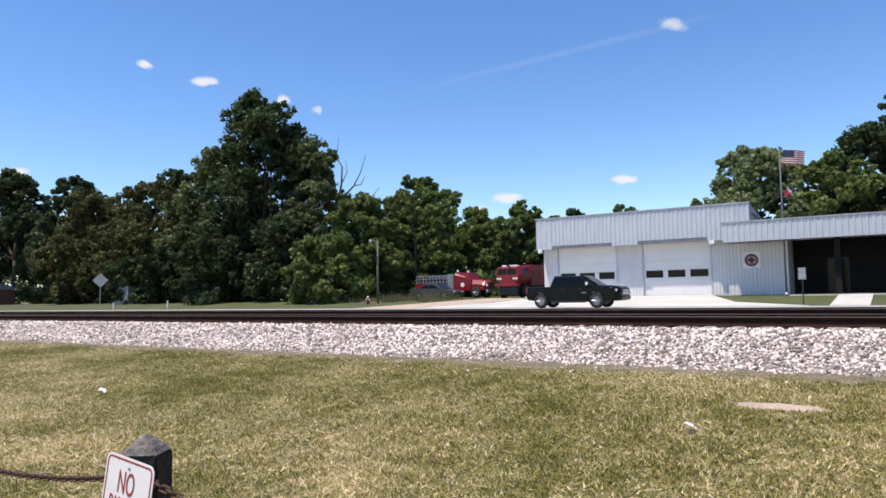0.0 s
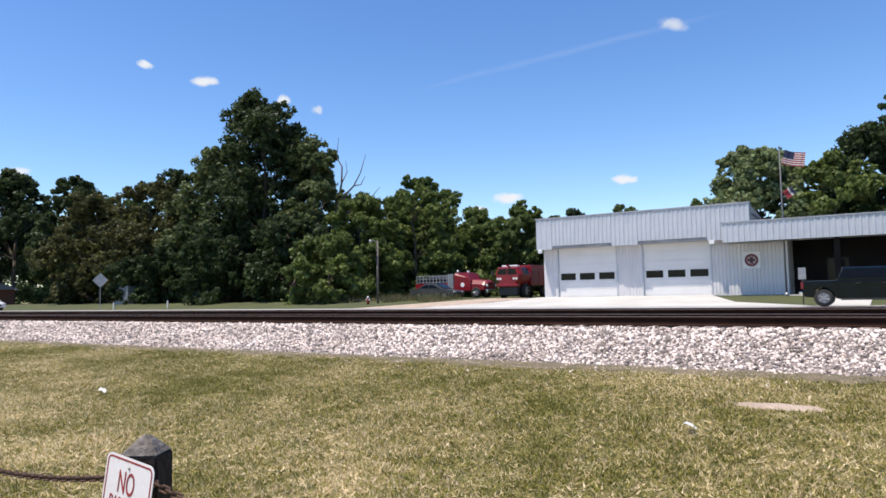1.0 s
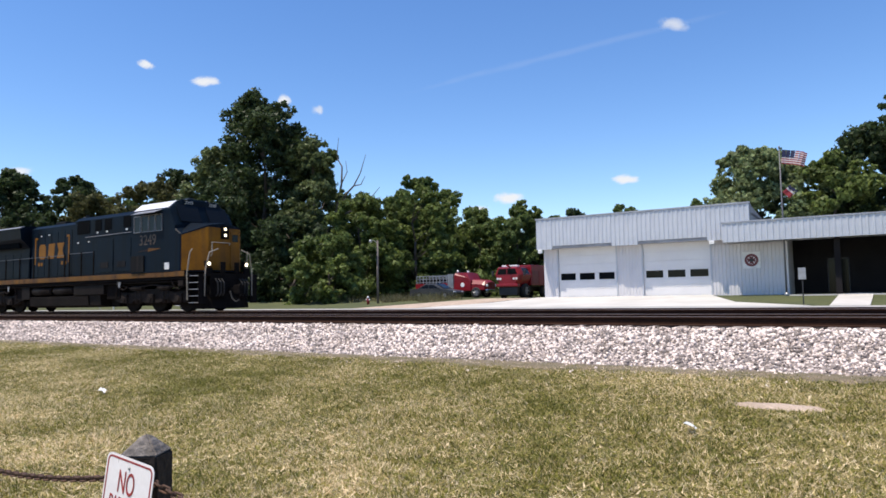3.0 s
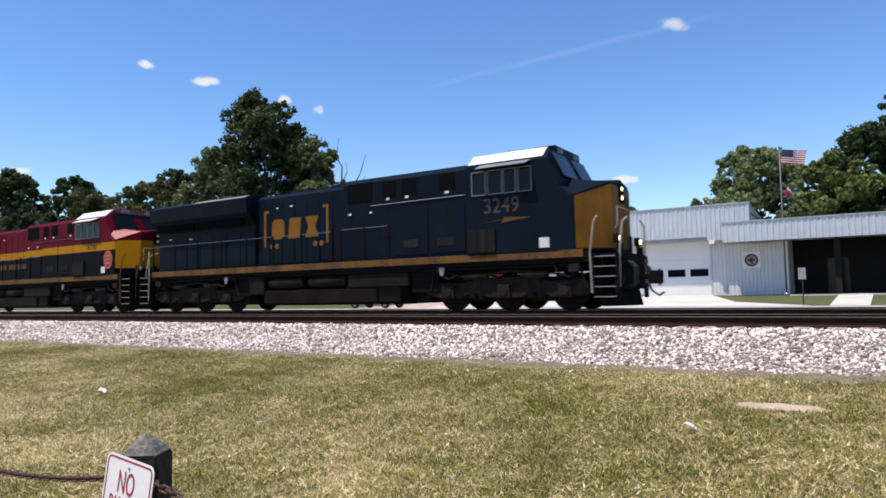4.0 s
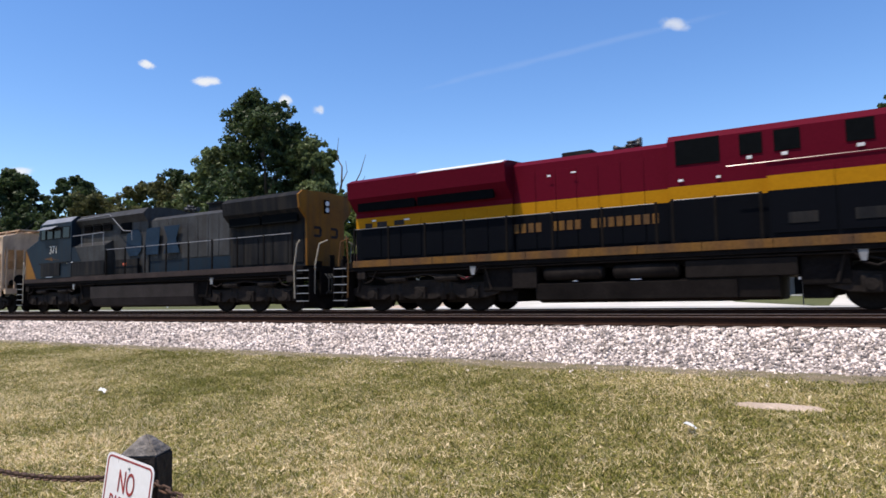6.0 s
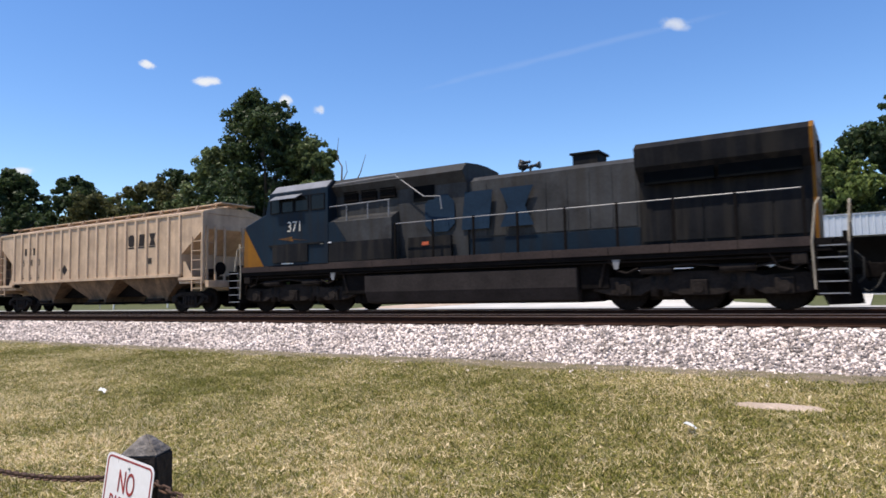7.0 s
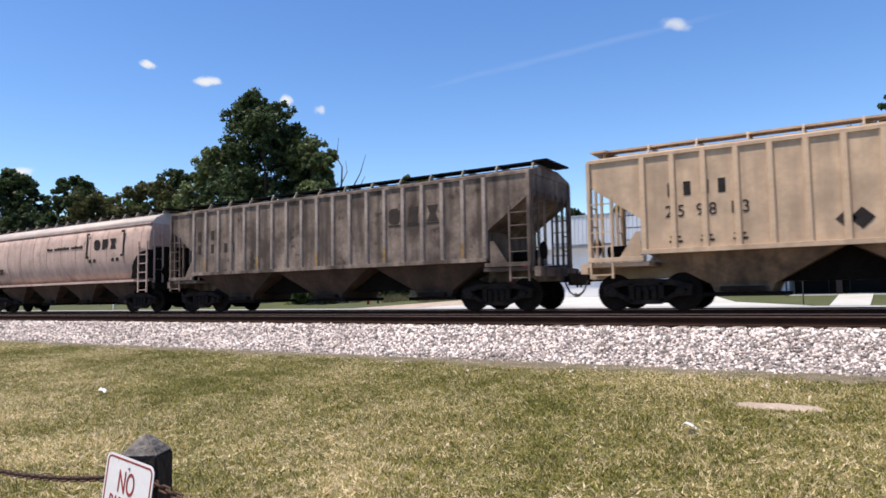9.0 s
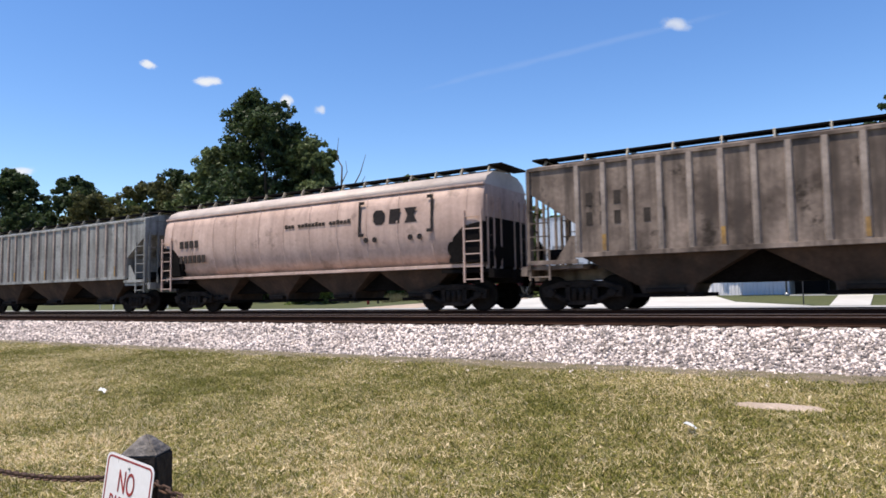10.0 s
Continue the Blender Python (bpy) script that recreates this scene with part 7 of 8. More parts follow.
for x, y in ((-65.9, 40.2), (-58.8, 41.5)):
    t = thing("marker_post", pose(x, y, ground_z(y) - 0.02), "short white marker post in the verge", "post", "marker posts")
    part("shaft", box(bmesh.new(), -0.06, 0.06, -0.06, 0.06, 0, 0.75, 0.01), "white", t)
    part("cap", box(bmesh.new(), -0.07, 0.07, -0.07, 0.07, 0.75, 0.8, 0.01), "sign_back", t)


def make_house():
    y = 56
    t = thing("house", pose(-136, y, ground_z(y)), "low brick-red house half hidden under the oaks", "house")
    part("wall", box(bmesh.new(), -6, 7, -4, 4, 0, 2.7), M["brick_red"], t)
    bm = loft(bmesh.new(), [[(-6.6, -4.7, 2.7), (-6.6, 4.7, 2.7), (-6.6, 0, 4.3)], [(7.6, -4.7, 2.7), (7.6, 4.7, 2.7), (7.6, 0, 4.3)]])
    part("roof", bm, "roof_grey", t)
    for x in (-3.5, 0, 3.5):
        w = part("window", box(bmesh.new(), x - 0.6, x + 0.6, -4.03, -4.0, 0.9, 2.1), "glass_dark", t)
        part("frame", box(bmesh.new(), x - 0.7, x + 0.7, -4.02, -4.0, 0.8, 2.2), "roof_grey", w)


M["brick_red"] = material("red_brown_brick", (0.25, 0.10, 0.06), 0.85, scale=3, grain=15, grain_amount=0.3, bump=0.3)
make_house()


def dead_tree():
    t = thing("dead_tree", pose(-51.7, 57.8, ground_z(57.8)), "bare grey limbs of a dead tree above the wood", "tree")
    rng = random.Random(5)
    bm = bmesh.new()
    rod(bm, (0, 0, 0), (0.6, 0, 9), 0.3, 0.2, 8)
    part("trunk", bm, "dead_wood", t)
    def limb(pts, r):
        bm = bmesh.new()
        for i, (a, b) in enumerate(zip(pts, pts[1:])):
            k = len(pts) - 1
            rod(bm, a, b, r * (1 - i / k) + 0.02, r * (1 - (i + 1) / k) + 0.02, 6)
        part("limb", bm, "dead_wood", t)
    limb([(0.5, 0, 8.5), (0.9, 0, 11), (1.5, 0, 13.2), (1.6, 0, 15.2), (0.8, 0, 16.4), (1.1, 0, 18.6)], 0.16)
    limb([(0.7, 0, 10), (2.2, 0, 12), (3.3, 0, 12.8), (4.3, 0, 14.2), (5.1, 0, 16.2)], 0.13)
    limb([(3.3, 0, 12.8), (4.2, 0.2, 12.9), (4.8, 0.2, 13.8)], 0.06)
    limb([(0.6, 0, 9.0), (2.5, 0, 9.9), (4.6, 0, 10.5), (6.0, 0, 11.4), (7.0, 0, 12.3)], 0.12)
    limb([(4.6, 0, 10.5), (6.3, 0.2, 11.1), (7.1, 0.1, 11.2)], 0.06)
    limb([(1.5, 0, 13.2), (2.1, 0.3, 14.6), (1.9, 0.3, 15.9)], 0.05)


dead_tree()


# ---- sky ----
CLOUDS = []


def cloud_material(name, strength, alpha, stretch):
    """Soft white vapour that thins out to nothing at its rim."""
    m = bpy.data.materials.new(name)
    m.use_nodes = True
    t = m.node_tree
    n, link = t.nodes, t.links.new
    co, sep, oi, nz = n.new("ShaderNodeTexCoord"), n.new("ShaderNodeSeparateXYZ"), n.new("ShaderNodeObjectInfo"), n.new("ShaderNodeTexNoise")
    link(co.outputs["Object"], sep.inputs[0])
    flat = n.new("ShaderNodeCombineXYZ")
    link(sep.outputs["X"], flat.inputs["X"])
    link(sep.outputs["Y"], flat.inputs["Y"])
    ln = n.new("ShaderNodeVectorMath")
    ln.operation = "LENGTH"
    link(flat.outputs[0], ln.inputs[0])
    mp = n.new("ShaderNodeMapping")
    mp.inputs["Scale"].default_value = stretch
    link(flat.outputs[0], mp.inputs["Vector"])
    nz.noise_dimensions = "4D"
    nz.inputs["Scale"].default_value, nz.inputs["Detail"].default_value, nz.inputs["Roughness"].default_value = 1.6, 5, 0.6
    link(mp.outputs[0], nz.inputs["Vector"])
    wv = n.new("ShaderNodeMath")
    wv.operation, wv.inputs[1].default_value = "MULTIPLY", 37.0
    link(oi.outputs["Random"], wv.inputs[0])
    link(wv.outputs[0], nz.inputs["W"])
    rim = n.new("ShaderNodeMapRange")
    rim.inputs["From Min"].default_value, rim.inputs["From Max"].default_value = 0.98, 0.1
    rim.inputs["To Min"].default_value, rim.inputs["To Max"].default_value = -0.85, 0.62
    link(ln.outputs["Value"], rim.inputs["Value"])
    add = n.new("ShaderNodeMath")
    link(rim.outputs[0], add.inputs[0])
    big = n.new("ShaderNodeMath")
    big.operation, big.inputs[1].default_value = "MULTIPLY", 1.9
    link(nz.outputs["Fac"], big.inputs[0])
    link(big.outputs[0], add.inputs[1])
    mr = n.new("ShaderNodeMapRange")
    mr.interpolation_type = "SMOOTHSTEP"
    mr.inputs["From Min"].default_value, mr.inputs["From Max"].default_value = 0.72, 1.5
    mr.inputs["To Max"].default_value = alpha
    link(add.outputs[0], mr.inputs["Value"])
    em, tr, mx = n.new("ShaderNodeEmission"), n.new("ShaderNodeBsdfTransparent"), n.new("ShaderNodeMixShader")
    em.inputs["Color"].default_value, em.inputs["Strength"].default_value = (0.97, 0.98, 1.0, 1), strength
    link(mr.outputs[0], mx.inputs[0])
    link(tr.outputs[0], mx.inputs[1])
    link(em.outputs[0], mx.inputs[2])
    link(mx.outputs[0], n["Material Output"].inputs["Surface"])
    return m


M["cloud"] = cloud_material("soft_white_cloud", 0.72, 0.78, (1.2, 0.7, 1))
M["thin_cloud"] = cloud_material("thin_white_cloud", 0.70, 0.42, (1.4, 0.6, 1))
M["contrail"] = cloud_material("thin_white_contrail", 0.70, 0.035, (4.0, 0.5, 1))


def sky_puff(name, x, y, w, h, turn, mat, label, category, dist=2200.0):
    """A flattened body of vapour far away, w by h across the view in thousandths of its distance."""
    fwd, right = (AIM - EYE).normalized(), Vector((0.8449, 0.5349, 0))
    up = right.cross(fwd)
    c = EYE + (fwd + right * x + up * y) * dist
    bm = bmesh.new()
    bmesh.ops.create_icosphere(bm, subdivisions=3, radius=1)
    ob = part(name, bm, mat)
    basis = Matrix((right, up, -fwd)).transposed().to_4x4() @ pose(0, 0, 0, 0, 0, turn)
    ob.matrix_basis = Matrix.Translation(c) @ basis @ Matrix.Diagonal((w * dist / 1000, h * dist / 1000, h * dist / 2500, 1))
    tagged(ob, label, category, kind="structure")
    CLOUDS.append((ob, c.copy(), basis, right * dist))


for x, y, w, h, turn, *thin in [(-0.443, 0.284, 22, 10, -15), (-0.353, 0.258, 34, 11, 6), (-0.235, 0.226, 17, 13, 30), (-0.185, 0.212, 14, 10, 0, 1), (0.351, 0.331, 36, 13, -14, 1),
                         (0.274, 0.100, 34, 11, 3), (0.098, 0.074, 40, 13, 5), (0.056, 0.059, 34, 7, 0), (-0.640, 0.127, 40, 11, 5)]:
    sky_puff("cloud", x, y, w * 1.1, h * 1.2, turn, "thin_cloud" if thin else "cloud", "small white fair-weather cloud in the blue sky", "cloud")
sky_puff("contrail", 0.19, 0.292, 470, 11, 13.2, "contrail", "faint straight vapour trail across the sky", "contrail")


# ---- foreground: post, sign, chain ----
M["old_post"] = material("weathered_dark_timber", (0.05, 0.041, 0.036), 0.95, spec=0.08, color2=(0.022, 0.018, 0.016), scale=6, grain=30, grain_amount=0.35, bump=0.7, stretch=(1, 1, 0.15))
M["post_top"] = material("bleached_timber_end", (0.26, 0.23, 0.21), 0.9, color2=(0.05, 0.042, 0.036), scale=11, mix=0.7, grain=50, grain_amount=0.3, bump=0.8)
M["sign_white"] = material("white_reflective_sheet", (0.74, 0.72, 0.73), 0.4, scale=5, color2=(0.68, 0.65, 0.66), grain=60, grain_amount=0.04, bump=0)
M["sign_red"] = material("faded_red_sign_ink", (0.30, 0.03, 0.035), 0.45, scale=8, grain=40, grain_amount=0.12, bump=0)
M["rust_chain"] = material("rusty_iron", (0.10, 0.05, 0.03), 0.85, scale=20, color2=(0.05, 0.028, 0.02), grain=60, grain_amount=0.3, bump=0.4)
FENCE_Y = 1.655


def make_post(x, y, h, turn, lean):
    t = thing("fence_post", pose(x, y, ground_z(y) - 0.05, 0, lean, turn), "weathered dark timber post with a pointed top", "post", "fence posts")
    a, b = 0.084, 0.078
    bm = loft(bmesh.new(), [[(-a, -a, 0), (a, -a, 0), (a, a, 0), (-a, a, 0)], [(-b, -b, h - 0.075), (b, -b, h - 0.075), (b, b, h - 0.08), (-b, b, h - 0.08)]])
    bmesh.ops.bevel(bm, geom=bm.edges[:], offset=0.008, segments=2, affect="EDGES")
    part("shaft", bm, "old_post", t)
    bm = loft(bmesh.new(), [[(-b, -b, h - 0.08), (b, -b, h - 0.08), (b, b, h - 0.08), (-b, b, h - 0.08)], [(-0.02, -0.012, h - 0.012), (0.012, -0.02, h), (0.026, 0.012, h - 0.012), (-0.012, 0.018, h - 0.02)]])
    bmesh.ops.bevel(bm, geom=bm.edges[:], offset=0.006, segments=2, affect="EDGES")
    part("cap", bm, "post_top", t, "bleached splintered post top")
    return t


make_post(-2.475, FENCE_Y, 0.995, 32, 0)
make_post(-5.3, FENCE_Y + 0.02, 0.98, 10, -2)
make_post(0.45, FENCE_Y, 0.98, 20, 1)


def make_no_parking():
    t = thing("parking_sign", pose(-2.44, FENCE_Y - 0.115, 0.672, -4, 6, 0), "white metal parking sign with red lettering, screwed to a post", "sign")
    w, h, r = 0.152, 0.228, 0.03
    def rounded(w, h, r):
        o = []
        for cx, cz, a0 in ((w - r, h - r, 0), (-w + r, h - r, 90), (-w + r, -h + r, 180), (w - r, -h + r, 270)):
            for k in range(5):
                a = radians(a0 + 22.5 * k)
                o.append((cx + r * math.cos(a), cz + r * math.sin(a)))
        return o
    part("plate", slab(bmesh.new(), rounded(w, h, r), -0.002, 0.0), "sign_white", t)
    bm = bmesh.new()
    outer, inner = rounded(w - 0.009, h - 0.009, r - 0.006), rounded(w - 0.016, h - 0.016, r - 0.012)
    for i in range(len(outer)):
        j = (i + 1) % len(outer)
        vs = [bm.verts.new((x, y, z)) for (x, z), y in ((outer[i], -0.003), (outer[j], -0.003), (inner[j], -0.003), (inner[i], -0.003))]
        vt = [bm.verts.new((v.co.x, -0.002, v.co.z)) for v in vs]
        bm.faces.new(vs)
        for a in range(4):
            bm.faces.new((vs[a], vs[(a + 1) % 4], vt[(a + 1) % 4], vt[a]))
    part("border", bm, "sign_red", t, "red border line")
    lettering("NO", 0.122, "sign_red", t, pose(-0.008, -0.0035, 0.128, 90, 0, 0), "lettering", 0.0006, 0.56)
    lettering("PARKING", 0.088, "sign_red", t, pose(0, -0.0035, 0.042, 90, 0, 0), "lettering", 0.0006, 0.56)
    for z in (0.19, -0.19):
        part("screw", rod(bmesh.new(), (0, -0.002, z), (0, -0.006, z), 0.006, 0.005, 10), "steel", t)


make_no_parking()


def make_chain(p0, p1, sag):
    t = thing("chain", pose(*p0), "sagging rusty iron chain between the posts", "chain", "fence chains")
    link = bmesh.new()
    k, r, ln, th = 10, 0.012, 0.015, 0.0048
    ring = [(ln * (1 if math.cos(a) >= 0 else -1) + r * math.cos(a), r * math.sin(a)) for a in [2 * math.pi * (i + 0.5) / k for i in range(k)]]
    for i in range(k):
        a, b = ring[i], ring[(i + 1) % k]
        rod(link, (a[0], a[1], 0), (b[0], b[1], 0), th, th, 6, False)
    d = Vector(p1) - Vector(p0)
    n = int(d.length / 0.037)
    me = None
    for i in range(n):
        f = (i + 0.5) / n
        pt = d * f + Vector((0, 0, -sag * 4 * f * (1 - f)))
        slope = d + Vector((0, 0, -sag * 4 * (1 - 2 * f)))
        m = Matrix.Translation(pt) @ slope.to_track_quat("X", "Z").to_matrix().to_4x4() @ Matrix.Rotation(radians(45 + 90 * (i % 2)), 4, "X")
        if me is None:
            ob = part("link", link, "rust_chain", t)
            me = ob.data
            ob.matrix_basis = m
        else:
            shared("link", me, t, m)


make_chain((-5.25, FENCE_Y - 0.03, 0.86), (-2.54, FENCE_Y - 0.03, 0.80), 0.14)
make_chain((-2.40, FENCE_Y - 0.03, 0.80), (0.4, FENCE_Y - 0.03, 0.82), 0.16)


# ---- litter and bare patch on the grass ----
def patch(name, x, y, rx, ry, mat, label, seed):
    """Bare soil with a ragged rim, level with the roots of the grass."""
    bm = bmesh.new()
    k = 48
    rings = []
    for q, lift in ((1.0, -0.012), (0.8, 0.012), (0.4, 0.018)):
        ring = []
        for i in range(k):
            a = 2 * math.pi * i / k
            rag = 1 + q * (0.45 * noise.noise((math.cos(a) * 1.6, math.sin(a) * 1.6, seed)) + 0.25 * noise.noise((math.cos(a) * 6, math.sin(a) * 6, seed)))
            yy = y + ry * q * rag * math.sin(a)
            ring.append(bm.verts.new((x + rx * q * rag * math.cos(a), yy, ground_z(yy) + 0.012 + lift)))
        rings.append(ring)
    for r0, r1 in zip(rings, rings[1:]):
        for i in range(k):
            bm.faces.new((r0[i], r0[(i + 1) % k], r1[(i + 1) % k], r1[i])).smooth = True
    bm.faces.new(rings[-1]).smooth = True
    return tagged(part(name, bm, mat), label, "bare soil", kind="structure")


patch("bare_patch", -0.78, 7.15, 0.4, 0.1, "dirt", "bare patch of pale sandy soil in the grass", 3)


def make_shoulder():
    """Dusty strip with ragged edges where the grass gives way to the stones."""
    bm = bmesh.new()
    prev = None
    for i in range(241):
        x = -52 + 0.25 * i
        y0 = 8.5 + 0.35 * noise.noise((x * 0.35, 1, 0)) + 0.2 * noise.noise((x * 1.7, 5, 0))
        row = [bm.verts.new((x, y, ground_z(y) + z)) for y, z in ((y0, 0.0), (y0 + 0.15, 0.02), (9.0, 0.02), (9.3, 0.0))]
        if prev:
            for j in range(3):
                bm.faces.new((prev[j], row[j], row[j + 1], prev[j + 1])).smooth = True
        prev = row
    tagged(part("dusty_verge", bm, M["verge"]), "dusty grey-brown strip between grass and ballast", "bare soil", kind="structure")


M["verge"] = material("dusty_grey_soil", (0.22, 0.165, 0.115), 0.95, color2=(0.095, 0.085, 0.042), scale=4.5, mix=0.7, grain=30, grain_amount=0.3, bump=0.6)
make_shoulder()


def make_litter(x, y, size, label, seed):
    rng = random.Random(seed)
    bm = bmesh.new()
    g = [[bm.verts.new((size * (i - 1.5) / 3, size * 0.7 * (j - 1) / 2, 0.02 + size * 0.35 * rng.random())) for i in range(4)] for j in range(3)]
    for j in range(2):
        for i in range(3):
            bm.faces.new((g[j][i], g[j][i + 1], g[j + 1][i + 1], g[j + 1][i]))
    ext = bmesh.ops.extrude_face_region(bm, geom=bm.faces[:])
    for v in ext["geom"]:
        if isinstance(v, bmesh.types.BMVert):
            v.co.z += 0.003
    ob = part("paper_scrap", bm, "white", None, "", pose(x, y, ground_z(y) + 0.03, 25, 0, rng.uniform(0, 180)))
    tagged(ob, label, "litter")


make_litter(-8.95, 5.3, 0.13, "crumpled pale paper scrap lying in the grass", 1)
make_litter(-1.36, 6.05, 0.12, "small upright white scrap in the grass", 2)

# ---- ballast stones and grass blades ----
def mesh_indexed(name, verts, tris, mat):
    me = bpy.data.meshes.new(name)
    me.vertices.add(len(verts))
    me.vertices.foreach_set("co", np.ascontiguousarray(verts, dtype=np.float32).ravel())
    me.loops.add(tris.size)
    me.loops.foreach_set("vertex_index", np.ascontiguousarray(tris, dtype=np.int32).ravel())
    me.polygons.add(len(tris))
    me.polygons.foreach_set("loop_start", np.arange(0, tris.size, 3, dtype=np.int32))
    me.update(calc_edges=True)
    me.validate()
    me.materials.append(M[mat])
    return me


def scatter_stones(n, seed):
    """Angular crushed stones: close and pale low on the shoulder, looser and peppered with dark gaps near the ties."""
    rng = np.random.default_rng(seed)
    y = 8.0 + 4.95 * rng.random(n) ** 0.93
    x = -34 + 36 * rng.random(n) ** 0.85
    loose = np.interp(y, [9.0, 10.2, 10.8, 12.2, 12.9], [1.0, 1.0, 0.58, 0.58, 0.9])
    keep = ((y > 9.15) | (rng.random(n) < np.maximum(0, (y - 7.9) / 1.25) ** 1.9)) & (rng.random(n) < loose)
    x, y = x[keep], y[keep]
    n = len(x)
    zb = np.interp(y, [8.0, 8.75, 9.6, 12.3, 15.6], [0.45, 0.46, 0.56, 0.795, 0.8])
    r = (0.013 + 0.023 * rng.random(n) ** 1.7) * np.interp(y, [8.4, 9.4, 10.4, 11.0], [0.6, 0.85, 0.88, 1.05])
    z = zb + r * (0.1 + 0.8 * rng.random(n))
    base = np.array([[1, 0, 0], [-1, 0, 0], [0, 1, 0], [0, -1, 0], [0, 0, 1], [0, 0, -1], [0.7, 0.7, 0.5], [-0.7, -0.7, 0.5]], dtype=float)
    tri = np.array([[4, 0, 6], [4, 6, 2], [0, 2, 6], [4, 2, 1], [4, 1, 7], [4, 7, 3], [1, 3, 7], [4, 3, 0], [5, 2, 0], [5, 1, 2], [5, 3, 1], [5, 0, 3]])
    v = base[None] * (0.55 + 0.9 * rng.random((n, 8, 1))) + rng.normal(size=(n, 8, 3)) * 0.2
    v *= r[:, None, None] * (0.65 + 0.75 * rng.random((n, 1, 3)))
    a = rng.random(n) * 2 * math.pi
    ca, sa = np.cos(a)[:, None], np.sin(a)[:, None]
    vx, vy = v[..., 0] * ca - v[..., 1] * sa, v[..., 0] * sa + v[..., 1] * ca
    t = rng.normal(size=n)[:, None] * 0.8
    vy, vz = vy * np.cos(t) - v[..., 2] * np.sin(t), vy * np.sin(t) + v[..., 2] * np.cos(t)
    out = np.stack([vx + x[:, None], vy + y[:, None], vz + z[:, None]], axis=-1)
    tris = (np.arange(n)[:, None, None] * 8 + tri[None]).reshape(-1, 3)
    ob = new("ballast_stones", mesh_indexed("ballast_stones", out.reshape(-1, 3), tris, "stone"))
    tagged(ob, "loose pale crushed stones on the track shoulder", "ballast", kind="stuff")


scatter_stones(88000, 7)


def scatter_grass(n, seed):
    """Short mown blades and cut straw over the strip between the fence and the ballast."""
    rng = np.random.default_rng(seed)
    y = 1.9 + 7.1 * rng.random(n) ** 0.8
    x = (-2.36 * y - 0.8) + (2.40 * y + 1.4) * rng.random(n)
    d = -0.535 * x + 0.845 * y
    tuft = np.array([noise.noise((a * 1.3, b * 1.3, 4.0)) + 0.6 * noise.noise((a * 5, b * 5, 9.0)) for a, b in zip(x[::6], y[::6])])
    tuft = np.repeat(tuft, 6)[:n]
    # blades that share a tuft stand close together
    x = np.repeat(x[::6], 6)[:n] + rng.normal(size=n) * 0.055
    y = np.repeat(y[::6], 6)[:n] + rng.normal(size=n) * 0.055
    keep = (rng.random(n) < 0.8 + 0.45 * tuft) & (rng.random(n) < np.interp(y + 0.35 * tuft, [8.1, 8.7, 9.15], [1.0, 0.7, 0.1])) & (d > 3.6 + 0.9 * rng.random(n))
    keep &= ~(((x + 0.78) / 0.46) ** 2 + ((y - 7.15) / 0.12) ** 2 < 0.6 + 0.7 * rng.random(n))
    x, y, tuft, d = x[keep], y[keep], tuft[keep], d[keep]
    n = len(x)
    z = np.interp(y, [p[0] for p in PROFILE], [p[1] for p in PROFILE]) - 0.014
    h = (0.030 + 0.026 * rng.random(n)) * (1 + 0.3 * tuft)
    w = (0.0026 + 0.0085 * rng.random(n) ** 2) * (0.75 + 0.05 * d)
    a = rng.random(n) * 2 * math.pi
    lean = rng.normal(size=(n, 2)) * 0.035
    flat = rng.random(n) < 0.2
    h = np.where(flat, 0.03 + 0.018 * rng.random(n), h)
    lean = np.where(flat[:, None], lean * 1.6, lean)
    p0 = np.stack([x - np.cos(a) * w, y - np.sin(a) * w, z + np.where(flat, 0.022, 0)], -1)
    p1 = np.stack([x + np.cos(a) * w, y + np.sin(a) * w, z + np.where(flat, 0.022, 0)], -1)
    p2 = np.stack([x + lean[:, 0], y + lean[:, 1], z + h], -1)
    ob = new("grass", mesh_arrays("grass", np.stack([p0, p1, p2], 1).reshape(-1, 3), 3, "blades"))
    tagged(ob, "short mown grass blades, green mixed with dry straw", "grass", kind="stuff")


scatter_grass(820000, 11)


def scatter_weeds(n, seed):
    """Tall dry weeds round the lamp post and before the parked engines."""
    rng = np.random.default_rng(seed)
    x = np.where(rng.random(n) < 0.7, -36.5 + 7.5 * rng.random(n), -41 + 12 * rng.random(n))
    y = 45.5 + 3.0 * rng.random(n) + 0.8 * np.sin(x * 1.7)
    z = np.interp(y, [p[0] for p in PROFILE], [p[1] for p in PROFILE])
    h = 0.2 + 0.6 * rng.random(n) ** 1.8
    w = 0.012 + 0.012 * rng.random(n)
    a = rng.random(n) * 2 * math.pi
    lean = rng.normal(size=(n, 2)) * 0.16
    p0 = np.stack([x - np.cos(a) * w, y - np.sin(a) * w, z], -1)
    p1 = np.stack([x + np.cos(a) * w, y + np.sin(a) * w, z], -1)
    p2 = np.stack([x + lean[:, 0], y + lean[:, 1], z + h], -1)
    ob = new("weeds", mesh_arrays("weeds", np.stack([p0, p1, p2], 1).reshape(-1, 3), 3, "weeds"))
    tagged(ob, "tall dry straw-green weeds in the verge", "weeds", kind="stuff")


M["weeds"] = leaf_material("dry_weeds", (0.12, 0.125, 0.045), (0.22, 0.19, 0.11), 0.5)
scatter_weeds(3200, 21)


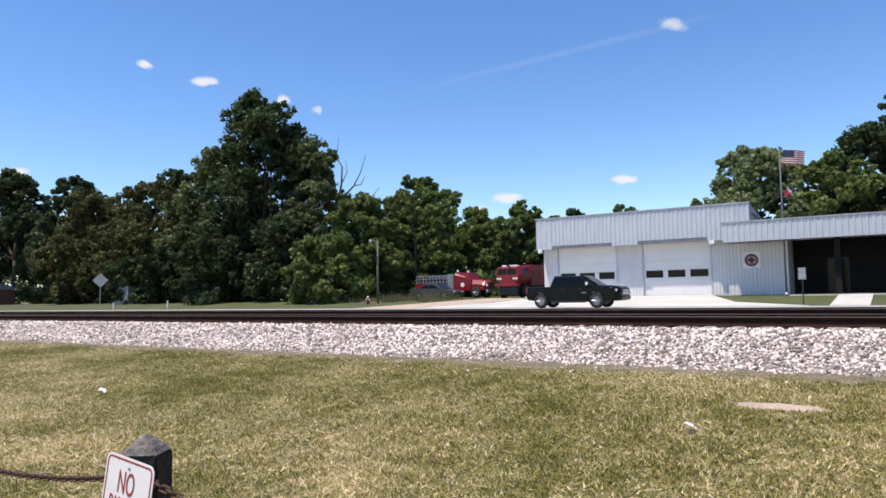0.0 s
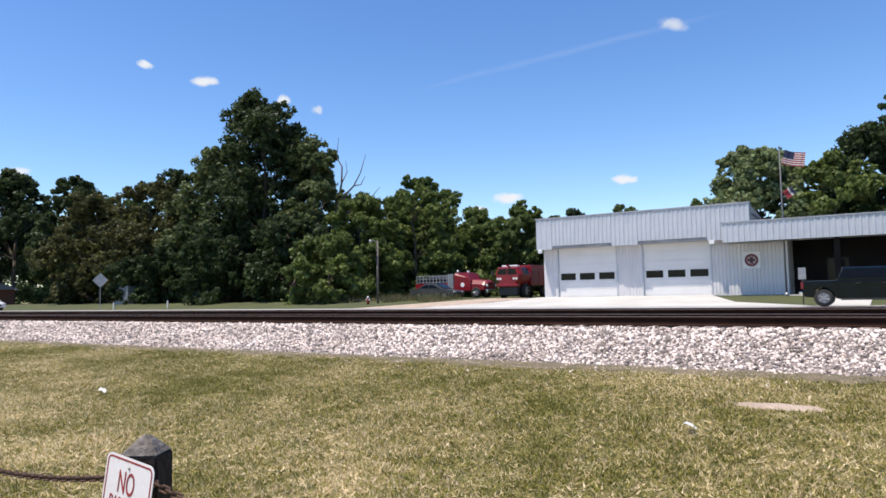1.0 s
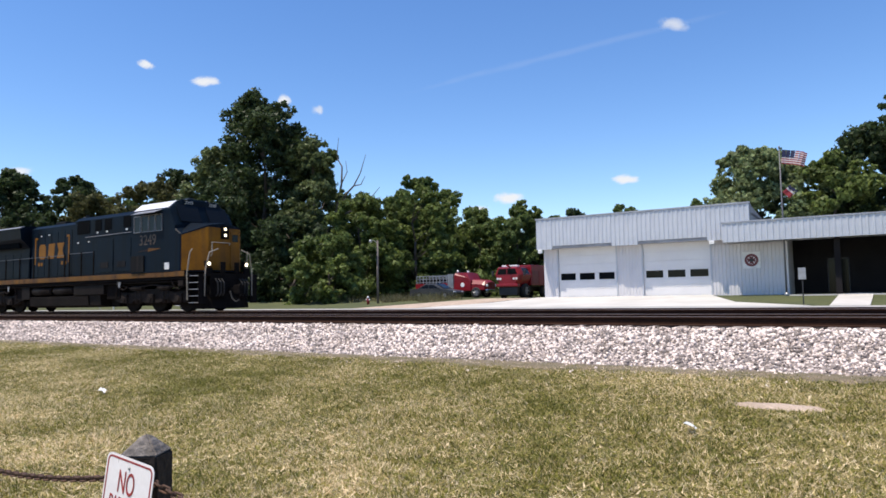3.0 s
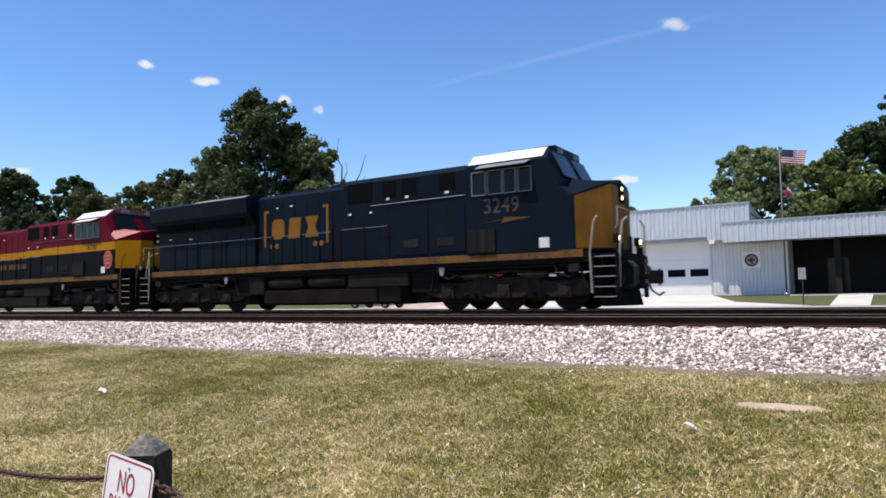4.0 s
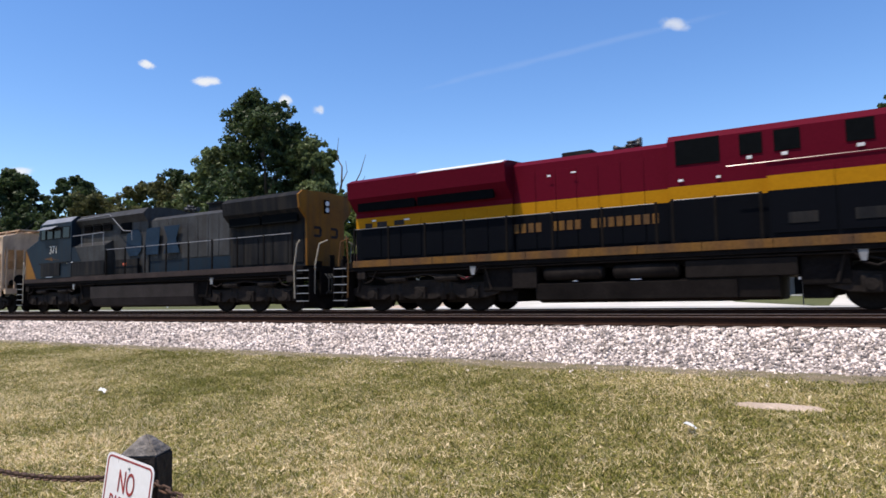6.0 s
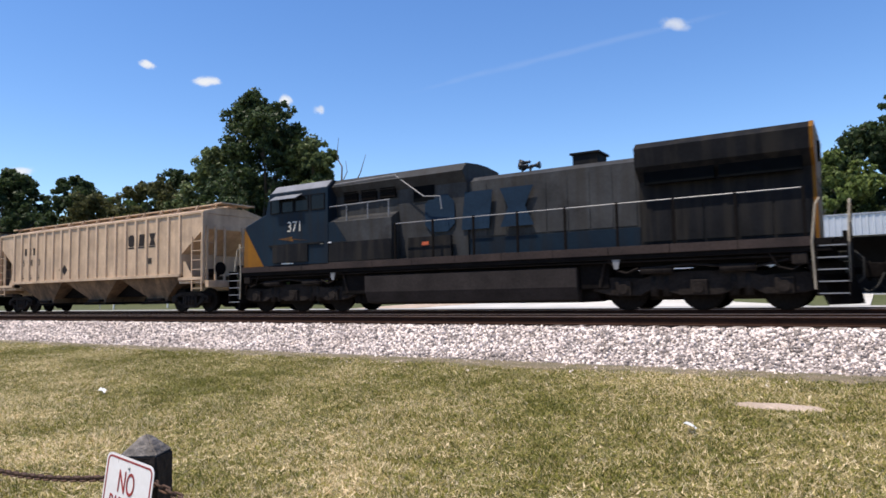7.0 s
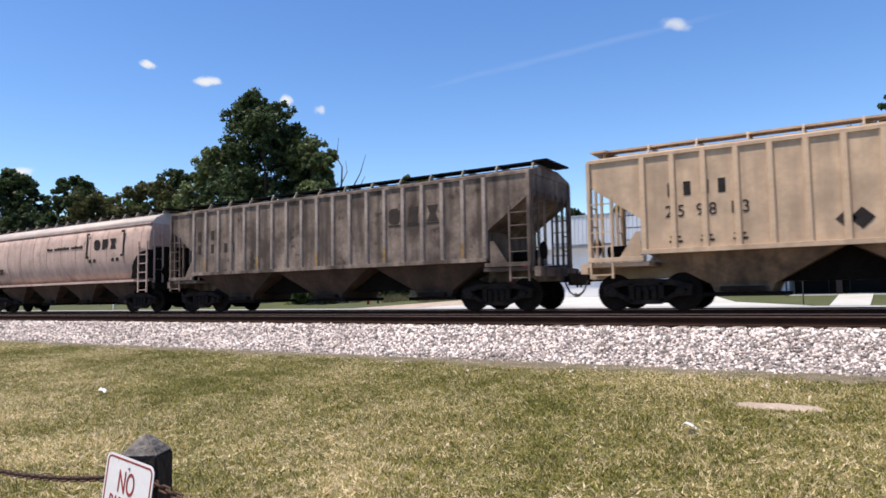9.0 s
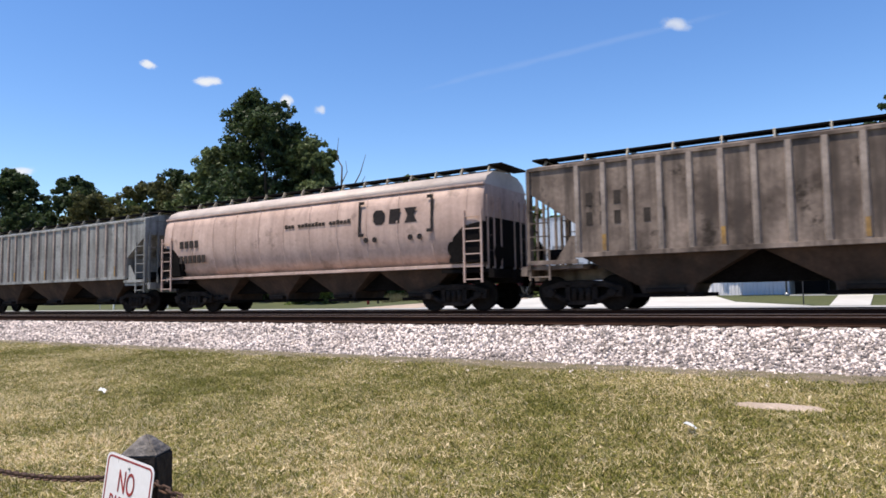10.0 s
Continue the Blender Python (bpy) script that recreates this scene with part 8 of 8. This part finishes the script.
# ---- what moves ----
TRAIN_SPEED = 15.9


def train_shift(t):
    """How far the train has come: it slows a trifle in the first seconds."""
    k = min(1.0, max(0.0, (4.5 - t) / 2.1))
    return TRAIN_SPEED * t - 1.1 * k * k * (3 - 2 * k)


def roll_rows(base, radius, speed, direction):
    """Poses of a wheelset turning under a thing that runs at a steady speed."""
    rows = []
    for k in range(301):
        t = k / 30
        rows.append((t, Matrix.Translation(base) @ Matrix.Rotation(direction * speed * t / radius, 4, "Y")))
    return rows


def motions():
    for car, s0, turn in TRAIN:
        walk(car, [(0.5 * k, pose(s0 + train_shift(0.5 * k), FAR_Y, RAIL_Z[FAR_Y] + 0.003, 0, 0, turn)) for k in range(21)])
        back = -1 if turn else 1
        for axle, radius in ROLLING:
            top = axle.parent.parent
            if top == car:
                walk(axle, roll_rows(axle.matrix_basis.translation.copy(), radius, TRAIN_SPEED, back))
    for car, x0, y, z, speed, wheels in VEHICLES:
        walk(car, [(0.5 * k, pose(x0 + speed * 0.5 * k, y, z)) for k in range(21)])
        for wheel, radius in wheels:
            walk(wheel, roll_rows(wheel.matrix_basis.translation.copy(), radius, speed, 1))
    # the flags' strips swing one after another about their hoist edge
    chains = {}
    for strip, i, step, phase, droop in FLAG_PARTS:
        rows = []
        for k in range(51):
            t = 0.2 * k
            x = y = z = 0.0
            for j in range(i + 1):
                turn = 28 * math.sin(2.6 * t - 1.1 * j + phase) * (0.35 + 0.13 * j) + 14
                fall = droop + 6 * math.sin(1.3 * t + phase - 0.4 * j)
                if j < i:
                    x += step * math.cos(radians(turn)) * math.cos(radians(fall))
                    y += step * math.sin(radians(turn)) * math.cos(radians(fall))
                    z -= step * math.sin(radians(fall))
            rows.append((t, Matrix.Translation((x, y, z)) @ pose(0, 0, 0, 0, 0, turn) @ pose(0, 0, 0, 0, fall, 0)))
        walk(strip, rows)
    for puff, place, basis, right in CLOUDS:
        walk(puff, [(t, Matrix.Translation(place + right * (0.0005 * t)) @ basis) for t in (0, 5, 10)])


motions()
